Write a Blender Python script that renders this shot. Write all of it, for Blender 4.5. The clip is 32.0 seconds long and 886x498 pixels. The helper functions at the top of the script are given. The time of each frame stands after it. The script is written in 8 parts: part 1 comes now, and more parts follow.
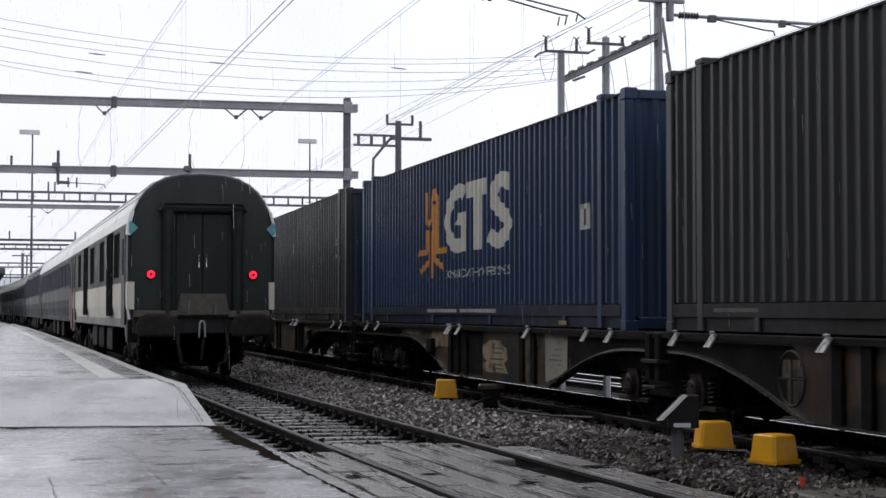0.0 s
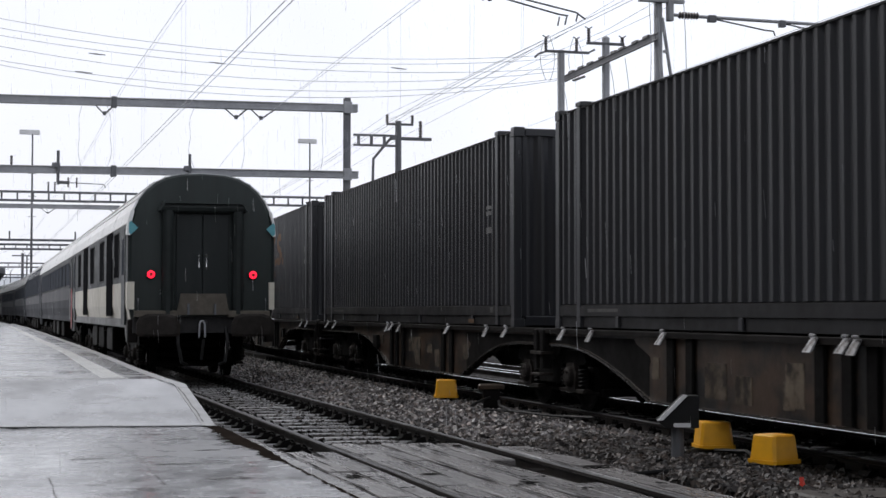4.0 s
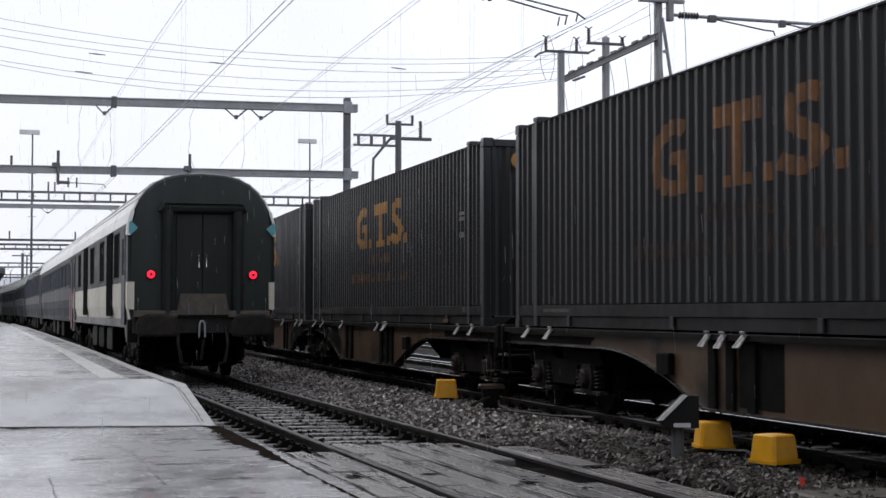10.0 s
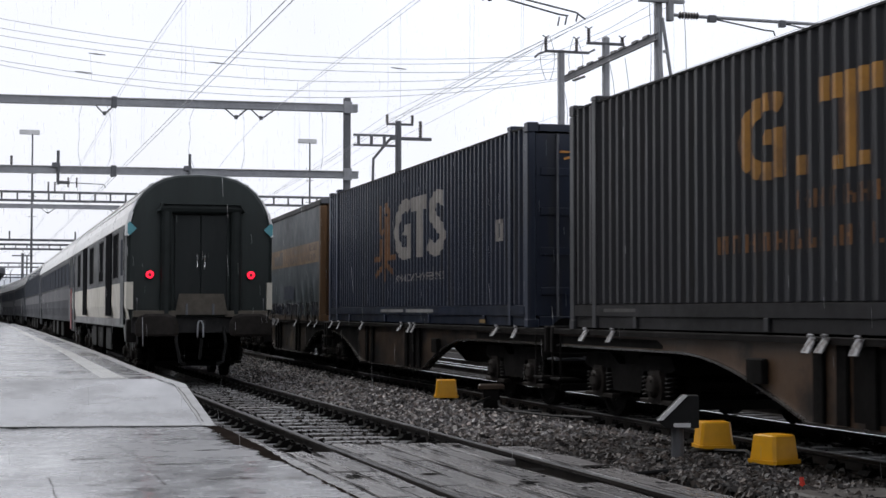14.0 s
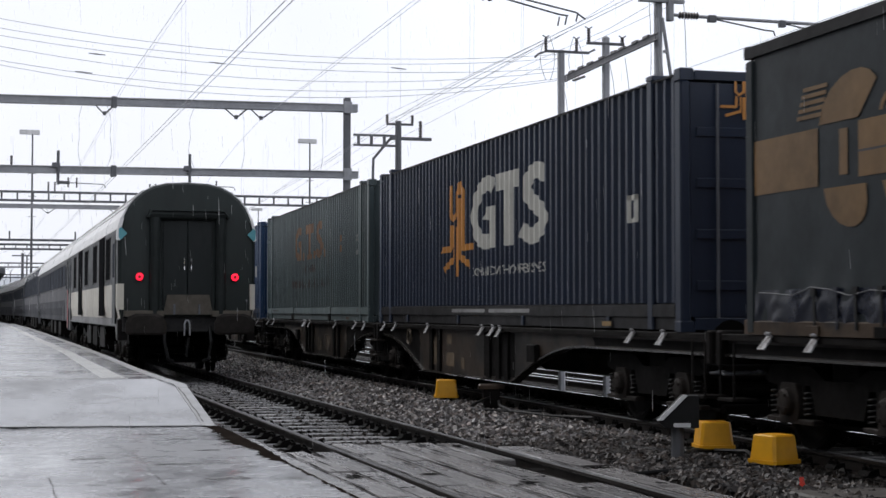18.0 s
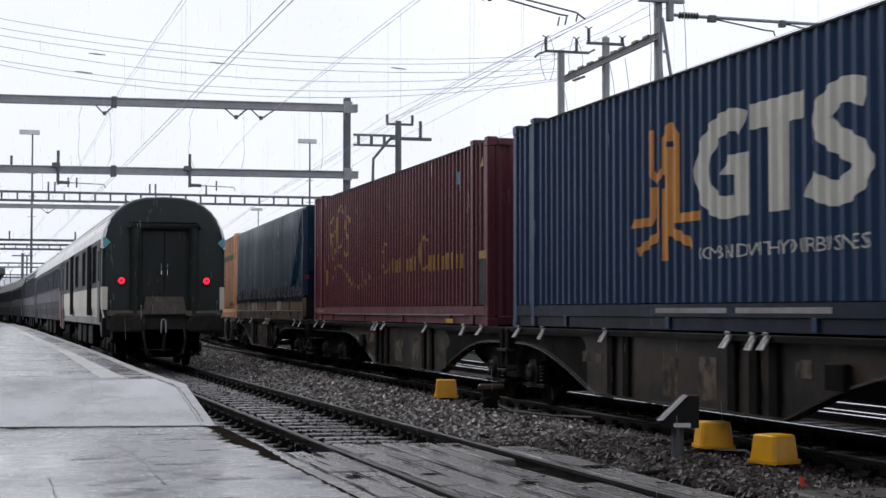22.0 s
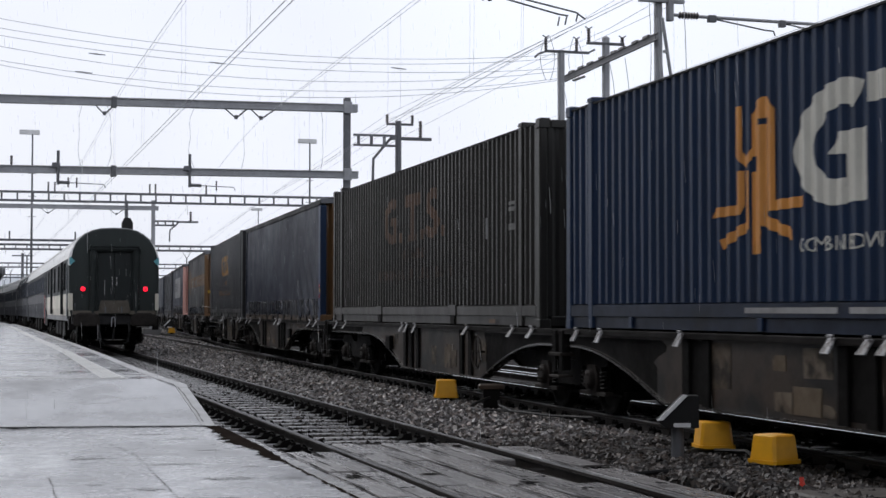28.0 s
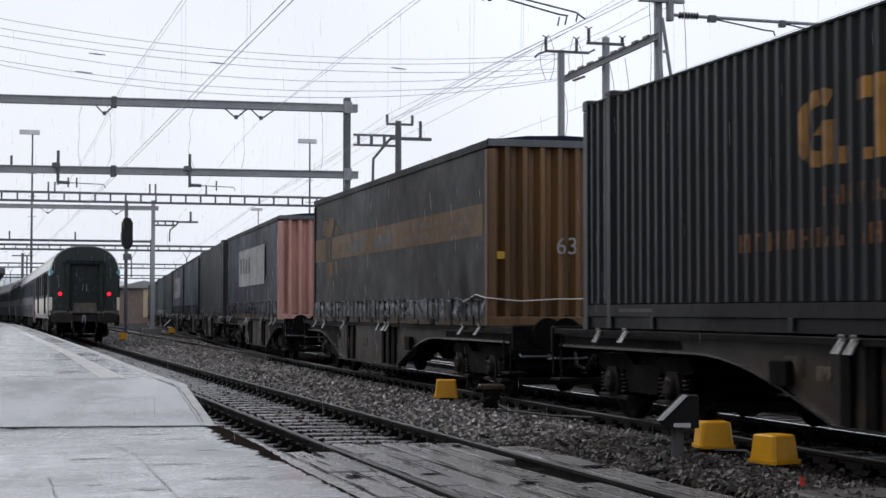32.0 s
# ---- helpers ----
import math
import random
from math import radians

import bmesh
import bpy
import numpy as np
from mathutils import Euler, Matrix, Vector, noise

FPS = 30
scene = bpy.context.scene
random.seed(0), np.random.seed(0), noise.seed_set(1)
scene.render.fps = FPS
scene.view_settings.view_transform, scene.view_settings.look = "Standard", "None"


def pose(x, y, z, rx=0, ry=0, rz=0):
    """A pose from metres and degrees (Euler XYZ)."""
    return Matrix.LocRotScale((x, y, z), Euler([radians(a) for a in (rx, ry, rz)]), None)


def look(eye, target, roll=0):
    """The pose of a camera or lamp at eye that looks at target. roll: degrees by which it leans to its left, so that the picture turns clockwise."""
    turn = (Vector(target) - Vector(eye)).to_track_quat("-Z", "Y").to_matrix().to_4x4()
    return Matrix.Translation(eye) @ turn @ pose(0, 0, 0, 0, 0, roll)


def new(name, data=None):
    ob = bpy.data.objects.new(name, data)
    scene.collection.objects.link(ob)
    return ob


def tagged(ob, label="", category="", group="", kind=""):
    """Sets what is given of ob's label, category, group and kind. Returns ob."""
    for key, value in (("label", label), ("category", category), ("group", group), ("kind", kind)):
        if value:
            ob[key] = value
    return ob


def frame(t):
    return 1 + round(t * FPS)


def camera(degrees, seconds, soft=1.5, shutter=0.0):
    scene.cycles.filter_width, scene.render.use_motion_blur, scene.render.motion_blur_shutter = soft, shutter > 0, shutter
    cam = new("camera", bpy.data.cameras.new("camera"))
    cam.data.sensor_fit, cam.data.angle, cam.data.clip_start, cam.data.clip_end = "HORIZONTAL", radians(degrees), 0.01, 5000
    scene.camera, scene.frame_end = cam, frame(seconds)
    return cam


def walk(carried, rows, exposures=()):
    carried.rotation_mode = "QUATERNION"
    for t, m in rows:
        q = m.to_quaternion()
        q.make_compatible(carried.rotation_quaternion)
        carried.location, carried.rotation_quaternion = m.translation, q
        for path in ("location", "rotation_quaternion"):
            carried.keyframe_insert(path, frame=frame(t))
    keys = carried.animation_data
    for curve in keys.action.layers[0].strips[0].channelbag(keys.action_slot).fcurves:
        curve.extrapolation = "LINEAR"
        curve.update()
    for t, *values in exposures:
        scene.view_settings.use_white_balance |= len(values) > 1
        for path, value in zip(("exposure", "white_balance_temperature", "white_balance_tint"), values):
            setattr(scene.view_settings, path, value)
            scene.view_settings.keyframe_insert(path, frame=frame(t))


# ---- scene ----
# One plan in metres: x across the tracks, y along them, z = 0 at the top of the rails.
cam = camera(30.837, 32.0, soft=1.53, shutter=0.14)
EYE = Vector((0.0, 0.0, 1.3085))
AIM = Vector((0.27655492, 0.96021429, 0.03880594))
walk(cam, [(0.0, look(EYE, EYE + AIM, 0.0485)), (32.0, look(EYE, EYE + AIM, 0.0485))], [(0.0, 0.0, 6500, 10), (14.0, 0.0, 6500, 10), (22.0, -0.03, 6420, 10), (32.0, -0.11, 6400, 10)])

# ---- world and light: rain-grey overcast noon ----
world = bpy.data.worlds.new("overcast_sky")
scene.world = world
world.use_nodes = True
wn, wl = world.node_tree.nodes, world.node_tree.links
wn.clear()
sky = wn.new("ShaderNodeTexSky")
sky.sky_type, sky.sun_disc, sky.sun_elevation, sky.sun_rotation = "NISHITA", False, radians(47), radians(-33)
sky.air_density, sky.dust_density, sky.ozone_density = 1.0, 6.0, 1.0
cloud = wn.new("ShaderNodeMixRGB")
cloud.inputs[0].default_value = 0.88
cloud.inputs[2].default_value = (8.1, 8.35, 9.1, 1)
wl.new(sky.outputs[0], cloud.inputs[1])
tco = wn.new("ShaderNodeTexCoord")
cn = wn.new("ShaderNodeTexNoise")
cn.inputs["Scale"].default_value, cn.inputs["Detail"].default_value = 2.2, 4.0
wl.new(tco.outputs["Generated"], cn.inputs["Vector"])
cr = wn.new("ShaderNodeMapRange")
cr.inputs["From Min"].default_value, cr.inputs["From Max"].default_value = 0.3, 0.7
cr.inputs["To Min"].default_value, cr.inputs["To Max"].default_value = 0.88, 1.1
wl.new(cn.outputs[0], cr.inputs["Value"])
cm = wn.new("ShaderNodeVectorMath")
cm.operation = "SCALE"
wl.new(cloud.outputs[0], cm.inputs[0])
wl.new(cr.outputs[0], cm.inputs["Scale"])
bg = wn.new("ShaderNodeBackground")
bg.inputs["Strength"].default_value = 0.134
wl.new(cm.outputs[0], bg.inputs["Color"])
wo = wn.new("ShaderNodeOutputWorld")
wl.new(bg.outputs[0], wo.inputs["Surface"])
sun_data = bpy.data.lights.new("sun", "SUN")
sun_data.energy, sun_data.angle, sun_data.color = 1.0, radians(38), (1.0, 0.97, 0.93)
sun_ob = new("sun", sun_data)
sun_ob.matrix_world = look((-30, 46, 60), (0, 0, 0))

# ---- materials ----
def mat(name, col, rough=0.6, metal=0.0, grain=0.25, scale=6.0, bump=0.15, bscale=40.0, col2=None, streak=0.0, wet=0.0, obj_rand=0.0, spec=0.5, coat=0.0, stretch=None, blot=None, sheen=0.0):
    m = bpy.data.materials.new(name)
    m.use_nodes = True
    n, l = m.node_tree.nodes, m.node_tree.links
    b = n["Principled BSDF"]
    b.inputs["Metallic"].default_value = metal
    b.inputs["Specular IOR Level"].default_value = spec
    b.inputs["Coat Weight"].default_value = coat
    b.inputs["Sheen Weight"].default_value, b.inputs["Sheen Roughness"].default_value = sheen, 0.3
    b.inputs["Sheen Tint"].default_value = (*[0.35 + 0.65 * c / max(col) for c in col], 1)
    tc = n.new("ShaderNodeTexCoord")
    mp = n.new("ShaderNodeMapping")
    l.new(tc.outputs["Object"], mp.inputs["Vector"])
    if stretch:
        mp.inputs["Scale"].default_value = stretch
    if streak:
        mp.inputs["Scale"].default_value = (1, 1, streak)
    big = n.new("ShaderNodeTexNoise")
    big.inputs["Scale"].default_value, big.inputs["Detail"].default_value, big.inputs["Roughness"].default_value = scale, 6.0, 0.65
    l.new(mp.outputs[0], big.inputs["Vector"])
    low = n.new("ShaderNodeTexNoise")
    low.inputs["Scale"].default_value, low.inputs["Detail"].default_value = scale * 0.17, 3.0
    l.new(mp.outputs[0], low.inputs["Vector"])
    add = n.new("ShaderNodeMath")
    add.operation = "MULTIPLY_ADD"
    add.inputs[1].default_value, add.inputs[2].default_value = 0.5, -0.02
    l.new(big.outputs[0], add.inputs[0])
    add2 = n.new("ShaderNodeMath")
    add2.operation = "MULTIPLY_ADD"
    add2.inputs[1].default_value = 0.5
    l.new(low.outputs[0], add2.inputs[0])
    l.new(add.outputs[0], add2.inputs[2])
    rng = n.new("ShaderNodeMapRange")
    rng.inputs["From Min"].default_value, rng.inputs["From Max"].default_value = 0.33, 0.65
    l.new(add2.outputs[0], rng.inputs["Value"])
    mix = n.new("ShaderNodeMixRGB")
    c2 = col2 if col2 else tuple(c * (1 - grain) for c in col)
    c1 = col if col2 else tuple(min(1.0, c * (1 + grain)) for c in col)
    mix.inputs[1].default_value, mix.inputs[2].default_value = (*c1, 1), (*c2, 1)
    l.new(rng.outputs[0], mix.inputs[0])
    out = mix.outputs[0]
    if obj_rand:
        oi = n.new("ShaderNodeObjectInfo")
        r2 = n.new("ShaderNodeMapRange")
        r2.inputs["To Min"].default_value, r2.inputs["To Max"].default_value = 1 - obj_rand, 1 + obj_rand
        l.new(oi.outputs["Random"], r2.inputs["Value"])
        sc = n.new("ShaderNodeVectorMath")
        sc.operation = "SCALE"
        l.new(out, sc.inputs[0])
        l.new(r2.outputs[0], sc.inputs["Scale"])
        out = sc.outputs[0]
    if blot:
        # dirt, bare patches or painted rib shade: colour, scale, lower and upper threshold, stretch
        bc, bs, lo, hi, st = blot
        m2 = n.new("ShaderNodeMapping")
        m2.inputs["Scale"].default_value = st
        l.new(tc.outputs["Object"], m2.inputs["Vector"])
        bn = n.new("ShaderNodeTexNoise")
        bn.inputs["Scale"].default_value, bn.inputs["Detail"].default_value, bn.inputs["Roughness"].default_value = bs, 5.0, 0.6
        l.new(m2.outputs[0], bn.inputs["Vector"])
        br = n.new("ShaderNodeMapRange")
        br.inputs["From Min"].default_value, br.inputs["From Max"].default_value = lo, hi
        l.new(bn.outputs[0], br.inputs["Value"])
        bm_mix = n.new("ShaderNodeMixRGB")
        bm_mix.inputs[2].default_value = (*bc, 1)
        l.new(br.outputs[0], bm_mix.inputs[0])
        l.new(out, bm_mix.inputs[1])
        out = bm_mix.outputs[0]
    l.new(out, b.inputs["Base Color"])
    rr = n.new("ShaderNodeMapRange")
    rr.inputs["To Min"].default_value, rr.inputs["To Max"].default_value = max(0.03, rough - 0.12 - wet), min(1.0, rough + 0.12)
    l.new(rng.outputs[0], rr.inputs["Value"])
    l.new(rr.outputs[0], b.inputs["Roughness"])
    if bump:
        fine = n.new("ShaderNodeTexNoise")
        fine.inputs["Scale"].default_value, fine.inputs["Detail"].default_value = bscale, 4.0
        l.new((mp if stretch else tc).outputs[0 if stretch else "Object"], fine.inputs["Vector"])
        bp = n.new("ShaderNodeBump")
        bp.inputs["Strength"].default_value, bp.inputs["Distance"].default_value = bump, 0.01
        l.new(fine.outputs[0], bp.inputs["Height"])
        l.new(bp.outputs[0], b.inputs["Normal"])
    return m


def glow(name, col, power):
    m = bpy.data.materials.new(name)
    m.use_nodes = True
    b = m.node_tree.nodes["Principled BSDF"]
    b.inputs["Base Color"].default_value = (*col, 1)
    b.inputs["Emission Color"].default_value = (*col, 1)
    b.inputs["Emission Strength"].default_value = power
    return m


# ---- mesh tools ----
class Mesh:
    """Gathers vertices and faces for one part."""
    def __init__(self):
        self.v, self.f = [], []

    def face(self, pts):
        i = len(self.v)
        self.v += [tuple(p) for p in pts]
        self.f.append(tuple(range(i, i + len(pts))))
        return self

    def box(self, x0, x1, y0, y1, z0, z1):
        i = len(self.v)
        self.v += [(x, y, z) for z in (z0, z1) for x, y in ((x0, y0), (x1, y0), (x1, y1), (x0, y1))]
        self.f += [tuple(i + k for k in q) for q in ((3, 2, 1, 0), (4, 5, 6, 7), (0, 1, 5, 4), (1, 2, 6, 5), (2, 3, 7, 6), (3, 0, 4, 7))]
        return self

    def cbox(self, x0, x1, y0, y1, z0, z1, c=0.015):
        """A box with its upright and top edges chamfered."""
        def ring(d, z):
            a, b, e, g = x0 + d, x1 - d, y0 + d, y1 - d
            return [(a + c, e, z), (b - c, e, z), (b, e + c, z), (b, g - c, z), (b - c, g, z), (a + c, g, z), (a, g - c, z), (a, e + c, z)]
        return self.loft([ring(0, z0), ring(0, z1 - c), ring(c * 0.9, z1)])

    def loft(self, rings, caps=True, closed=True):
        i, n = len(self.v), len(rings[0])
        for r in rings:
            self.v += [tuple(p) for p in r]
        for k in range(len(rings) - 1):
            for j in range(n if closed else n - 1):
                a, b = i + k * n + j, i + k * n + (j + 1) % n
                self.f.append((a, b, b + n, a + n))
        if caps:
            self.f.append(tuple(i + j for j in reversed(range(n))))
            self.f.append(tuple(i + (len(rings) - 1) * n + j for j in range(n)))
        return self

    def prism(self, pts, axis, a, b):
        """A polygon in the two other axes, drawn out along axis from a to b."""
        def at(p, t):
            return {"x": (t, p[0], p[1]), "y": (p[0], t, p[1]), "z": (p[0], p[1], t)}[axis]
        return self.loft([[at(p, a) for p in pts], [at(p, b) for p in pts]])

    def tube(self, pts, r, n=6, caps=True):
        pts = [Vector(p) for p in pts]
        rings = []
        for k, p in enumerate(pts):
            d = (pts[min(k + 1, len(pts) - 1)] - pts[max(k - 1, 0)]).normalized()
            u = d.cross(Vector((0, 0, 1)))
            u = u.normalized() if u.length > 1e-3 else Vector((1, 0, 0))
            w = d.cross(u)
            rk = r[k] if isinstance(r, (list, tuple)) else r
            rings.append([p + (u * math.cos(2 * math.pi * j / n) + w * math.sin(2 * math.pi * j / n)) * rk for j in range(n)])
        return self.loft(rings, caps)

    def lathe(self, c, axis, prof, n=16):
        """A profile of (along, radius) turned round an axis through c."""
        rings = []
        for a, r in prof:
            ring = []
            for j in range(n):
                s, k = r * math.sin(2 * math.pi * j / n), r * math.cos(2 * math.pi * j / n)
                ring.append({"x": (c[0] + a, c[1] + k, c[2] + s), "y": (c[0] + s, c[1] + a, c[2] + k), "z": (c[0] + k, c[1] + s, c[2] + a)}[axis])
            rings.append(ring)
        return self.loft(rings)

    def data(self, name, smooth=False):
        me = bpy.data.meshes.new(name)
        me.from_pydata(self.v, [], self.f)
        bm = bmesh.new()
        bm.from_mesh(me)
        bmesh.ops.recalc_face_normals(bm, faces=bm.faces)
        bm.to_mesh(me)
        bm.free()
        if smooth:
            for p in me.polygons:
                p.use_smooth = True
        return me


def part(name, m, material, parent=None, label="", smooth=False):
    me = m.data(name, smooth) if isinstance(m, Mesh) else m
    if not me.materials:
        me.materials.append(material)
    ob = new(name, me)
    if parent:
        ob.parent = parent
    if label:
        ob["label"] = label
    return ob


def thing(name, label, category, group="", m=None, kind=""):
    return tagged(new(name, None) if m is None else m, label, category, group, kind)


# ---- the tracks' lines ----
TRACK_P = 4.037                 # middle of the platform track


def freight_side(y):
    """x of the near flank of the containers on the curved freight track."""
    e = min(max(y - 26.17, 0.0), 37.25)
    return 6.999 + 0.01038 * max(y, 0.0) + 8.567e-4 * (e * e + 2 * e * max(0.0, y - 63.42))


def freight_mid(y):
    return freight_side(y) + 1.25


def platform_track(y):
    return TRACK_P - 0.0004 * max(0.0, y - 112) ** 2


LINE_Y = [-320 + 1.0 * k for k in range(900)]


def lengths(fn):
    s, out = 0.0, []
    for k, y in enumerate(LINE_Y):
        if k:
            s += math.hypot(1.0, fn(y) - fn(LINE_Y[k - 1]))
        out.append(s)
    zero = out[320]
    return [a - zero for a in out]


LINE_F, LINE_P = lengths(freight_mid), lengths(platform_track)


def on_line(fn, table, s):
    y = float(np.interp(s, table, LINE_Y))
    return Vector((fn(y), y, 0))


def chord(fn, table, a, b, z=0.0):
    """Pose of a rigid thing whose ends ride on the line at a and b; local y runs from a to b."""
    p, q = on_line(fn, table, a), on_line(fn, table, b)
    return pose(p.x, p.y, z, 0, 0, -math.degrees(math.atan2(q.x - p.x, q.y - p.y)))

# ---- surfaces used ----
M_BALLAST = mat("ballast_ground", (0.015, 0.014, 0.0135), 0.85, 0, 0.5, 18, 0.9, 26, spec=0.05)
M_ASPHALT = mat("wet_concrete", (0.25, 0.252, 0.26), 0.34, 0, 0.32, 2.2, 0.06, 30, wet=0.2)
M_KERB = mat("platform_kerb", (0.30, 0.30, 0.30), 0.4, 0, 0.25, 3, 0.2, 30)
M_WHITE_LINE = mat("worn_white_paint", (0.62, 0.62, 0.60), 0.4, 0, 0.2, 9, 0.2, 60)
M_WOOD = mat("wet_crossing_planks", (0.20, 0.19, 0.185), 0.42, 0, 0.5, 5.0, 1.0, 11, wet=0.2, obj_rand=0.3, stretch=(5, 0.6, 5), col2=(0.085, 0.078, 0.074), spec=0.5, blot=((0.018, 0.016, 0.015), 2.6, 0.59, 0.68, (3.2, 0.7, 3)))
M_SLEEPER = mat("old_sleeper", (0.19, 0.184, 0.182), 0.3, 0, 0.3, 5, 0.3, 30, wet=0.15, obj_rand=0.4, spec=0.5)
M_RAIL = mat("rail_steel", (0.022, 0.018, 0.016), 0.55, 0.2, 0.3, 5, 0.1, 40, spec=0.15)
M_RAILTOP = mat("polished_rail_head", (0.06, 0.06, 0.062), 0.5, 0.0, 0.2, 8, 0.0, spec=0.15)
M_RAILDULL = mat("dull_wet_rail_head", (0.20, 0.20, 0.205), 0.38, 0.5, 0.4, 6, 0.0, spec=0.3)
M_STEEL = mat("galvanised_steel", (0.29, 0.295, 0.31), 0.55, 0.1, 0.2, 5, 0.08, 30)
M_STEELD = mat("dark_catenary_steel", (0.105, 0.108, 0.118), 0.55, 0.1, 0.2, 5, 0.05, 30)
M_WIRE = mat("copper_wire", (0.36, 0.37, 0.40), 0.6, 0.0, 0.1, 3, 0.0)
M_INSUL = mat("brown_insulator", (0.085, 0.078, 0.080), 0.3, 0, 0.2, 5, 0.0)
M_YELLOW = mat("yellow_plastic", (0.66, 0.325, 0.011), 0.42, 0, 0.14, 6, 0.05, 40, spec=0.4)
M_WAGON = mat("dirty_wagon_frame", (0.0092, 0.0080, 0.0075), 0.62, 0.0, 0.5, 4, 0.25, 30, spec=0.07)
M_TOPRAIL = mat("dark_top_rail", (0.011, 0.011, 0.012), 0.6, 0, 0.4, 4, 0.1, 30, spec=0.2)
M_GRIME = mat("grimy_bottom_rail", (0.0115, 0.0112, 0.0125), 0.5, 0, 0.45, 4, 0.1, 30, spec=0.22, blot=((0.018, 0.0165, 0.016), 2.2, 0.55, 0.7, (1, 0.6, 1)))
M_CINDER = mat("black_cinder", (0.016, 0.0145, 0.014), 0.75, 0, 0.5, 3, 0.8, 22, spec=0.02)
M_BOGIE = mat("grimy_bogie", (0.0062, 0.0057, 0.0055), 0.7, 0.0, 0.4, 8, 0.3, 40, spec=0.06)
M_AXLE = mat("dusty_axle_box", (0.020, 0.0165, 0.0145), 0.65, 0, 0.5, 6, 0.3, 30, spec=0.15)
M_SPRING = mat("wet_coil_spring", (0.0095, 0.009, 0.0085), 0.45, 0.0, 0.4, 8, 0.1, 40, spec=0.1)
M_BROWN = mat("rust_brown_web", (0.066, 0.041, 0.025), 0.5, 0, 0.5, 2.2, 0.2, 20, spec=0.3, col2=(0.034, 0.021, 0.014), blot=((0.0055, 0.005, 0.0047), 1.3, 0.44, 0.60, (1, 1, 1.2)))
M_BROWN2 = mat("orange_brown_web", (0.098, 0.061, 0.037), 0.5, 0, 0.4, 1.6, 0.2, 20, spec=0.3, col2=(0.062, 0.034, 0.019), blot=((0.012, 0.009, 0.0075), 0.9, 0.52, 0.66, (1, 1, 1.2)))
M_GREYWEB = mat("grey_brown_web", (0.042, 0.029, 0.0200), 0.5, 0, 0.4, 1.8, 0.2, 20, spec=0.3, col2=(0.028, 0.020, 0.0145), blot=((0.007, 0.0058, 0.005), 1.1, 0.46, 0.6, (1, 1, 1.2)))
M_TANFIELD = mat("worn_tan_paint", (0.155, 0.122, 0.085), 0.6, 0, 0.4, 5, 0.2, 20, spec=0.2, col2=(0.085, 0.064, 0.043))
M_EDGE = mat("wet_flange_edge", (0.035, 0.032, 0.03), 0.22, 0, 0.4, 5, 0.1, 30, spec=0.6)
M_CREAM = mat("worn_cream_panel", (0.155, 0.127, 0.095), 0.6, 0, 0.5, 4, 0.2, 20, spec=0.2, col2=(0.06, 0.045, 0.032), blot=((0.02, 0.0155, 0.012), 2.6, 0.46, 0.58, (1, 1, 1)))
M_FIELD = mat("peeling_cream_paint", (0.27, 0.225, 0.165), 0.6, 0, 0.5, 5, 0.2, 20, spec=0.2, col2=(0.12, 0.085, 0.055), blot=((0.03, 0.022, 0.016), 4.0, 0.52, 0.64, (1, 1, 1)))
M_FIELDW = mat("dirty_white_paint", (0.27, 0.262, 0.235), 0.55, 0, 0.4, 4, 0.1, 20, spec=0.25, col2=(0.17, 0.15, 0.12), blot=((0.06, 0.05, 0.04), 2.2, 0.62, 0.75, (1, 1, 1)))
M_RAILWET = mat("wet_polished_rail_head", (0.62, 0.63, 0.65), 0.16, 0.9, 0.2, 8, 0.0)
M_SLEEPER_K = mat("dark_sleeper", (0.03, 0.027, 0.025), 0.6, 0, 0.4, 5, 0.3, 30, spec=0.2)
M_CLAMP = mat("bare_metal_flap", (0.27, 0.27, 0.28), 0.45, 0.1, 0.4, 8, 0.1, 40, obj_rand=0.35, blot=((0.06, 0.05, 0.045), 9.0, 0.52, 0.62, (1, 1, 1)))
M_TREAD = mat("greasy_wheel", (0.0085, 0.0078, 0.0074), 0.7, 0.0, 0.3, 6, 0.1, 40, spec=0.08)
C_NAVY = mat("navy_paint", (0.0150, 0.0310, 0.0720), 0.42, 0, 0.3, 2.5, 0.06, 30, streak=0.15, spec=0.3, blot=((0.019, 0.0235, 0.036), 3.0, 0.58, 0.75, (1, 1.6, 0.12)), sheen=0.18)
C_NAVYRAIL = mat("dirty_navy_rail", (0.0065, 0.0125, 0.0290), 0.45, 0, 0.4, 3, 0.06, 30, spec=0.2, blot=((0.010, 0.013, 0.020), 2.6, 0.5, 0.7, (1, 0.5, 1)))
C_NAVY2 = mat("deep_navy_paint", (0.0098, 0.0220, 0.0530), 0.42, 0, 0.3, 2.5, 0.06, 30, streak=0.15, spec=0.26, blot=((0.015, 0.0195, 0.031), 3.0, 0.58, 0.75, (1, 1.6, 0.12)), sheen=0.1)
C_BLUE = mat("blue_paint", (0.0130, 0.0335, 0.0790), 0.42, 0, 0.22, 2.5, 0.06, 30, streak=0.15, spec=0.3, sheen=0.2)
C_DARK = mat("charcoal_paint", (0.0190, 0.0196, 0.0226), 0.42, 0, 0.35, 2.5, 0.06, 30, streak=0.15, spec=0.38, blot=((0.022, 0.0205, 0.0195), 3.0, 0.56, 0.72, (1, 1.6, 0.12)), sheen=0.14)
C_DUSTY = mat("dusty_navy_paint", (0.0150, 0.0198, 0.0342), 0.42, 0, 0.3, 2.5, 0.06, 30, streak=0.15, spec=0.32, blot=((0.028, 0.028, 0.030), 3.0, 0.54, 0.72, (1, 1.6, 0.12)), sheen=0.18)
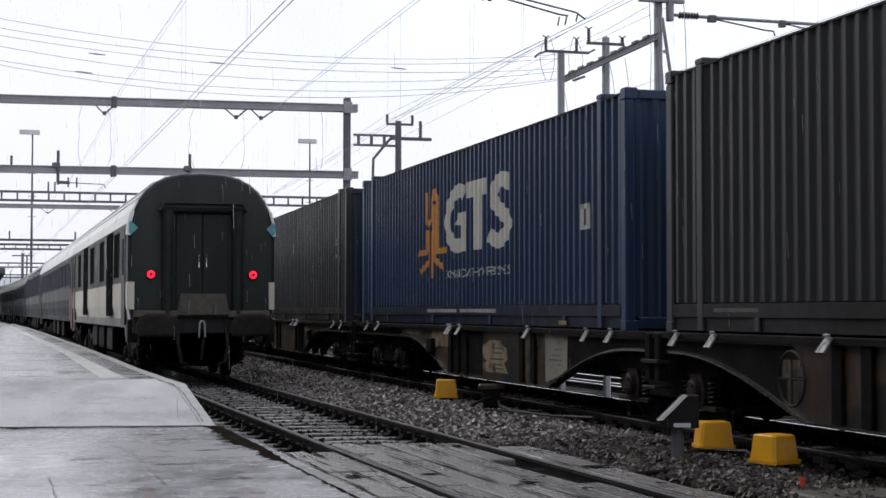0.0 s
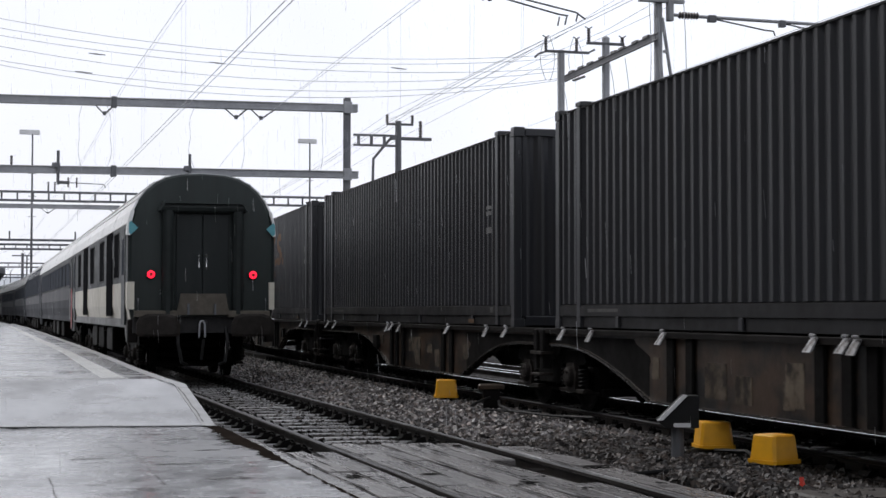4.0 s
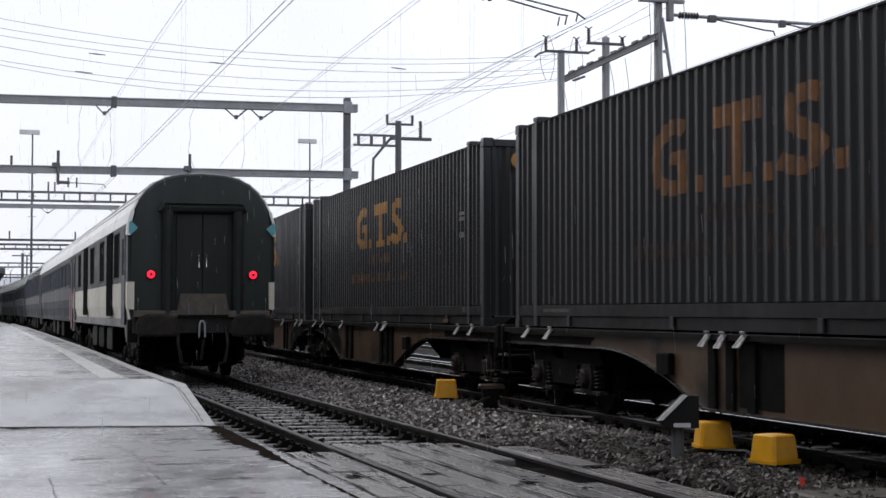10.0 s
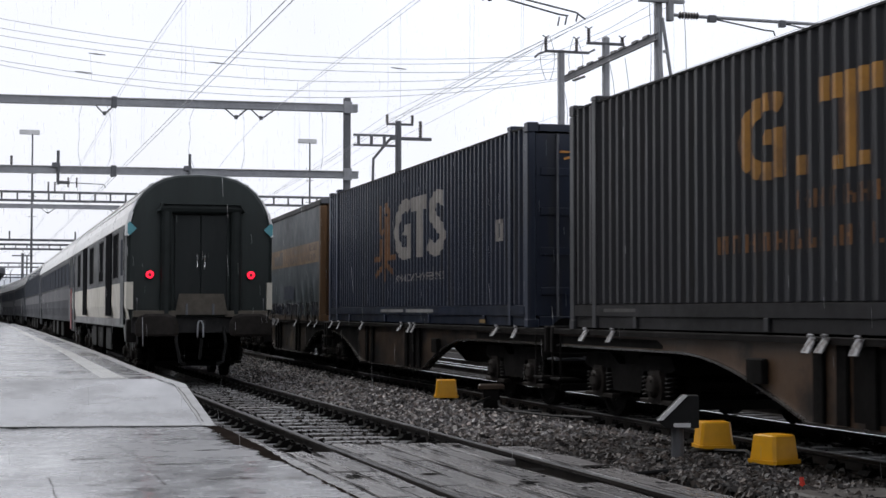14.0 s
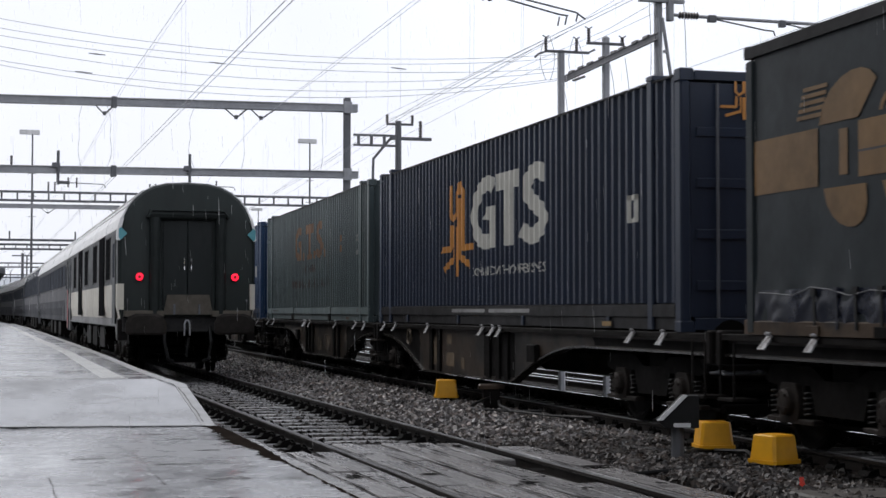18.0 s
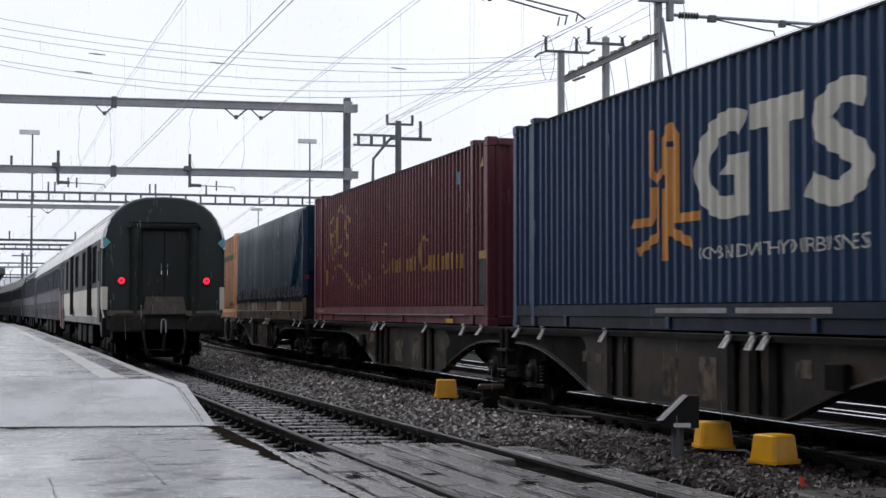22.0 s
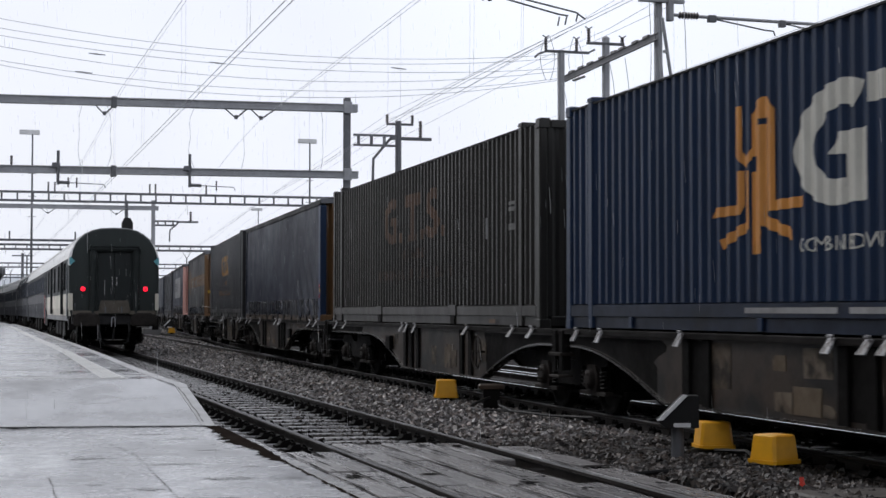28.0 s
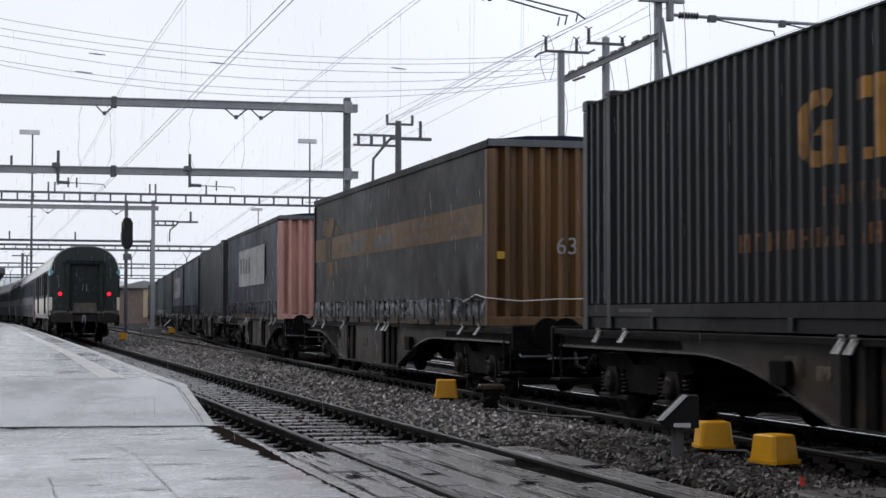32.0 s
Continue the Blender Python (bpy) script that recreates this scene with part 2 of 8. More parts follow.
C_BLACKBLUE = mat("blackish_blue_paint", (0.0145, 0.0210, 0.0375), 0.42, 0, 0.3, 2.5, 0.06, 30, streak=0.15, spec=0.3, sheen=0.16)
C_GREEN = mat("grey_green_paint", (0.0420, 0.0575, 0.0600), 0.42, 0, 0.3, 2.5, 0.06, 30, streak=0.15, spec=0.36, blot=((0.046, 0.048, 0.044), 3.0, 0.58, 0.75, (1, 1.6, 0.12)), sheen=0.2)
C_DULL = mat("dull_charcoal_paint", (0.0135, 0.0142, 0.0168), 0.42, 0, 0.35, 2.5, 0.06, 30, streak=0.15, spec=0.34, blot=((0.020, 0.0185, 0.0175), 3.0, 0.56, 0.72, (1, 1.6, 0.12)), sheen=0.14)
C_OLIVE = mat("olive_brown_paint", (0.0178, 0.0168, 0.0152), 0.42, 0, 0.3, 2.5, 0.06, 30, streak=0.15, spec=0.30, sheen=0.11)
C_RED = mat("oxblood_paint", (0.0740, 0.0145, 0.0215), 0.42, 0, 0.3, 2.5, 0.06, 30, streak=0.15, spec=0.3, sheen=0.18)
# dark streaks here and the groove paint below imitate rib shading
C_ORANGE = mat("faded_orange_paint", (0.72, 0.415, 0.25), 0.5, 0, 0.2, 2.5, 0.08, 30, streak=0.15, spec=0.3, blot=((0.40, 0.175, 0.085), 3.4, 0.46, 0.62, (1, 1.9, 0.1)))
C_ORANGE_IN = mat("shaded_orange_groove_paint", (0.30, 0.135, 0.068), 0.6, 0, 0.3, 2.5, 0.08, 30, streak=0.15, spec=0.2, blot=((0.10, 0.035, 0.016), 3.4, 0.46, 0.62, (1, 1.9, 0.1)))
C_ORANGE_END = mat("dirty_orange_end_paint", (0.40, 0.22, 0.115), 0.5, 0, 0.2, 2.5, 0.08, 30, streak=0.15, spec=0.3, blot=((0.11, 0.05, 0.022), 3.0, 0.42, 0.6, (1, 1.9, 0.15)))
C_TAN = mat("tan_end_paint", (0.20, 0.100, 0.034), 0.5, 0, 0.4, 3, 0.08, 30, streak=0.1, col2=(0.032, 0.017, 0.009))
# red paled towards pink, distance haze put into the colour
C_PINK = mat("hazed_red_end_paint", (0.46, 0.25, 0.21), 0.5, 0, 0.3, 5, 0.08, 30, streak=0.2)
C_CURTAIN = mat("grey_blue_curtain", (0.0068, 0.0102, 0.0230), 0.44, 0, 0.3, 2, 0.2, 5, spec=0.13)
C_CURTAIN2 = mat("blue_grey_curtain", (0.0098, 0.0146, 0.0172), 0.45, 0, 0.3, 2, 0.2, 5, spec=0.22, sheen=0.06)
C_CURTAIN3 = mat("neutral_grey_curtain", (0.0098, 0.0094, 0.0096), 0.45, 0, 0.3, 2, 0.12, 5, spec=0.08, sheen=0.04)
C_TARP = mat("dark_blue_tarpaulin", (0.0055, 0.0180, 0.0330), 0.42, 0, 0.4, 1.4, 0.12, 14, spec=0.04, streak=0.4)
C_DROP = mat("weathered_drop_side", (0.112, 0.078, 0.046), 0.6, 0, 0.4, 3, 0.2, 20, spec=0.25, blot=((0.035, 0.026, 0.02), 2.4, 0.5, 0.66, (1, 0.8, 1.6)))
P_WHITE = mat("cream_lettering", (0.50, 0.49, 0.44), 0.5, 0, 0.12, 4, 0.0)
P_ORANGE = mat("orange_lettering", (0.50, 0.215, 0.045), 0.5, 0, 0.15, 4, 0.0)
P_FADED = mat("faded_orange_lettering", (0.225, 0.098, 0.031), 0.5, 0, 0.5, 5, 0.0, col2=(0.075, 0.04, 0.02))
P_MARK = mat("dulled_number_paint", (0.21, 0.207, 0.20), 0.55, 0, 0.3, 9, 0.0)
P_OLDPLATE = mat("tarnished_yellow_plate", (0.24, 0.15, 0.05), 0.5, 0, 0.3, 6, 0.0)
P_DIM = mat("dirty_plate", (0.075, 0.073, 0.07), 0.55, 0, 0.3, 9, 0.0)
P_RUSTY = mat("rain_bleached_orange_lettering", (0.115, 0.060, 0.032), 0.5, 0, 0.5, 7, 0.0, col2=(0.035, 0.026, 0.02))
P_FAINT = mat("almost_gone_lettering", (0.055, 0.029, 0.017), 0.5, 0, 0.5, 5, 0.0, col2=(0.022, 0.016, 0.013))
P_BRIGHT = mat("ochre_lettering", (0.42, 0.205, 0.036), 0.5, 0, 0.35, 6, 0.0, col2=(0.20, 0.10, 0.028))
P_GOLD = mat("gold_lettering", (0.28, 0.15, 0.018), 0.5, 0, 0.3, 8, 0.0)
P_GREY = mat("grey_lettering", (0.24, 0.24, 0.24), 0.55, 0, 0.3, 9, 0.0)
P_GREENL = mat("dark_green_lettering", (0.05, 0.062, 0.03), 0.55, 0, 0.3, 9, 0.0)
P_BAND = mat("ochre_band", (0.125, 0.068, 0.022), 0.55, 0, 0.3, 3, 0.0, col2=(0.11, 0.06, 0.020), spec=0.2)
P_BANDJ = mat("bright_ochre_band", (0.17, 0.088, 0.018), 0.5, 0, 0.3, 3, 0.0, col2=(0.085, 0.05, 0.018))
M_CRACK = mat("black_split", (0.010, 0.009, 0.0085), 0.8, 0, 0.3, 8, 0.0, spec=0.02)
P_PATCH = mat("faded_blue_patch", (0.008, 0.020, 0.050), 0.5, 0, 0.5, 3, 0.0, col2=(0.009, 0.012, 0.019), spec=0.3)
P_DARK = mat("dark_lettering", (0.03, 0.03, 0.032), 0.5, 0, 0.2, 5, 0.0)
P_YELLOW = mat("yellow_marking", (0.45, 0.27, 0.02), 0.5, 0, 0.2, 6, 0.0)
P_SKY = mat("pale_blue_marking", (0.14, 0.30, 0.45), 0.5, 0, 0.15, 6, 0.0)
P_REDLAMP = mat("red_marker_lens", (0.35, 0.01, 0.02), 0.3, 0, 0.1, 6, 0.0)
K_GREEN = mat("coach_end_dark_green", (0.0200, 0.0262, 0.0252), 0.42, 0, 0.35, 2.2, 0.05, 30, streak=0.2, spec=0.27, blot=((0.027, 0.0305, 0.029), 3.0, 0.55, 0.75, (1, 1, 0.2)))
K_GREENSIDE = mat("coach_side_green", (0.017, 0.021, 0.022), 0.42, 0, 0.25, 3, 0.04, 30, spec=0.16)
K_CREAM = mat("coach_cream", (0.58, 0.55, 0.47), 0.42, 0, 0.15, 3, 0.04, 30, spec=0.3)
K_WHITE = mat("coach_roof_edge_white", (0.80, 0.80, 0.79), 0.35, 0, 0.15, 3, 0.04, 30)
K_ROOF = mat("coach_roof_grey", (0.46, 0.465, 0.47), 0.32, 0, 0.25, 3, 0.08, 20, spec=0.35)
K_BAND = mat("pale_grey_waist_band", (0.165, 0.165, 0.17), 0.4, 0, 0.15, 3, 0.04, 30, spec=0.0)
K_GREY = mat("coach_side_grey", (0.105, 0.107, 0.113), 0.5, 0, 0.25, 3, 0.05, 30, spec=0.0)
K_SKIRT = mat("coach_skirt_grey", (0.19, 0.19, 0.19), 0.5, 0, 0.3, 4, 0.1, 30, spec=0.25)
K_RUBBER = mat("black_rubber", (0.012, 0.012, 0.012), 0.5, 0, 0.2, 8, 0.2, 40, spec=0.22)
# no gloss: the reflected sky is painted in as a blue-grey base
K_GLASS = mat("sky_tinted_window_glass", (0.070, 0.076, 0.088), 0.35, 0, 0.1, 2, 0.0, spec=0.0)
K_SLOT = mat("dark_door_leaf", (0.018, 0.0185, 0.020), 0.6, 0, 0.3, 3, 0.05, 30, spec=0.0)
K_BELLOWS = mat("dusty_gangway_rubber", (0.0185, 0.0225, 0.0220), 0.5, 0, 0.3, 5, 0.1, 30, spec=0.2)
# base raised: the grey veil over dark parts is in the colour
M_UNDER = mat("veil_raised_underframe", (0.034, 0.033, 0.033), 0.65, 0, 0.45, 5, 0.2, 30, spec=0.12)
# door green darkened: the shade of the recess is in the colour
K_DOOR = mat("recess_shaded_door", (0.0155, 0.0190, 0.0192), 0.45, 0, 0.35, 2.2, 0.05, 30, streak=0.2, spec=0.2, blot=((0.023, 0.026, 0.026), 3.0, 0.55, 0.75, (1, 1, 0.3)))
K_TAN = mat("tread_plate_tan", (0.098, 0.086, 0.070), 0.55, 0, 0.3, 8, 0.2, 60, spec=0.2)
K_TEAL = mat("teal_marker", (0.10, 0.33, 0.38), 0.4, 0, 0.1, 6, 0.0)
K_RED = mat("coach_red_stripe", (0.30, 0.03, 0.03), 0.4, 0, 0.2, 5, 0.0)
K_CHROME = mat("bright_metal", (0.7, 0.7, 0.7), 0.25, 0.9, 0.1, 6, 0.0)
G_RED = glow("tail_lamp_glow", (1.0, 0.012, 0.04), 2.0)
# pale hill grey with the haze of distance mixed in
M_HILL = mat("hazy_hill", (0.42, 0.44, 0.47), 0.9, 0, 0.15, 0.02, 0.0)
M_MASONRY = mat("dark_masonry", (0.16, 0.155, 0.15), 0.8, 0, 0.25, 0.5, 0.1, 6)
M_PLAINWALL = mat("plain_grey_wall", (0.38, 0.38, 0.39), 0.8, 0, 0.15, 0.5, 0.0)
M_SHED = mat("brown_shed_boards", (0.16, 0.115, 0.10), 0.8, 0, 0.25, 0.5, 0.1, 6)
M_SHEDP = mat("pale_ochre_panel", (0.46, 0.37, 0.25), 0.8, 0, 0.15, 0.5, 0.0)
# roof grey, also paled by painted haze
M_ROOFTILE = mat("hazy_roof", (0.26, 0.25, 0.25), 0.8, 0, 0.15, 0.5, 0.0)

# ---- ground, platform, tracks ----
ground = part("ground", Mesh().face([(-2500, -2500, -0.42), (2500, -2500, -0.42), (2500, 4500, -0.42), (-2500, 4500, -0.42)]), M_BALLAST)
tagged(ground, "dark wet ballast and cinder ground of the station yard", "ground", kind="structure")


def strip(fn_a, fn_b, y0, y1, step, za, zb):
    m = Mesh()
    ys = [y0 + k * step for k in range(int((y1 - y0) / step) + 1)]
    m.loft([[(fn_a(y), y, za), (fn_b(y), y, zb)] for y in ys], caps=False, closed=False)
    return m


# ballast shoulder: a low bed under all tracks
bed = Mesh()
ys = [-60 + 4 * k for k in range(96)]
bed.loft([[(2.2, y, -0.42), (2.4, y, -0.215), (5.0, y, -0.215), (5.5, y, -0.18), (6.2, y, -0.13), (freight_mid(y) + 1.6, y, -0.17), (freight_mid(y) + 2.2, y, -0.42)] for y in ys], caps=False, closed=False)
tagged(part("ballast_bed", bed, M_BALLAST), "wet grey crushed-stone ballast bed under the tracks", "ballast", kind="structure")


yard = Mesh().loft([[(freight_mid(y) + 1.9, y, -0.42), (freight_mid(y) + 2.1, y, -0.366), (freight_mid(y) + 12, y, -0.366), (freight_mid(y) + 13, y, -0.42)] for y in ys], caps=False, closed=False)
tagged(part("yard_bed", yard, M_CINDER), "black cinder bed of the sidings", "ballast", kind="structure")


def rail_line(name, fn, off, y0, y1, step=2.0, z=0.0, head=M_RAILTOP):
    prof = [(-0.07, -0.17), (0.07, -0.17), (0.07, -0.155), (0.012, -0.135), (0.012, -0.045), (0.036, -0.035), (0.036, -0.008)]
    prof = prof + [(-a, b) for a, b in reversed(prof[4:])] + [(-0.012, -0.135), (-0.07, -0.155)]
    m, top = Mesh(), Mesh()
    ys = [y0 + k * step for k in range(int((y1 - y0) / step) + 1)]
    m.loft([[(fn(y) + off + a, y, z + b) for a, b in prof] for y in ys])
    a, b = (0.026, 0.020) if head is M_RAILWET else (0.022, 0.013)
    top.loft([[(fn(y) + off - a, y, z - 0.0085), (fn(y) + off - b, y, z), (fn(y) + off + b, y, z), (fn(y) + off + a, y, z - 0.0085)] for y in ys])
    ob = part("rail", m, M_RAIL)
    tagged(ob, name, "rail", group="rails", kind="structure")
    part("rail_head", top, head, ob, "polished running surface")
    return ob


for off in (-0.75, 0.75):
    rail_line("rust-brown steel rail of the platform track", platform_track, off, -40, 330)
    rail_line("rust-brown steel rail of the curved freight track", freight_mid, off, -40, 330, head=M_RAILWET if off > 0 else M_RAILDULL)
    rail_line("steel rail of the siding behind the freight train", lambda y: freight_mid(y) + 4.6, off, -20, 200, 4, -0.2, M_RAILWET)
    rail_line("steel rail of the farther yard track", lambda y: freight_mid(y) + 9.2, off, -20, 200, 4, -0.2, M_RAILWET)
rail_line("steel check rail beside the siding rail", lambda y: freight_mid(y) + 4.3, 0.0, 8, 60, 4, -0.2, M_RAILWET)


def branch(y):
    """Middle of the track that leaves the freight track at the switch and runs straight on."""
    e = max(0.0, y - 40)
    return freight_mid(40) + 0.021 * e - 0.000095 * e * e


for off in (-0.75, 0.75):
    rail_line("steel rail of the track branching off at the switch", branch, off, 44, 190, 3)

# sleepers
sl = Mesh()
sl.loft([[(-1.33, -0.105, -0.30), (1.3, -0.105, -0.30), (1.3, 0.105, -0.30), (-1.33, 0.105, -0.30)], [(-1.33, -0.10, -0.165), (1.3, -0.10, -0.165), (1.3, 0.10, -0.165), (-1.33, 0.10, -0.165)], [(-1.315, -0.088, -0.15), (1.285, -0.088, -0.15), (1.285, 0.088, -0.15), (-1.315, 0.088, -0.15)]])
SLEEPER = sl.data("sleeper")
SLEEPER.materials.append(M_SLEEPER)
SLEEPER_DARK = SLEEPER.copy()
SLEEPER_DARK.materials[0] = M_SLEEPER_K
CHAIR = Mesh().prism([(-0.24, -0.152), (0.24, -0.152), (0.24, -0.125), (0.20, -0.12), (0.17, -0.08), (0.085, -0.06), (0.075, -0.125), (-0.075, -0.125), (-0.085, -0.06), (-0.17, -0.08), (-0.20, -0.12), (-0.24, -0.125)], "y", -0.085, 0.085)
for _x in (-0.15, 0.15):
    for _y in (-0.045, 0.045):
        CHAIR.lathe((_x, _y, -0.1), "z", [(0.0, 0.026), (0.05, 0.026), (0.055, 0.012), (0.075, 0.012)], 6)
CHAIR = CHAIR.data("rail_chair")
CHAIR.materials.append(M_BOGIE)


SLEEPER_Y = []


def sleepers(fn, y0, y1, label, group):
    y = y0
    while y < y1:
        a = math.degrees(math.atan(fn(y + 0.5) - fn(y - 0.5)))
        ob = new("sleeper", SLEEPER if fn is platform_track else SLEEPER_DARK)
        ob.matrix_basis = pose(fn(y), y, 0, 0, 0, -a + random.uniform(-0.6, 0.6))
        tagged(ob, label, "sleeper", group=group)
        for o in (-0.75, 0.75):
            f = new("rail_chair", CHAIR)
            f.parent, f.location = ob, (o, 0, 0)
        if fn is platform_track:
            SLEEPER_Y.append(y)
        y += 0.6 + random.uniform(-0.04, 0.04)


sleepers(platform_track, 15.9, 100, "weathered wet sleeper in the platform track", "platform track sleepers")
sleepers(freight_mid, 9.0, 80, "dark sleeper under the freight track", "freight track sleepers")
far_sl = Mesh()
for k in range(150):
    for fn, y in ((branch, 52 + k * 0.62), (platform_track, 100 + k * 0.6), (freight_mid, 80 + k * 0.6)):
        far_sl.box(fn(y) - 1.25, fn(y) + 1.25, y - 0.12, y + 0.12, -0.28, -0.155)
tagged(part("far_sleepers", far_sl, M_SLEEPER), "many wet sleepers of the farther tracks", "sleepers", kind="stuff")
yard_sl = Mesh()
for k in range(150):
    for off in (4.6, 9.2):
        y = 8 + k * 0.6
        yard_sl.box(freight_mid(y) + off - 1.25, freight_mid(y) + off + 1.25, y - 0.12, y + 0.12, -0.48, -0.355)
tagged(part("yard_sleepers", yard_sl, M_SLEEPER_K), "black sleepers of the sidings behind the freight train", "sleepers", kind="stuff")

# stones of the ballast, near first
CORNERS = ((-1, -1, -1), (1, -1, -1), (1, 1, -1), (-1, 1, -1), (-1, -1, 1), (1, -1, 1), (1, 1, 1), (-1, 1, 1))
BLOCK = ((3, 2, 1, 0), (4, 5, 6, 7), (0, 1, 5, 4), (1, 2, 6, 5), (2, 3, 7, 6), (3, 0, 4, 7))


def stones(name, n, area, seed, size, label, material=None):
    rng = random.Random(seed)
    m = Mesh()
    for _ in range(n):
        x, y, z = area(rng)
        s = size * rng.uniform(0.5, 1.25)
        q = Euler((rng.uniform(0, 6.3), rng.uniform(0, 6.3), rng.uniform(0, 6.3))).to_matrix()
        a, b, c = s * rng.uniform(0.7, 1.2), s * rng.uniform(0.5, 0.9), s * rng.uniform(0.4, 0.7)
        i = len(m.v)
        for sx, sy, sz in CORNERS:
            v = q @ Vector((a * sx * rng.uniform(0.45, 1.0), b * sy * rng.uniform(0.5, 1.0), c * sz * rng.uniform(0.6, 1.1)))
            m.v.append((x + v.x, y + v.y, z + v.z))
        m.f += [tuple(i + k for k in f) for f in BLOCK]
    ob = part(name, m, material or M_STONE_R)
    tagged(ob, label, "ballast", kind="stuff")


M_STONE_R = mat("loose_ballast", (0.112, 0.102, 0.098), 0.42, 0, 0.4, 9, 0.3, 50, spec=0.4)
_n, _l = M_STONE_R.node_tree.nodes, M_STONE_R.node_tree.links
_g = _n.new("ShaderNodeNewGeometry")
_r = _n.new("ShaderNodeMapRange")
_r.inputs["To Min"].default_value, _r.inputs["To Max"].default_value = 0.08, 1.75
_l.new(_g.outputs["Random Per Island"], _r.inputs["Value"])
_s = _n.new("ShaderNodeVectorMath")
_s.operation = "SCALE"
_old = _n["Principled BSDF"].inputs["Base Color"].links[0].from_socket
_l.new(_old, _s.inputs[0])
_l.new(_r.outputs[0], _s.inputs["Scale"])
_f = _n.new("ShaderNodeMath")
_f.operation = "MULTIPLY"
_f.inputs[1].default_value = 7.3
_l.new(_g.outputs["Random Per Island"], _f.inputs[0])
_f2 = _n.new("ShaderNodeMath")
_f2.operation = "FRACT"
_l.new(_f.outputs[0], _f2.inputs[0])
_ramp = _n.new("ShaderNodeValToRGB")
_ramp.color_ramp.elements[0].color, _ramp.color_ramp.elements[1].color = (0.92, 0.95, 1.0, 1), (1.10, 0.97, 0.88, 1)
_ramp.color_ramp.elements.new(0.55).color = (1.0, 0.98, 0.95, 1)
_l.new(_f2.outputs[0], _ramp.inputs[0])
_mul = _n.new("ShaderNodeVectorMath")
_mul.operation = "MULTIPLY"
_l.new(_s.outputs[0], _mul.inputs[0])
_l.new(_ramp.outputs[0], _mul.inputs[1])
_l.new(_mul.outputs[0], _n["Principled BSDF"].inputs["Base Color"])


def between(rng):
    y = 16.5 + 40 * rng.random() ** 1.6
    x = rng.uniform(5.15, freight_mid(y) - 0.85)
    if y < 15 and x < 5.3 + (15 - y) * 0.12:
        x += 0.5
    return x, y, -0.155 + 0.07 * math.exp(-((x - 6.3) / 0.7) ** 2) + rng.uniform(-0.03, 0.02)


def far_stone(rng):
    y = 52 + 70 * rng.random() ** 1.3
    return rng.uniform(5.1, freight_mid(y) - 0.9), y, -0.15 + rng.uniform(-0.03, 0.03)


# copy of the ballast, darkened to carry grime and wagon shade
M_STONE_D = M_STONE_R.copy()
M_STONE_D.name = "darkened_ballast"
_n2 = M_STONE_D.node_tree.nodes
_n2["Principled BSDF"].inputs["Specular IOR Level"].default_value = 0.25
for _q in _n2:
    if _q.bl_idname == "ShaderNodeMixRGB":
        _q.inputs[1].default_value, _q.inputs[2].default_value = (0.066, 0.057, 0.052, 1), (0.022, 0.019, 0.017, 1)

# still darker copy, with the shade of sleeper gaps put into it
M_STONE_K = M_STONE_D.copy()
M_STONE_K.name = "blackened_ballast"
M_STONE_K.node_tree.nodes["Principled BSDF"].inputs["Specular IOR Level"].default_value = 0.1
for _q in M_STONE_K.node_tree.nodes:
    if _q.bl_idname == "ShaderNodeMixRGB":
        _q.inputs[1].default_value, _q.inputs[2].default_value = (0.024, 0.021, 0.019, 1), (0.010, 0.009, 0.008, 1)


# places the near stones, whose colour also carries the wagon shade
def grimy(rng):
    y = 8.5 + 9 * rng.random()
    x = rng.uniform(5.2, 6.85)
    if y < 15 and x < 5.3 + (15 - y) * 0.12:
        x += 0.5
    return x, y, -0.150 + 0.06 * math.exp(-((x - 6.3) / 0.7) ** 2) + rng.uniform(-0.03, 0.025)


stones("ballast_stones", 27000, between, 4, 0.042, "loose wet crushed stones between the two tracks")
stones("ballast_stones", 14000, lambda r: far_stone(r), 44, 0.06, "far wet ballast stones between the tracks")
stones("ballast_stones", 19000, grimy, 14, 0.035, "grimy ballast stones near the crossing, wagon shade in their colour", M_STONE_D)
stones("ballast_stones", 7000, lambda r: (r.uniform(6.7, 7.5), 8.5 + 9 * r.random(), -0.155 + r.uniform(-0.03, 0.02)), 15, 0.035, "black ballast stones beside the freight rail", M_STONE_K)
stones("ballast_stones", 5000, lambda r: (r.uniform(freight_mid(20) - 1.4, freight_mid(20) + 1.5), 8 + 40 * r.random(), -0.19 + r.uniform(-0.02, 0.02)), 5, 0.055, "dark crushed stones seen under the freight wagons", M_STONE_K)
stones("ballast_stones", 15000, lambda r: (r.choice((r.uniform(3.3, 4.75), r.uniform(3.3, 4.75), r.uniform(2.7, 5.35))), SLEEPER_Y[int(60 * r.random() ** 1.4)] + 0.3 + r.uniform(-0.2, 0.2), -0.184 + r.uniform(-0.03, 0.012)), 6, 0.034, "wet crushed stones between the sleepers, gap shade in their colour", M_STONE_K)
stones("ballast_stones", 120, lambda r: (r.choice((2.7, 3.3, 4.78)) + r.gauss(0, 0.14), 16.0 + 18 * r.random() ** 1.3, -0.14 + r.uniform(-0.015, 0.015)), 26, 0.03, "loose stones scattered on the sleepers beside the rails", M_STONE_D)

# platform: near apron level with the rails, a short ramp, then the raised platform
EDGE_Y = (18.4, 20.6, 20.95, 25.4, 30.7, 40.0, 56.0, 88.0, 116.0, 150.0)
EDGE_X = (2.61, 2.535, 2.345, 2.335, 2.395, 2.45, 2.475, 2.465, 2.11, 1.1)


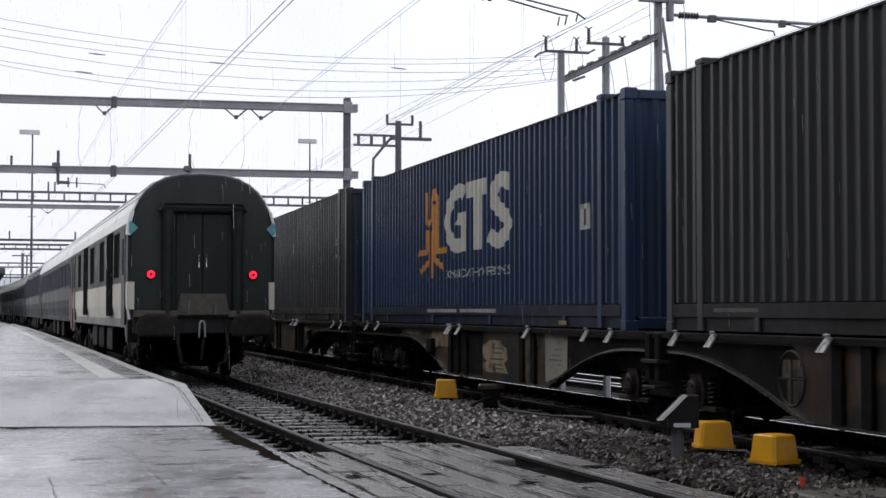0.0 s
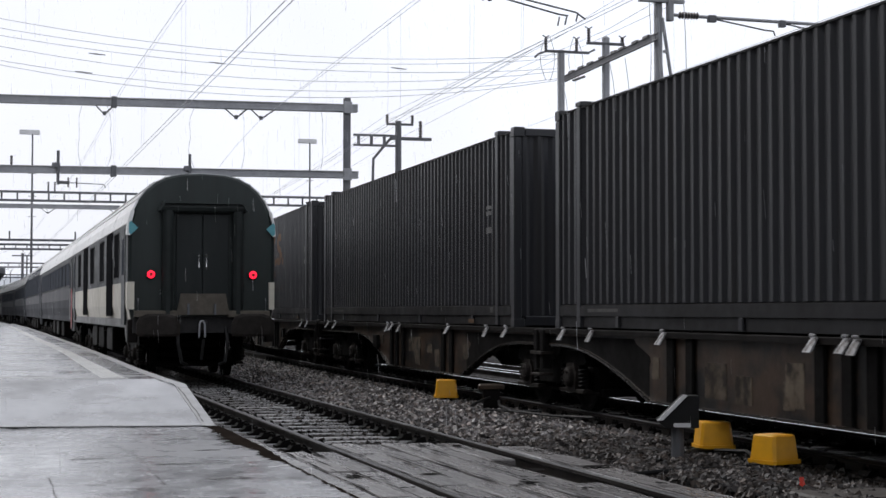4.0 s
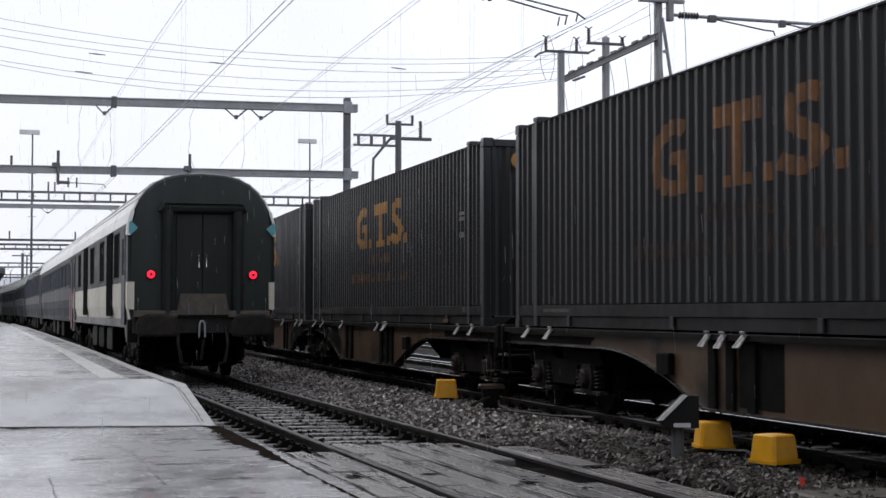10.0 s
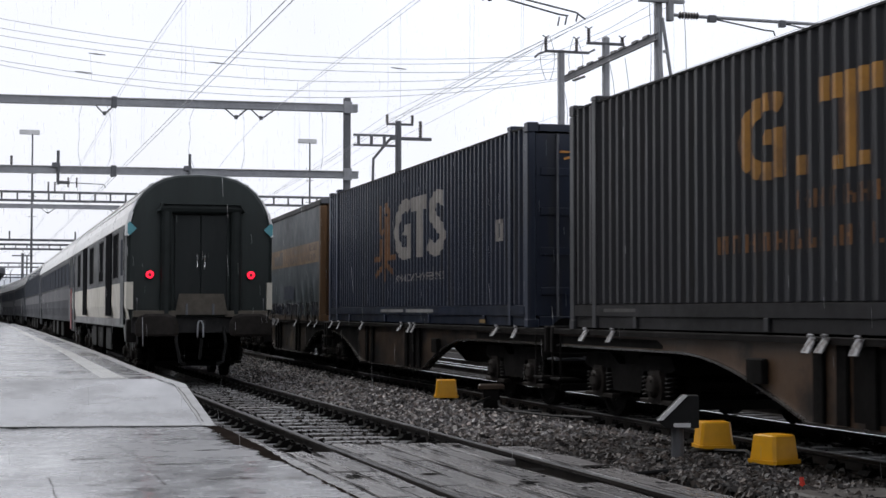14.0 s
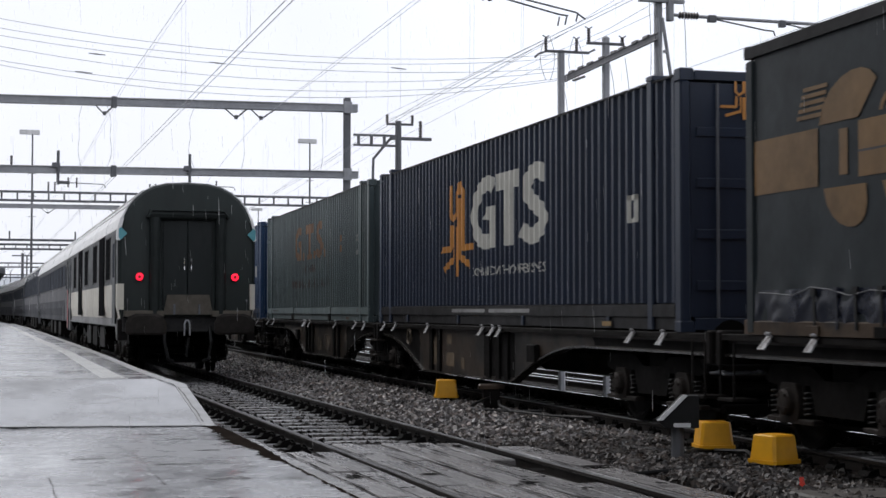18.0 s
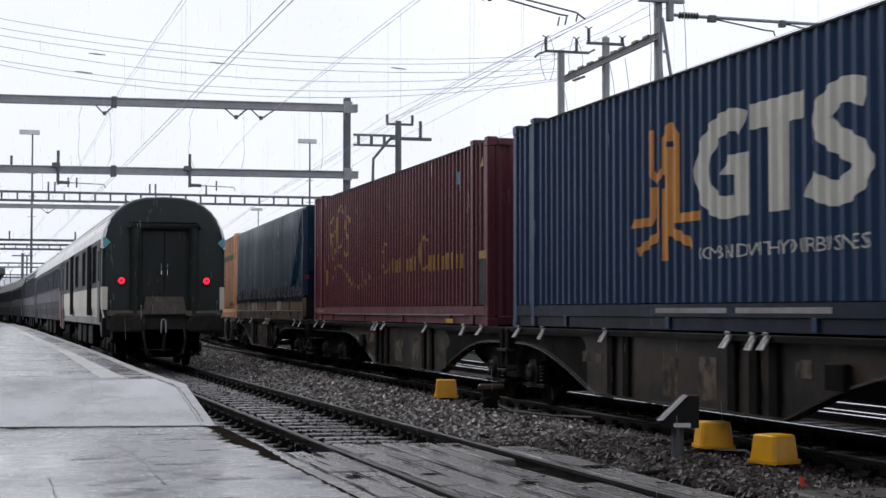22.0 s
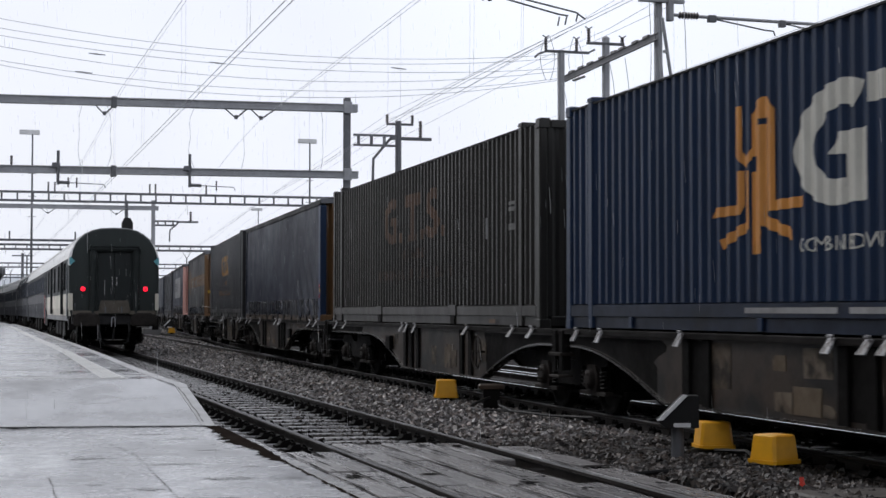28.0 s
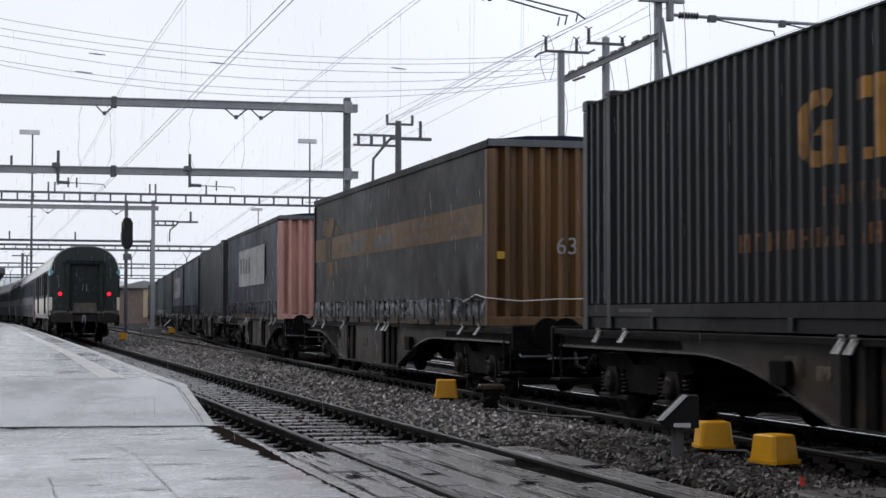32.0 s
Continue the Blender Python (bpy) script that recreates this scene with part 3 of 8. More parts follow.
def edge_x(y):
    """x of the platform's edge: straight beside the ramp, stepped in at its top, then nearly parallel to the track."""
    return 2.545 if y < 18.395 else float(np.interp(y, EDGE_Y, EDGE_X))


def plat_z(y):
    if y <= 18.4:
        return 0.0
    return min(0.44, 0.44 * (y - 18.4) / 2.55)


def slab(y0, y1, n, gap=0.006):
    ys = [y0 + gap + (y1 - y0 - 2 * gap) * k / n for k in range(n + 1)]
    return Mesh().loft([[(-9, y, -0.42), (-9, y, plat_z(y)), (edge_x(y) - (0.16 if y > 18.45 else 0.004), y, plat_z(y)), (edge_x(y) - (0.16 if y > 18.45 else 0.004), y, -0.42)] for y in ys])


platform = thing("platform", "wet grey concrete station platform with end ramp", "platform", kind="structure")
part("apron", slab(-60, 18.4, 4), M_ASPHALT, platform, "wet concrete apron level with the rails")
part("ramp", slab(18.4, 20.95, 13), M_ASPHALT, platform, "short concrete ramp at the platform end")
part("deck", slab(20.95, 150, 90), M_ASPHALT, platform, "wet raised platform deck")
y = 18.41
while y < 110:
    y1 = min(y + (1.6 if y < 18 else 2.0), 150)
    for brk in (18.4, 20.6, 20.95):
        if y < brk - 0.05 < y1:
            y1 = brk
    kb = Mesh().loft([[(edge_x(q) - 0.155, q, -0.42), (edge_x(q) - 0.155, q, plat_z(q) + 0.003), (edge_x(q) - 0.012, q, plat_z(q) + 0.003), (edge_x(q), q, plat_z(q) - 0.010), (edge_x(q), q, -0.42)] for q in (y + 0.004, y1 - 0.004)])
    part("kerb_stone", kb, M_KERB, platform)
    y = y1

# ---- containers ----
BOX_Z, BOX_H, BOX_W = 1.092, 2.816, 2.5
PITCH, DEEP = 0.2225, 0.036


def wave(u):
    """Depth of the corrugation at u along the panel."""
    k = (u % PITCH) / PITCH * 4
    return DEEP * float(np.interp(k, (0, 1, 2, 3, 4), (0, 0, 1, 1, 0)))


def corrugated(u0, u1, z0, z1, place):
    us, u = [u0], math.ceil(u0 / (PITCH / 4)) * PITCH / 4
    while u < u1 - 1e-4:
        if u > u0 + 1e-4:
            us.append(u)
        u += PITCH / 4
    us.append(u1)
    m = Mesh()
    outer = [[place(u, wave(u), z) for u in us] for z in (z0, z1)]
    return m.loft(outer, caps=False, closed=False)


def oval(cu, cv, w, h, thick, a0, a1, n=22):
    """An open oval band, as quads, from angle a0 to a1."""
    out = []
    for k in range(n):
        q = []
        for a, o in ((k, 0), (k + 1, 0), (k + 1, 1), (k, 1)):
            t = radians(a0 + (a1 - a0) * a / n)
            q.append((cu + (w / 2 - o * thick) * math.cos(t), cv + (h / 2 - o * thick * 1.05) * math.sin(t)))
        out.append(q)
    return out


def bar(u0, u1, v0, v1):
    return [(u0, v0), (u1, v0), (u1, v1), (u0, v1)]



def stroke(pts, wu, wv, tip=0.55, fine=1):
    """A brush stroke along pts, wu thick where it runs upright and wv where it runs level."""
    if fine > 1:
        ends, curve = [pts[0], *pts, pts[-1]], []
        for k in range(len(pts) - 1):
            p0, p1, p2, p3 = ends[k:k + 4]
            for q in range(fine):
                t = q / fine
                curve.append(tuple(0.5 * (2 * p1[i] + (p2[i] - p0[i]) * t + (2 * p0[i] - 5 * p1[i] + 4 * p2[i] - p3[i]) * t * t + (3 * p1[i] - p0[i] - 3 * p2[i] + p3[i]) * t ** 3) for i in (0, 1)))
        pts = curve + [pts[-1]]
    out, side = [], []
    for k, p in enumerate(pts):
        a, b = pts[max(k - 1, 0)], pts[min(k + 1, len(pts) - 1)]
        dx, dy = b[0] - a[0], b[1] - a[1]
        l = math.hypot(dx, dy) or 1.0
        s = tip if k in (0, len(pts) - 1) else 1.0
        side.append((-dy / l * wu * s / 2, dx / l * wv * s / 2))
    for k in range(len(pts) - 1):
        p, q, m, n = pts[k], pts[k + 1], side[k], side[k + 1]
        out.append([(p[0] + m[0], p[1] + m[1]), (q[0] + n[0], q[1] + n[1]), (q[0] - n[0], q[1] - n[1]), (p[0] - m[0], p[1] - m[1])])
    return out


def worn_row(u0, u1, v, h, seed):
    """Worn-off writing: stems and crossbars of its size, with gaps."""
    rng, out, u, w = random.Random(seed), [], u0, h * 0.62
    while u < u1 - w:
        if rng.random() > 0.14:
            if rng.random() < 0.85:
                out.append(bar(u, u + w * 0.3, v, v + h))
            if rng.random() < 0.6:
                out.append(bar(u + w * 0.58, u + w * 0.86, v, v + h * rng.choice((1, 0.5))))
            b = rng.choice((0.0, 0.4, 0.8))
            out.append(bar(u + w * 0.3, u + w * 0.58, v + h * b, v + h * (b + 0.2)))
        u += w * rng.choice((1.1, 1.1, 1.25))
    return out


def letters_row(u0, u1, v, h, seed, fill=0.62, step=None):
    """Unreadable writing: a row of plain upright bars."""
    rng, out, u = random.Random(seed), [], u0
    step = step or h * 0.62
    while u < u1 - step:
        if rng.random() > 0.12:
            out.append(bar(u, u + step * fill, v, v + h * rng.choice((1, 1, 0.85))))
        u += step
    return out


# lettering that takes a darker colour in the grooves of the panel
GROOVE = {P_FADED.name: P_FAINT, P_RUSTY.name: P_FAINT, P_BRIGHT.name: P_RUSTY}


def paint(parent, name, shapes, material, length, flat=False, label=""):
    """Painted shapes on the near flank; u runs from the far end (0) towards the leading end. They follow the corrugation."""
    bm = bmesh.new()
    for s in shapes:
        bm.faces.new([bm.verts.new((0.0, length - u, v)) for u, v in s])
    bmesh.ops.remove_doubles(bm, verts=bm.verts[:], dist=0.0005)
    if not flat:
        ys = [v.co.y for v in bm.verts]
        q = PITCH / 4
        k = math.ceil(min(ys) / q)
        while k * q < max(ys):
            geom = bm.verts[:] + bm.edges[:] + bm.faces[:]
            bmesh.ops.bisect_plane(bm, geom=geom, dist=1e-5, plane_co=(0, k * q, 0), plane_no=(0, 1, 0))
            k += 1
    for v in bm.verts:
        v.co.x = -BOX_W / 2 - 0.004 + (0 if flat else 0.022 + wave(v.co.y))
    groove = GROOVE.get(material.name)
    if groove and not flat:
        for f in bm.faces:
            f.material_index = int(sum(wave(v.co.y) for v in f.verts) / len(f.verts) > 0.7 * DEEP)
    me = bpy.data.meshes.new(name)
    bm.to_mesh(me)
    bm.free()
    me.materials.append(material)
    if groove:
        me.materials.append(groove)
    ob = new(name, me)
    ob.parent = parent
    if label:
        ob["label"] = label
    if name.endswith("_line"):
        ob["kind"] = "stuff"
    return ob


WORDS = {}


def words(parent, name, text, u0, u1, v, h, material, length, label=""):
    """A line of readable capitals on the corrugated flank, from u0 to u1, h high."""
    key = (text, round(length, 3))
    if key not in WORDS:
        cu = bpy.data.curves.new(name, "FONT")
        cu.body, cu.resolution_u = text, 2
        tmp = new("text_shape", cu)
        me = bpy.data.meshes.new_from_object(tmp)
        bpy.data.objects.remove(tmp)
        bm = bmesh.new()
        bm.from_mesh(me)
        xs, zs = [p.co.x for p in bm.verts], [p.co.y for p in bm.verts]
        for p in bm.verts:
            a, b = (p.co.x - min(xs)) / (max(xs) - min(xs)), (p.co.y - min(zs)) / (max(zs) - min(zs))
            p.co = (0.0, length - u0 - a * (u1 - u0), v + b * h)
        k = math.ceil((length - u1) / (PITCH / 4))
        while k * PITCH / 4 < length - u0:
            bmesh.ops.bisect_plane(bm, geom=bm.verts[:] + bm.edges[:] + bm.faces[:], dist=1e-5, plane_co=(0, k * PITCH / 4, 0), plane_no=(0, 1, 0))
            k += 1
        for p in bm.verts:
            p.co.x = -BOX_W / 2 + 0.018 + wave(p.co.y)
        bm.to_mesh(me)
        bm.free()
        WORDS[key] = me
    me = WORDS[key].copy()
    me.materials.append(material)
    ob = new(name, me)
    ob.parent, ob["kind"] = parent, "stuff"
    if label:
        ob["label"] = label
    return ob


def emblem_tree(u, v):
    """Plain upright forked mark with arms and legs, 1.95 wide and 1.5 high."""
    out = [bar(0.59, 0.68, 0.97, 1.47), bar(0.61, 0.71, 0.50, 0.83), bar(0.80, 0.86, 0.34, 0.82), bar(0.9, 1.1, 0.0, 0.36)]
    out += [bar(0.9, 1.19, 0.36, 0.80), bar(1.02, 1.19, 0.80, 0.95), bar(0.9, 1.06, 0.95, 1.36), bar(1.06, 1.19, 0.95, 1.24), bar(1.27, 1.36, 0.50, 1.36)]
    out += [[(0.59, 0.97), (0.77, 0.83), (0.78, 0.93), (0.68, 1.02)], [(0.77, 0.83), (0.9, 0.92), (0.9, 1.03), (0.78, 0.93)]]
    out += [bar(1.06, 1.27, 1.30, 1.36), [(0.9, 1.36), (1.36, 1.36), (1.28, 1.47), (1.14, 1.51), (1.0, 1.46)]]
    out += [[(0.0, 0.40), (0.66, 0.40), (0.71, 0.50), (0.05, 0.50)], [(1.27, 0.40), (1.95, 0.40), (1.95, 0.50), (1.27, 0.50)]]
    out += [[(0.2, 0.17), (0.24, 0.07), (0.86, 0.25), (0.86, 0.34), (0.8, 0.34)], [(1.1, 0.36), (1.1, 0.27), (1.74, 0.10), (1.74, 0.20), (1.23, 0.36)]]
    return [[(u + a, v + b) for a, b in q] for q in out]


def big_shapes(u, v):
    """Three plain white shapes side by side, 3.6 wide and 1.1 high; one list for each."""
    first = stroke([(1.16, 0.93), (0.98, 0.985), (0.76, 0.985), (0.5, 0.91), (0.30, 0.75), (0.2, 0.55), (0.27, 0.34), (0.45, 0.19), (0.68, 0.125), (0.93, 0.12)], 0.39, 0.23, 1.0, 3)
    first += [bar(0.93, 1.31, 0.02, 0.64), [(0.65, 0.46), (0.93, 0.44), (0.93, 0.64), (0.80, 0.64)]]
    second = [bar(1.33, 2.42, 0.84, 1.09), bar(1.69, 2.07, 0.02, 0.84)]
    third = stroke([(3.46, 0.93), (3.2, 1.0), (2.93, 0.97), (2.74, 0.85), (2.73, 0.74), (2.89, 0.62), (3.14, 0.52), (3.37, 0.40), (3.37, 0.27), (3.15, 0.14), (2.89, 0.115), (2.47, 0.23)], 0.42, 0.23, 1.0, 3)
    return [[[(u + a, v + b) for a, b in q] for q in g] for g in (first, second, third)]


def old_shapes(u, v, su=1.0, sv=1.0):
    """Faded plain shapes with square dots, 4.5 wide and 0.8 high; one list for each."""
    first, _, third = big_shapes(0.0, 0.0)
    groups = [[[(a * 0.8, b * 0.76) for a, b in q] for q in first], [bar(1.2, 1.42, 0, 0.18)],
              [bar(2.0, 2.36, 0.12, 0.62), bar(1.6, 2.76, 0.62, 0.84), bar(1.84, 2.52, 0, 0.12)], [bar(2.78, 3.0, 0, 0.18)],
              [[(3.06 + (a - 2.42) * 0.82, b * 0.76) for a, b in q] for q in third], [bar(4.18, 4.4, 0, 0.18)]]
    return [[[(u + a * su, v + b * sv) for a, b in q] for q in g] for g in groups]


def tag_marks(u, v):
    return [bar(u + a, u + a + 0.07, v + b, v + b + h) for a in (0.0, 0.17) for b, h in ((0.0, 0.09), (0.27, 0.06), (0.36, 0.05))]


def box_frame(ob, L, paint_m, raised=True, ends="corrugated", end_mat=None, roof_mat=None, brackets=False, groove=None):
    """Corner posts, rails, roof, floor and ends of a steel container; local y runs from the leading end to the far end."""
    end_mat = end_mat or paint_m
    h, w = BOX_H, BOX_W / 2
    for sx in (-1, 1):
        for yy in (0, L):
            y0, y1 = (0, 0.17) if yy == 0 else (L - 0.17, L)
            part("corner_post", Mesh().cbox(min(sx * w, sx * (w - 0.12)), max(sx * w, sx * (w - 0.12)), y0, y1, 0.11, h - 0.12, 0.02), paint_m, ob)
            for z in (0, h - 0.118):
                part("corner_casting", Mesh().cbox(min(sx * (w + 0.004), sx * (w - 0.16)), max(sx * (w + 0.004), sx * (w - 0.16)), y0 - (0.004 if yy == 0 else 0), y1 + (0.004 if yy else 0), z, z + 0.118 + (0.012 if z else 0), 0.012), paint_m, ob)
        if raised:
            for yy in (0.78, L - 0.94):
                part("intermediate_post", Mesh().cbox(min(sx * (w + 0.002), sx * (w - 0.08)), max(sx * (w + 0.002), sx * (w - 0.08)), yy, yy + 0.15, 0.02, h - 0.02, 0.015), paint_m, ob)
                part("top_casting", Mesh().cbox(min(sx * (w + 0.003), sx * (w - 0.2)), max(sx * (w + 0.003), sx * (w - 0.2)), yy - 0.02, yy + 0.17, h - 0.02, h + 0.035, 0.012), paint_m, ob)
        part("top_rail", Mesh().box(min(sx * (w - 0.012), sx * (w - 0.07)), max(sx * (w - 0.012), sx * (w - 0.07)), 0.175, L - 0.175, h - 0.055, h - 0.034), M_TOPRAIL, ob)
        rail = Mesh()
        a = [(sx * (w - 0.002), 0.16), (sx * (w - 0.002), 0.292), (sx * (w - 0.085), 0.306), (sx * (w - 0.10), 0.306), (sx * (w - 0.10), 0.02), (sx * (w - 0.03), 0.02), (sx * (w - 0.03), 0.15)]
        rail.prism(a, "y", 0.175, L - 0.175)
        part("bottom_rail", rail, M_GRIME if paint_m in (C_DARK, C_DULL, C_BLACKBLUE) else C_NAVYRAIL if paint_m in (C_NAVY, C_NAVY2, C_BLUE, C_DUSTY) else paint_m, ob)
        side = part("side_panel", corrugated(0.172, L - 0.172, 0.31, h - 0.053, lambda u, d, z, sx=sx: (sx * (w - 0.022 - d), u, z)), paint_m, ob)
        # inner flats take the darker paint that carries the groove shade
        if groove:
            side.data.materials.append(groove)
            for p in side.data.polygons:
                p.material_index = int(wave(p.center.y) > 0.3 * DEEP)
    if brackets:
        for yy in (L - 4.74, L - 9.96):
            part("rail_bracket", Mesh().cbox(-w - 0.003, -w + 0.09, yy + 0.08, yy + 0.5, 0.16, 0.318, 0.006), paint_m, ob)
            part("rail_foot", Mesh().cbox(-w + 0.006, -w + 0.06, yy + 0.16, yy + 0.42, 0.02, 0.158, 0.006), M_WAGON, ob)
            # flat black plate stands in for a shaded slot
            part("rail_slot", Mesh().box(-w - 0.0035, -w + 0.01, yy, yy + 0.07, 0.15, 0.30), M_BOGIE, ob)
    else:
        for k in range(4):
            yy = 2.1 + k * (L - 4.3) / 3
            part("fork_pocket", Mesh().cbox(-w + 0.0, -w + 0.03, yy, yy + 0.1, 0.03, 0.16, 0.008), paint_m, ob)
    part("roof", Mesh().box(-w + 0.05, w - 0.05, 0.1, L - 0.1, h - 0.06, h - 0.035), roof_mat or paint_m, ob)
    part("floor", Mesh().box(-w + 0.1, w - 0.1, 0.1, L - 0.1, 0.12, 0.17), M_WAGON, ob)
    for yy, sgn in ((0.03, 1), (L - 0.03, -1)):
        if ends == "doors" and sgn == 1:
            for x0, x1 in ((-w + 0.13, -0.01), (0.01, w - 0.13)):
                dr = part("door", Mesh().box(x0, x1, yy, yy + 0.05, 0.16, h - 0.14), end_mat, ob)
                for z in (0.45, 1.0, 1.55, 2.1):
                    part("door_rib", Mesh().cbox(x0 + 0.06, x1 - 0.06, yy - 0.02, yy, z, z + 0.1, 0.008), end_mat, dr)
                for xb in (x0 + 0.3, x1 - 0.3):
                    part("lock_bar", Mesh().tube([(xb, yy - 0.035, 0.15), (xb, yy - 0.035, h - 0.14)], 0.018), M_STEELD, dr)
        else:
            part("end_panel", corrugated(-w + 0.125, w - 0.125, 0.15, h - 0.1, lambda u, d, z, yy=yy, sgn=sgn: (u, yy + sgn * d, z)), end_mat, ob)
        part("end_sill", Mesh().cbox(-w + 0.165, w - 0.165, yy - 0.03 if sgn == 1 else yy - 0.1, yy + 0.1 if sgn == 1 else yy + 0.03, 0.02, 0.15, 0.01), paint_m, ob)
        part("end_header", Mesh().cbox(-w + 0.165, w - 0.165, yy - 0.03 if sgn == 1 else yy - 0.06, yy + 0.06 if sgn == 1 else yy + 0.03, h - 0.11, h - 0.01, 0.01), end_mat, ob)
    return ob


P_DUSTY = mat("dulled_white_lettering", (0.27, 0.25, 0.23), 0.55, 0, 0.25, 4, 0.0)


def blue_box(L, paint_m, label, ends="corrugated", white=P_WHITE, mark=P_ORANGE):
    ob = thing("freight_container", label, "container", "containers on the freight train")
    box_frame(ob, L, paint_m, ends=ends)
    o = L - 14.07
    paint(ob, "tree_emblem", emblem_tree(4.3 + o, 0.77), mark, L, label="orange painted emblem")
    for g in big_shapes(6.06 + o, 1.14):
        paint(ob, "painted_shape", g, white, L, label="large white painted shape")
    words(ob, "slogan_line", "COMBINED WITH YOUR BUSINESS", 6.12 + o, 9.62 + o, 0.752, 0.135, white, L, "small white capitals")
    paint(ob, "web_line", [bar(5.1 + o, 6.9 + o, 0.20, 0.255), bar(7.1 + o, 9.0 + o, 0.20, 0.255)], P_GREY, L, True)
    paint(ob, "number_mark", [bar(12.5 + o, 12.78 + o, 1.5, 1.56), bar(12.5 + o, 12.56 + o, 1.28, 1.56), bar(12.72 + o, 12.78 + o, 1.28, 1.56), bar(12.5 + o, 12.78 + o, 1.24, 1.29)], white, L)
    paint(ob, "yellow_plate", [bar(11.75 + o, 12.05 + o, 0.045, 0.10)], P_OLDPLATE, L, True)
    return ob


RING_Z = 2.5


def dark_box(L, paint_m, label, marks=P_FADED, narrow=False, ends="corrugated", web=True, raised=True, badge=False, ring=False, end_mat=None):
    ob = thing("freight_container", label, "container", "containers on the freight train")
    box_frame(ob, L, paint_m, raised=raised, ends=ends, end_mat=end_mat, brackets=paint_m in (C_GREEN, C_OLIVE))
    if badge:
        end_sign(ob, False)
        for k in range(9):
            part("hazard_stripe", Mesh().prism([(-1.0 + 0.22 * k, BOX_H - 0.10), (-0.9 + 0.22 * k, BOX_H - 0.10), (-0.84 + 0.22 * k, BOX_H - 0.02), (-0.94 + 0.22 * k, BOX_H - 0.02)], "y", -0.006, -0.001), P_YELLOW, ob)
    if ring:
        m = Mesh()
        for q in oval(-0.57, RING_Z, 0.5, 0.34, 0.09, 30, 330, 20):
            m.face([(x, 0.003, z) for x, z in q])
        part("end_ring", m, marks, ob, "ochre painted ring on the end wall")
    o = L - 14.07
    if marks:
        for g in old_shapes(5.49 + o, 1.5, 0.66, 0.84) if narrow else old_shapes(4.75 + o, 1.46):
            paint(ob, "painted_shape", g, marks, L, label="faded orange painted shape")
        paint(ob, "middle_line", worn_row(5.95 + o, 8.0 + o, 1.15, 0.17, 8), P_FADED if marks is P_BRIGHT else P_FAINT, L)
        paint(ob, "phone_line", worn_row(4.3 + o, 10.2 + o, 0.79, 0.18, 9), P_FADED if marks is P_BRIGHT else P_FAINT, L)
    paint(ob, "number_mark", tag_marks(12.55 + o, 1.38), P_MARK, L, label="small pale number marks")
    if paint_m is C_GREEN and marks:
        paint(ob, "side_mark", [bar(10.9, 11.05, 1.72, 1.86), bar(10.9, 11.05, 1.5, 1.64)], marks, L)
    if paint_m is C_OLIVE and marks:
        paint(ob, "side_mark", [bar(11.43, 11.5, 1.3, 1.62)], P_GREY, L)
    if web:
        paint(ob, "sill_line", [bar(1.2, 2.2, 0.21, 0.25)], P_DIM, L, True)
        paint(ob, "yellow_plate", [bar(11.75 + o, 12.05 + o, 0.045, 0.10)], C_TAN, L, True)
    paint(ob, "white_plate", [bar(12.9 + o, 13.05 + o, 0.2, 0.28)], P_DIM, L, True)
    return ob


def end_sign(ob, full=True, high=False):
    """Emblem and lettering bars on the leading doors."""
    def flat(name, shapes, material, label=""):
        m = Mesh()
        for q in shapes:
            m.face([(x, 0.004, z) for x, z in q])
        q = part(name, m, material, ob, label)
        if name == "end_lettering":
            q["kind"] = "stuff"
    flat("end_emblem", [[(0.3 * a - 0.79, 0.3 * b + 2.29) for a, b in q] for q in emblem_tree(0, 0)] if high else [bar(-0.95, -0.87, 1.62, 1.82), bar(-0.80, -0.72, 1.62, 1.82), bar(-1.02, -0.62, 1.56, 1.62), bar(-0.90, -0.78, 1.48, 1.7)], P_ORANGE if full or high else P_FADED, "small orange emblem")
    if full:
        flat("end_shape", oval(-0.2, 1.65, 0.5, 0.36, 0.1, 40, 330, 14), P_WHITE)
        rows = []
        for k, z in enumerate((1.36, 1.22, 0.92, 0.80, 0.68, 0.56)):
            rows += letters_row(-1.05, 0.9 - 0.3 * (k % 3), z, 0.07, 60 + k, 0.6, 0.06)
        flat("end_lettering", rows + [bar(-1.0, -0.6, 0.22, 0.30)], P_WHITE, "rows of small white lettering bars")
        flat("end_disc", [[(-0.95 + 0.06 * math.cos(a), 2.45 + 0.06 * math.sin(a)) for a in [k * math.pi / 6 for k in range(12)]], [(-0.45 + 0.06 * math.cos(a), 2.45 + 0.06 * math.sin(a)) for a in [k * math.pi / 6 for k in range(12)]]], P_WHITE)
    return ob


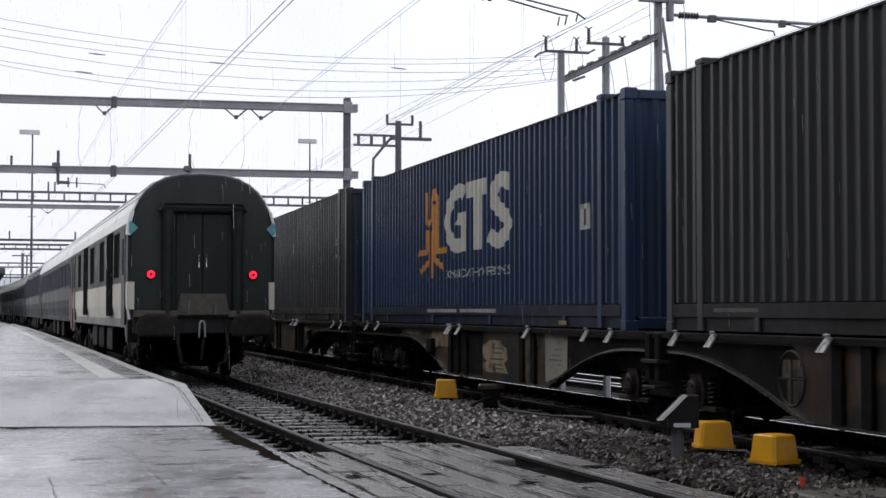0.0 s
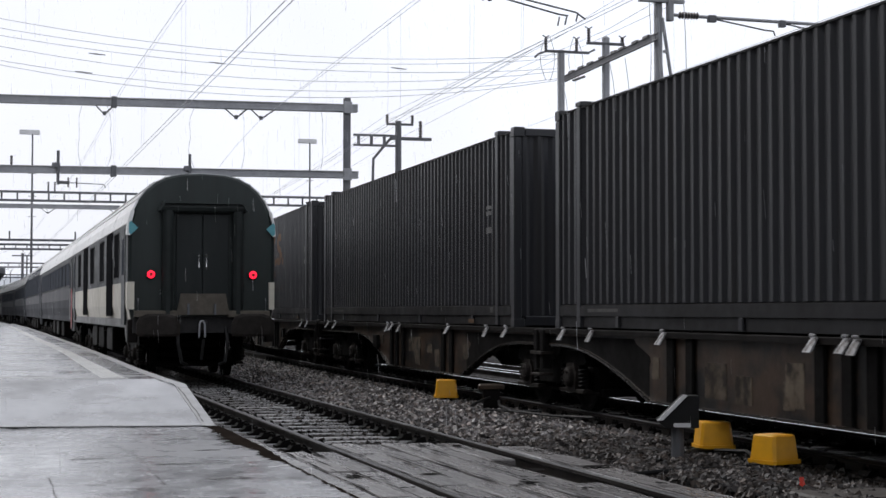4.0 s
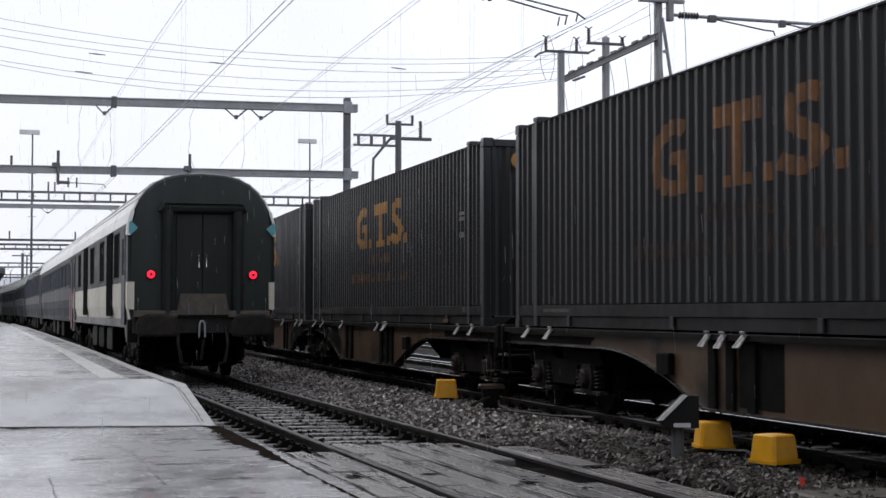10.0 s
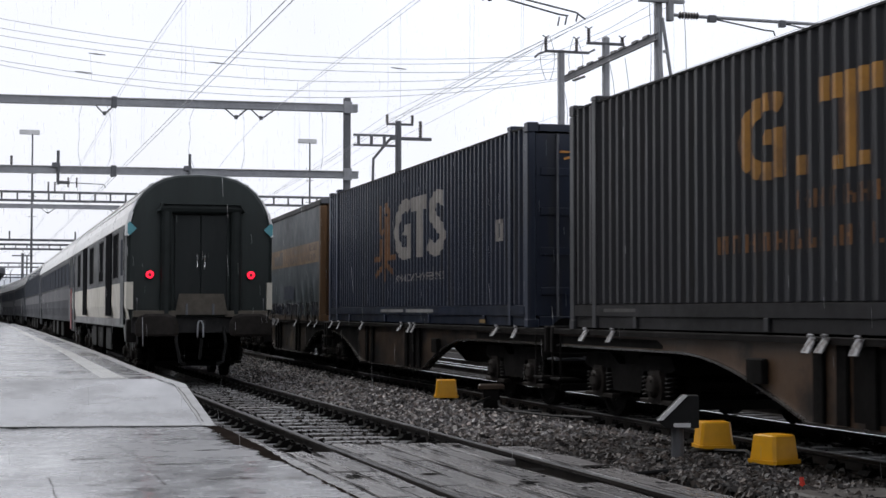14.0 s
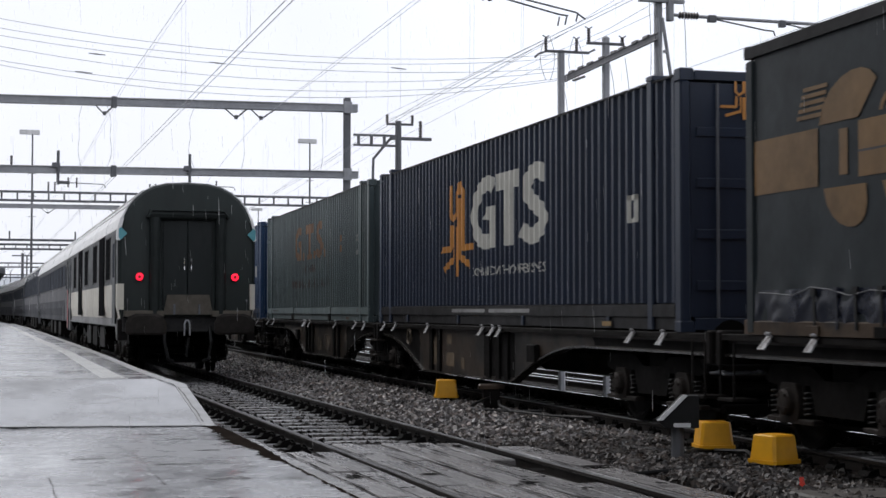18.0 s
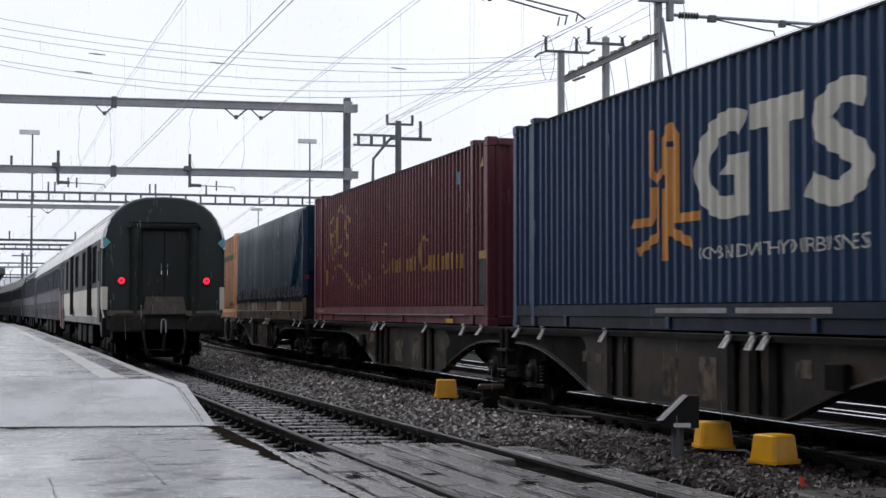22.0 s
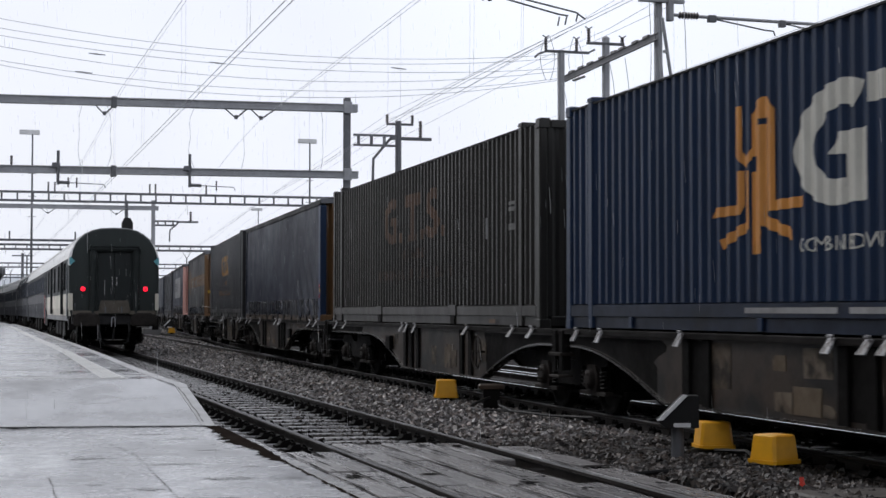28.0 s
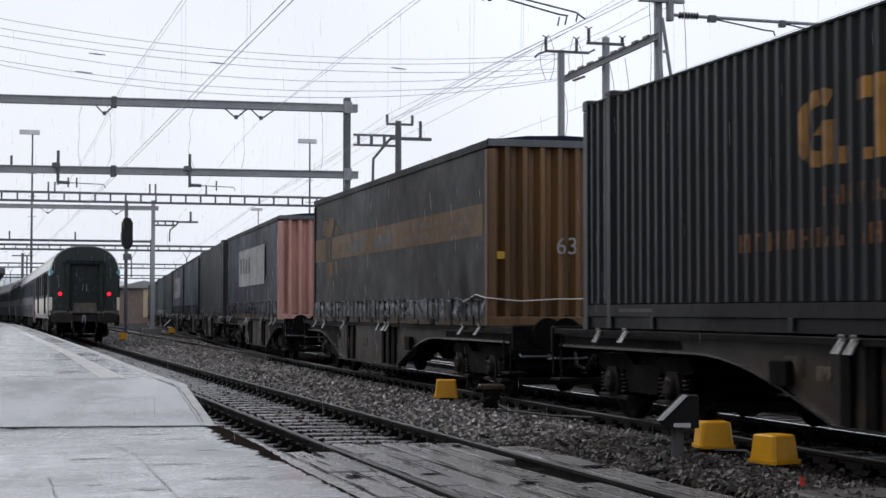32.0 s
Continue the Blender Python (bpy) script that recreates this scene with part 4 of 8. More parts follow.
def red_box(L):
    ob = thing("freight_container", "oxblood red corrugated container with gold markings", "container", "containers on the freight train")
    box_frame(ob, L, C_RED)
    e = stroke([(2.22, 2.32), (1.95, 2.22), (1.74, 2.12), (1.82, 1.9), (1.95, 1.6), (2.05, 1.36), (2.22, 1.45), (2.38, 1.62)], 0.12, 0.055, 0.55, 3)
    e += stroke([(1.86, 1.8), (2.1, 1.9), (2.3, 1.98)], 0.1, 0.06) + stroke([(2.3, 1.98), (2.41, 1.78)], 0.09, 0.04)
    c = stroke([(3.16, 2.3), (3.08, 2.44), (2.92, 2.48), (2.7, 2.38), (2.55, 2.2), (2.5, 2.0), (2.55, 1.76), (2.68, 1.62), (2.84, 1.59), (3.02, 1.64), (3.14, 1.76)], 0.135, 0.05, 0.55, 3)
    d = stroke([(3.87, 2.08), (3.8, 2.19), (3.66, 2.22), (3.48, 2.17), (3.42, 2.06), (3.47, 1.95), (3.6, 1.83), (3.73, 1.7), (3.76, 1.57), (3.66, 1.43), (3.5, 1.38), (3.37, 1.44), (3.32, 1.54)], 0.13, 0.046, 0.55, 3)
    for g in (e, c, d):
        paint(ob, "painted_shape", g, P_GOLD, L, label="tall gold painted shape")
    for k, (u, v) in enumerate(((2.13, 0.97), (2.35, 1.16), (2.69, 1.2), (2.99, 1.18), (3.32, 1.09), (3.59, 0.98), (3.87, 0.86), (4.13, 0.79), (4.4, 0.74), (4.75, 0.72), (5.1, 0.74), (5.45, 0.8), (5.8, 0.9))):
        star = [(u + (0.10 if q % 2 == 0 else 0.042) * math.sin(q * math.pi / 5 + 0.2 * k) * 1.2, v + (0.078 if q % 2 == 0 else 0.032) * math.cos(q * math.pi / 5 + 0.2 * k)) for q in range(10)]
        paint(ob, "star", [[star[q], star[(q + 1) % 10], (u, v), star[q - 1]] for q in range(0, 10, 2)], P_GOLD, L, label="small gold five-pointed star")
    words = stroke([(7.4, 1.46), (7.15, 1.5), (7.0, 1.35), (7.12, 1.22), (7.0, 1.08), (7.15, 0.95), (7.42, 1.0)], 0.1, 0.06) + letters_row(7.55, 9.7, 0.93, 0.27, 21, 0.5, 0.125) + stroke([(10.35, 1.42), (10.15, 1.52), (9.92, 1.4), (9.85, 1.2), (9.95, 0.98), (10.2, 0.92), (10.4, 1.02)], 0.12, 0.06) + letters_row(10.5, 12.75, 0.9, 0.27, 22, 0.5, 0.125)
    paint(ob, "wording_line", words, P_GOLD, L, label="gold lettering drawn as plain bars")
    paint(ob, "rail_edge_mark", [bar(2.2, 12.8, 0.155, 0.17), bar(0.6, 1.2, 0.2, 0.24)], P_GREY, L, True, "pale line along the bottom rail")
    paint(ob, "gold_label", [bar(1.34, 1.58, 0.80, 1.14)], P_GOLD, L)
    paint(ob, "blue_label", [bar(12.30, 12.44, 2.24, 2.44)], P_SKY, L, label="small pale blue label")
    paint(ob, "yellow_flash", [bar(13.62, 14.02, 1.01, 1.13), [(13.7, 2.4), (13.86, 2.4), (13.84, 2.56)], bar(12.98, 13.02, 1.75, 1.9)], P_GOLD, L, True)
    paint(ob, "black_panel", [bar(13.64, 14.0, 0.32, 1.0)], K_RUBBER, L, True)
    paint(ob, "yellow_plate", [bar(11.7, 12.15, 0.03, 0.10)], P_YELLOW, L, True)
    return ob


def orange_box(L):
    ob = thing("freight_container", "faded orange ribbed container with dark green markings", "container", "containers on the freight train")
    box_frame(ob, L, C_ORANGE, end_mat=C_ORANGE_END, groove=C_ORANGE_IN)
    paint(ob, "green_band", [bar(7.6, 14.1, 1.98, 2.16)], P_GREENL, L, label="dark green painted band")
    paint(ob, "green_band", [bar(0.1, 7.3, 0.66, 0.82)], P_GREENL, L, label="dark green painted band")
    block = []
    for k, (u0, u1, top) in enumerate(((4.32, 5.2, 2.18), (5.36, 6.0, 2.22), (6.08, 6.62, 2.2))):
        for n in range(5):
            v0 = 0.98 + n * 0.245
            v1 = min(v0 + 0.205, top)
            if k == 0 and n in (2, 3):
                block.append(bar(u0, u0 + 0.3, v0, v1))
                continue
            block.append([(u0 + (0.12 if n == 0 else 0), v0), (u1, v0), (u1, v1), (u0 + (0.16 if n == 4 else 0), v1)])
    paint(ob, "block_emblem", block, P_GREENL, L, label="dark green striped block emblem")
    leaf = [[(7.3, 2.16), (8.35, 2.16), (8.15, 1.85), (8.0, 1.45), (8.15, 1.05), (8.6, 0.8), (9.15, 0.66), (7.6, 0.66), (7.75, 1.1), (7.7, 1.6)], bar(6.95, 7.15, 1.3, 1.9)]
    leaf += oval(8.2, 1.41, 2.9, 1.5, 0.07, -75, 75, 14)
    for k in range(8):
        a = radians(-72 + 20 * k)
        leaf.append([(8.2 + 0.2 * math.cos(a + 0.3), 1.41 + 0.1 * math.sin(a + 0.3)), (8.2 + 1.4 * math.cos(a + 0.03), 1.41 + 0.72 * math.sin(a + 0.03)), (8.2 + 1.4 * math.cos(a - 0.05), 1.41 + 0.72 * math.sin(a - 0.05)), (8.2 + 0.2 * math.cos(a - 0.2), 1.41 + 0.1 * math.sin(a - 0.2))])
    paint(ob, "leaf_emblem", leaf, P_GREENL, L, label="dark green leaf-shaped emblem")
    paint(ob, "wording_line", letters_row(4.4, 7.4, 0.68, 0.12, 17, 0.5, 0.42), C_ORANGE, L, label="pale lettering bars in the green band")
    paint(ob, "plate_line", [bar(11.97, 12.77, 0.40, 0.57)], P_DARK, L, True)
    return ob


C_HEM = mat("glossy_tarpaulin_hem", (0.0042, 0.0085, 0.0180), 0.42, 0, 0.3, 4, 0.15, 20, spec=0.06)
P_TAG = mat("dull_red_tag", (0.13, 0.012, 0.014), 0.5, 0, 0.2, 6, 0.0)
C_EDGE = mat("blue_tarpaulin_edging", (0.009, 0.026, 0.055), 0.4, 0, 0.2, 4, 0.05, 30, spec=0.35)
C_SILL = mat("brown_body_sill", (0.050, 0.034, 0.022), 0.6, 0, 0.4, 3, 0.15, 30, spec=0.22, blot=((0.02, 0.016, 0.013), 2.2, 0.5, 0.64, (1, 1, 1.5)))
P_LABEL = mat("worn_label", (0.24, 0.24, 0.23), 0.5, 0, 0.3, 5, 0.0)
C_FOOT = mat("glossy_curtain_foot", (0.0070, 0.0095, 0.0190), 0.3, 0, 0.3, 4, 0.1, 20, spec=0.3)
C_STRAP = mat("faded_strap", (0.008, 0.010, 0.020), 0.6, 0, 0.3, 8, 0.0)


def curtain_body(L, skin, label, end_mat, band=None, sign=False, corner=None, name="swap_body", wires=True, number=""):
    """A curtain-sided swap body: frame, wavy curtain, straps with buckles along the foot, ribbed end."""
    ob = thing(name, label, "swap body", "containers on the freight train")
    h, w = BOX_H, BOX_W / 2
    rng = random.Random(int(L * 1000) + len(label))
    hem = 0.42 if band else 0.5
    for sx in (-1, 1):
        rings, n = [], 190
        for z in (0.10, 0.17, 0.24, 0.31, 0.38, 0.45, 0.56, 0.75, 0.95, 1.15, 1.4, 1.65, 1.9, 2.2, h - 0.12):
            ring = []
            for k in range(n + 1):
                u = 0.16 + (L - 0.32) * k / n
                d = 0.012 * noise.noise((u * 1.2, z * 0.5, sx)) + 0.045 * math.exp(-((u - 2.0) / 1.9) ** 2) * math.sin(7.0 * (u - 0.9 * z) + 2 * noise.noise((u, z, 3))) * max(0.0, 1.0 - z / 2.2)
                if band and z > 0.8:
                    d = 0.003 * noise.noise((u * 1.2, z * 0.5, sx))
                if z < 0.5:
                    q = (u - 0.4) / 0.6 % 1.0
                    d += 0.012 * math.sin(math.pi * q) * math.sin(math.pi * (z - 0.05) / 0.45) + 0.006 * math.sin(math.pi * q) * math.sin(11 * z + 5 * q + 3 * noise.noise((u, 1, 1)))
                ring.append((sx * (w - 0.02 + d), u, z - (0.04 * math.sin(math.pi * ((u - 0.4) / 0.6 % 1.0)) if z < 0.15 else 0)))
            rings.append(ring)
        part("curtain", Mesh().loft(rings, caps=False, closed=False), skin, ob, smooth=True)
        if wires and sx < 0:
            rows = []
            for k in range(481):
                u = 0.17 + (L - 0.34) * k / 480
                q = (u - 0.4) / 0.6 % 1.0
                row = []
                for z in (hem, hem - 0.03, hem - 0.075, hem * 0.76, hem * 0.65, hem * 0.55, hem * 0.44, 0.14, 0.06):
                    fold = 1.0 - 2.4 * abs(noise.noise((u * 2.2 + 1.3 * z, z * 6.0 + 2.0 * (q - 0.5) ** 2, 5.0)))
                    row.append((-w + 0.012 - 0.022 * max(0.0, fold) * math.sin(math.pi * (hem + 0.01 - z) / (hem - 0.02)), u, z + (0.03 * noise.noise((u * 3, 1, 1)) if z < 0.1 else 0)))
                rows.append(row)
            part("curtain_foot", Mesh().loft(rows, caps=False, closed=False), C_FOOT, ob, "glossy billowing foot of the curtain", smooth=True)
        part("roof_rail", Mesh().cbox(min(sx * (w + 0.01), sx * (w - 0.08)), max(sx * (w + 0.01), sx * (w - 0.08)), 0, L, h - 0.15, h - 0.045, 0.004), M_TOPRAIL, ob)
        part("side_rail", Mesh().cbox(min(sx * w, sx * (w - 0.09)), max(sx * w, sx * (w - 0.09)), 0, L, -0.003, 0.13, 0.012), C_SILL, ob)
        for yy in (0, L - 0.16):
            part("corner_post", Mesh().cbox(min(sx * (w + 0.005), sx * (w - 0.14)), max(sx * (w + 0.005), sx * (w - 0.14)), yy, yy + 0.16 + (0.12 if corner and yy == 0 else 0), 0.02, h - 0.17, 0.02), (corner or end_mat) if yy == 0 else skin, ob)
    for k in range(int((L - 0.6) / 0.4)):
        u = 0.38 + k * 0.4 + rng.uniform(-0.08, 0.08)
        if rng.random() < 0.12:
            continue
        part("strap", Mesh().box(-w - 0.014, -w - 0.004, u, u + 0.04, 0.06, hem).box(-w - 0.024, -w - 0.002, u - 0.02, u + 0.06, hem - 0.06, hem + 0.01), C_STRAP if rng.random() < 0.4 else K_RUBBER, ob)
    for k in range(int(L / 1.2)):
        u = 0.7 + 1.2 * k + rng.uniform(-0.2, 0.2)
        part("sill_bracket", Mesh().cbox(-w - 0.02, -w - 0.002, u, u + rng.uniform(0.1, 0.3), 0.0, rng.uniform(0.08, 0.16), 0.005), rng.choice((M_WAGON, C_SILL, M_BOGIE)), ob)
    if wires:
        part("lashing_cable", Mesh().tube([(-w - 0.02, 0.3 + (L - 0.6) * k / 40, hem - 0.03 + 0.035 * math.sin(k * 2.1) + 0.02 * math.sin(k * 5.3)) for k in range(41)], 0.005, 4), M_STEELD, ob)
    part("roof", Mesh().loft([[(-w - 0.01, y, h - 0.04), (-w * 0.5, y, h + 0.03), (0, y, h + 0.05), (w * 0.5, y, h + 0.03), (w + 0.01, y, h - 0.04)] for y in (0, L)], caps=True), C_CURTAIN, ob)
    part("floor", Mesh().box(-w + 0.1, w - 0.1, 0.05, L - 0.05, 0.06, 0.16), M_WAGON, ob)
    for yy, sgn in ((0.02, 1), (L - 0.02, -1)):
        us = [-w + 0.14 + k * (2 * w - 0.28) / 32 for k in range(33)]
        ring = [[(u, yy + sgn * (0.0 if (k // 2) % 2 else 0.13), z) for k, u in enumerate(us)] for z in (0.04, h - 0.12)]
        part("end_wall", Mesh().loft(ring, caps=False, closed=False), end_mat, ob)
        part("end_beam", Mesh().cbox(-w, w, yy - 0.025, yy + 0.06, h - 0.13, h - 0.02, 0.01), M_STEELD, ob)
        part("end_foot", Mesh().cbox(-w, w, yy - 0.03, yy + 0.08, 0.0, 0.14, 0.01), end_mat, ob)
    if band:
        def lift(shapes, nm, material, lab=""):
            return paint(ob, nm, shapes, material, L, True, lab)
        o = lift([bar(0.1, 1.4, 1.33, 1.85), bar(2.1, L - 0.3, 1.36, 1.84), bar(1.78, 1.92, 1.40, 1.80)], "ochre_band", band, "ochre band round the curtain")
        mark = [bar(1.02 + 0.03 * k, 1.5 + 0.02 * k, 1.95 + 0.062 * k, 1.987 + 0.062 * k) for k in range(5)]
        arc = [math.pi * k / 9 for k in range(10)]
        arch = [[(1.92 - 0.5 * math.cos(a) + 0.16 * math.sin(a), 1.87 + 0.42 * math.sin(a) ** 0.8) for a in arc[:8]] + [(2.1, 1.87)]]
        arch += [[(1.86 + 0.36 * math.cos(a) + 0.12 * math.sin(a), 1.3 - 0.36 * math.sin(a) ** 0.8) for a in arc], [(2.48, 1.3), (2.6, 1.02), (2.76, 1.03), (2.7, 1.3)]]
        for r in (0.62, 0.40, 0.16):
            arch += oval(2.75, 1.86, r, 0.44, 0.05, 8, 172, 12)
        emblem = [lift([q], "emblem_stroke", band) for q in mark] + [lift([q], "emblem_arch", band) for q in arch[:3]]
        emblem += [lift(arch[3 + 12 * k:15 + 12 * k], "emblem_ring", band) for k in range(3)]
        o3 = lift([bar(2.1, 3.2, 1.57, 1.59)] + [bar(3.7 + 0.29 * k, 3.7 + 0.29 * k + (0.1 if k in (1, 6) else 0.22), 1.43, 1.77 if k in (1, 2, 5, 6) else 1.67) for k in range(7)] + [bar(5.96, 6.04, 1.43, 1.5)] + [bar(6.4 + 0.36 * k, 6.67 + 0.36 * k - (0.15 if k == 4 else 0), 1.43, 1.77 if k > 2 else 1.68) for k in range(5)], "wording_line", P_DARK, "dark lettering drawn as plain bars")
        o5 = lift(worn_row(8.6, 13.5, 1.645, 0.15, 32) + worn_row(8.6, 13.5, 1.42, 0.15, 33), "small_wording_line", P_FAINT, "two rows of small worn lettering bars")
        if not number:
            o4 = lift([[(8.25, 0.52), (10.0, 0.50), (10.02, 0.84), (9.2, 0.87), (8.27, 0.86)]], "repair_patch", P_PATCH, "faded blue repair patch")
            for v in o4.data.vertices:
                v.co.x = -w + 0.002
        for q, d in ((o, 0.013), (o3, 0.010), (o5, 0.0105), *((e, 0.0115) for e in emblem)):
            for v in q.data.vertices:
                v.co.x = -w + d
    if corner:
        for yy, zz, mm in ((0.05, 0.76, P_REDLAMP), (0.02, 0.66, P_YELLOW), (0.05, 0.52, P_REDLAMP)):
            part("corner_label", Mesh().box(-w - 0.009, -w - 0.004, yy, yy + 0.11, zz, zz + 0.08), mm, ob)
    if number:
        cu = bpy.data.curves.new("number", "FONT")
        cu.body, cu.size = number, 0.36
        tmp = new("number_text", cu)
        me = bpy.data.meshes.new_from_object(tmp)
        bpy.data.objects.remove(tmp)
        me.materials.append(P_GREY)
        t = new("chalk_number", me)
        t.parent = ob
        t.matrix_basis = pose(-0.19, -0.012, 1.08, 90, 0, 0)
        t["label"] = "pale hand-written number"
        part("sealing_rope", Mesh().tube([(-w - 0.03, 1.2, 0.36), (-w - 0.04, 0.5, 0.47), (-w - 0.03, 0.0, 0.42), (-w * 0.6, -0.03, 0.37), (-0.2, -0.03, 0.40), (w * 0.6, -0.03, 0.41), (w, -0.02, 0.4)], 0.011, 5), P_WHITE, ob, "pale rope across the end wall")
        part("yellow_label", Mesh().box(-w + 0.14, -w + 0.26, -0.012, -0.006, 1.0, 1.11), P_YELLOW, ob)
    if sign:
        q = paint(ob, "white_sign", [bar(4.3, 11.2, 1.0, 2.15)], P_GREY, L, True, "large pale sign with dark bars")
        q2 = paint(ob, "sign_line", letters_row(4.7, 8.4, 1.4, 0.5, 41, 0.6, 0.8), P_DARK, L, True)
        for v in q.data.vertices:
            v.co.x -= 0.014
        for v in q2.data.vertices:
            v.co.x -= 0.019
    return ob


def tarp_body(L):
    """A flat with drop sides under a dark blue tarpaulin."""
    ob = thing("tarpaulin_body", "drop-sided swap body under a dark blue wet tarpaulin", "swap body", "containers on the freight train")
    h, w = BOX_H, BOX_W / 2
    rings, n = [], 160
    prof = [(-w - 0.015, 0.84), (-w - 0.01, 0.95), (-w, 1.2), (-w + 0.005, 1.7), (-w + 0.01, 2.2), (-w + 0.02, h - 0.12), (-w + 0.1, h - 0.03), (0, h + 0.02), (w - 0.1, h - 0.03), (w - 0.02, h - 0.12), (w, 0.84)]
    for k in range(n + 1):
        u = L * k / n
        ring = []
        for j, (x, z) in enumerate(prof):
            near = math.exp(-(((u - 0.35 - 0.75 * (2.45 - z)) / 0.45) ** 2)) if z < 2.5 else 0.0
            d = 0.012 * noise.noise((u * 0.7, z * 0.5, 3.0)) + 0.085 * near * math.sin((u - 0.7 * (2.45 - z)) * 11) + 0.01 * noise.noise((u * 3.0, z * 0.35, 8.0)) * max(0.0, 1.6 - z)
            ring.append((x + (d if j < 6 else 0), u, z + (0.04 * noise.noise((u * 2.2, 1, 9)) if z < 0.9 else 0)))
        rings.append(ring)
    part("tarpaulin", Mesh().loft(rings, caps=True, closed=False), C_TARP, ob, smooth=True)
    rows, n = [], 700
    for k in range(n + 1):
        u = L * k / n
        row = []
        for z in [0.90 - 0.0275 * q for q in range(17)]:
            q = u / 0.55 + 0.5 * noise.noise((u * 0.8, 2.0, 6.0))
            fold = math.sin(2 * math.pi * ((z - 0.46) / 0.15 - 1.0 * (q % 1.0) + 0.35 * noise.noise((u * 1.7, z * 3.0, 1.7))))
            d = 0.03 * max(0.0, math.sin(math.pi * (0.92 - z) / 0.42)) ** 0.5 * (0.2 + max(0.0, fold)) + 0.006 * noise.noise((u * 7, z * 12, 1))
            row.append((-w - 0.004 - max(0.0, d), u, z + 0.03 * noise.noise((u * 2.0, 4, 1)) * (z < 0.5)))
        rows.append(row)
    part("tarpaulin_hem", Mesh().loft(rows, caps=False, closed=False), C_HEM, ob, "bunched glossy tarpaulin hem", smooth=True)
    rope, rng = Mesh(), random.Random(12)
    for k in range(26):
        u = 0.1 + k * (L - 0.4) / 26 + rng.uniform(-0.15, 0.15)
        rope.tube([(-w - 0.08, u, 0.88), (-w - 0.1, u + 0.13, 0.7), (-w - 0.07, u + 0.2, 0.52)], 0.009, 4)
    rope.tube([(-w - 0.09, 0.05 + (L - 0.1) * k / 60, 0.60 + 0.03 * math.sin(k * 1.7)) for k in range(61)], 0.011, 5)
    part("lashing_rope", rope, K_RUBBER, ob, "dark rope lacing the hem")
    part("corner_edging", Mesh().cbox(-w - 0.028, -w + 0.1, -0.015, 0.09, 0.62, h - 0.12, 0.01), C_EDGE, ob, "blue edging of the tarpaulin corner")
    part("front_flap", Mesh().loft([[(-w + 0.1 + (2 * w - 0.2) * k / 24, -0.02 - 0.012 * math.sin(k * 1.9), z) for k in range(25)] for z in (0.60, 0.84, 1.2)], caps=False, closed=False), C_HEM, ob)
    part("corner_tag", Mesh().cbox(-w + 0.02, -w + 0.13, -0.03, -0.016, 1.0, 1.1, 0.004).cbox(-w - 0.04, -w - 0.03, 0.02, 0.11, 0.66, 0.76, 0.004), P_TAG, ob, "small red corner tags")
    part("label_patch", Mesh().box(-w - 0.005, -w, 4.0, 4.85, 0.25, 0.48), P_LABEL, ob, "pale worn label patch")
    part("label_patch", Mesh().box(-w - 0.005, -w, 9.2, 10.4, 0.25, 0.47), P_LABEL, ob, "pale worn label patch")
    n = 6
    for sx in (-1, 1):
        for k in range(n):
            y0, y1 = k * L / n + 0.03, (k + 1) * L / n - 0.03
            part("drop_side", Mesh().cbox(min(sx * w, sx * (w - 0.05)), max(sx * w, sx * (w - 0.05)), y0 + 0.05, y1 - 0.05, 0.25, 0.50, 0.01), C_DROP, ob)
            part("stake", Mesh().cbox(min(sx * (w + 0.02), sx * (w - 0.06)), max(sx * (w + 0.02), sx * (w - 0.06)), y0 - 0.06, y0 + 0.03, 0.1, 0.54, 0.01), C_DROP, ob)
        part("side_rail", Mesh().cbox(min(sx * (w + 0.01), sx * (w - 0.08)), max(sx * (w + 0.01), sx * (w - 0.08)), 0, L, 0.0, 0.24, 0.012), C_SILL, ob)
    # black plates painted in place of shaded holes in the sill
    for k in range(11):
        yy = 0.7 + k * 1.25
        part("sill_slot", Mesh().box(-w - 0.013, -w - 0.008, yy, yy + (0.34 if k % 3 == 1 else 0.12), 0.1 if k % 3 == 1 else 0.14, 0.2), M_BOGIE, ob)
    for yy in (0.0, L - 0.06):
        part("end_board", Mesh().cbox(-w + 0.02, w - 0.02, yy, yy + 0.06, 0.02, 0.72, 0.01), M_WAGON, ob)
    part("floor", Mesh().box(-w + 0.1, w - 0.1, 0.07, L - 0.07, 0.06, 0.2), M_WAGON, ob)
    return ob


# ---- wagons ----
WHEEL_R = 0.46
WHEELSETS = []


def wheelset_mesh():
    m = Mesh()
    for sx in (-1, 1):
        m.lathe((sx * 0.75, 0, 0), "x", [(-0.07, 0.10), (-0.07, 0.40), (-0.068, WHEEL_R), (0.02, WHEEL_R - 0.005), (0.065, WHEEL_R - 0.008), (0.068, 0.40), (0.03, 0.36), (0.02, 0.15), (0.09, 0.11)] if sx > 0 else [(0.07, 0.10), (0.07, 0.40), (0.068, WHEEL_R), (-0.02, WHEEL_R - 0.005), (-0.065, WHEEL_R - 0.008), (-0.068, 0.40), (-0.03, 0.36), (-0.02, 0.15), (-0.09, 0.11)], 24)
    m.lathe((0, 0, 0), "x", [(-1.0, 0.075), (1.0, 0.075)], 10)
    me = m.data("wheelset")
    me.materials.append(M_TREAD)
    return me


WHEELSET = wheelset_mesh()


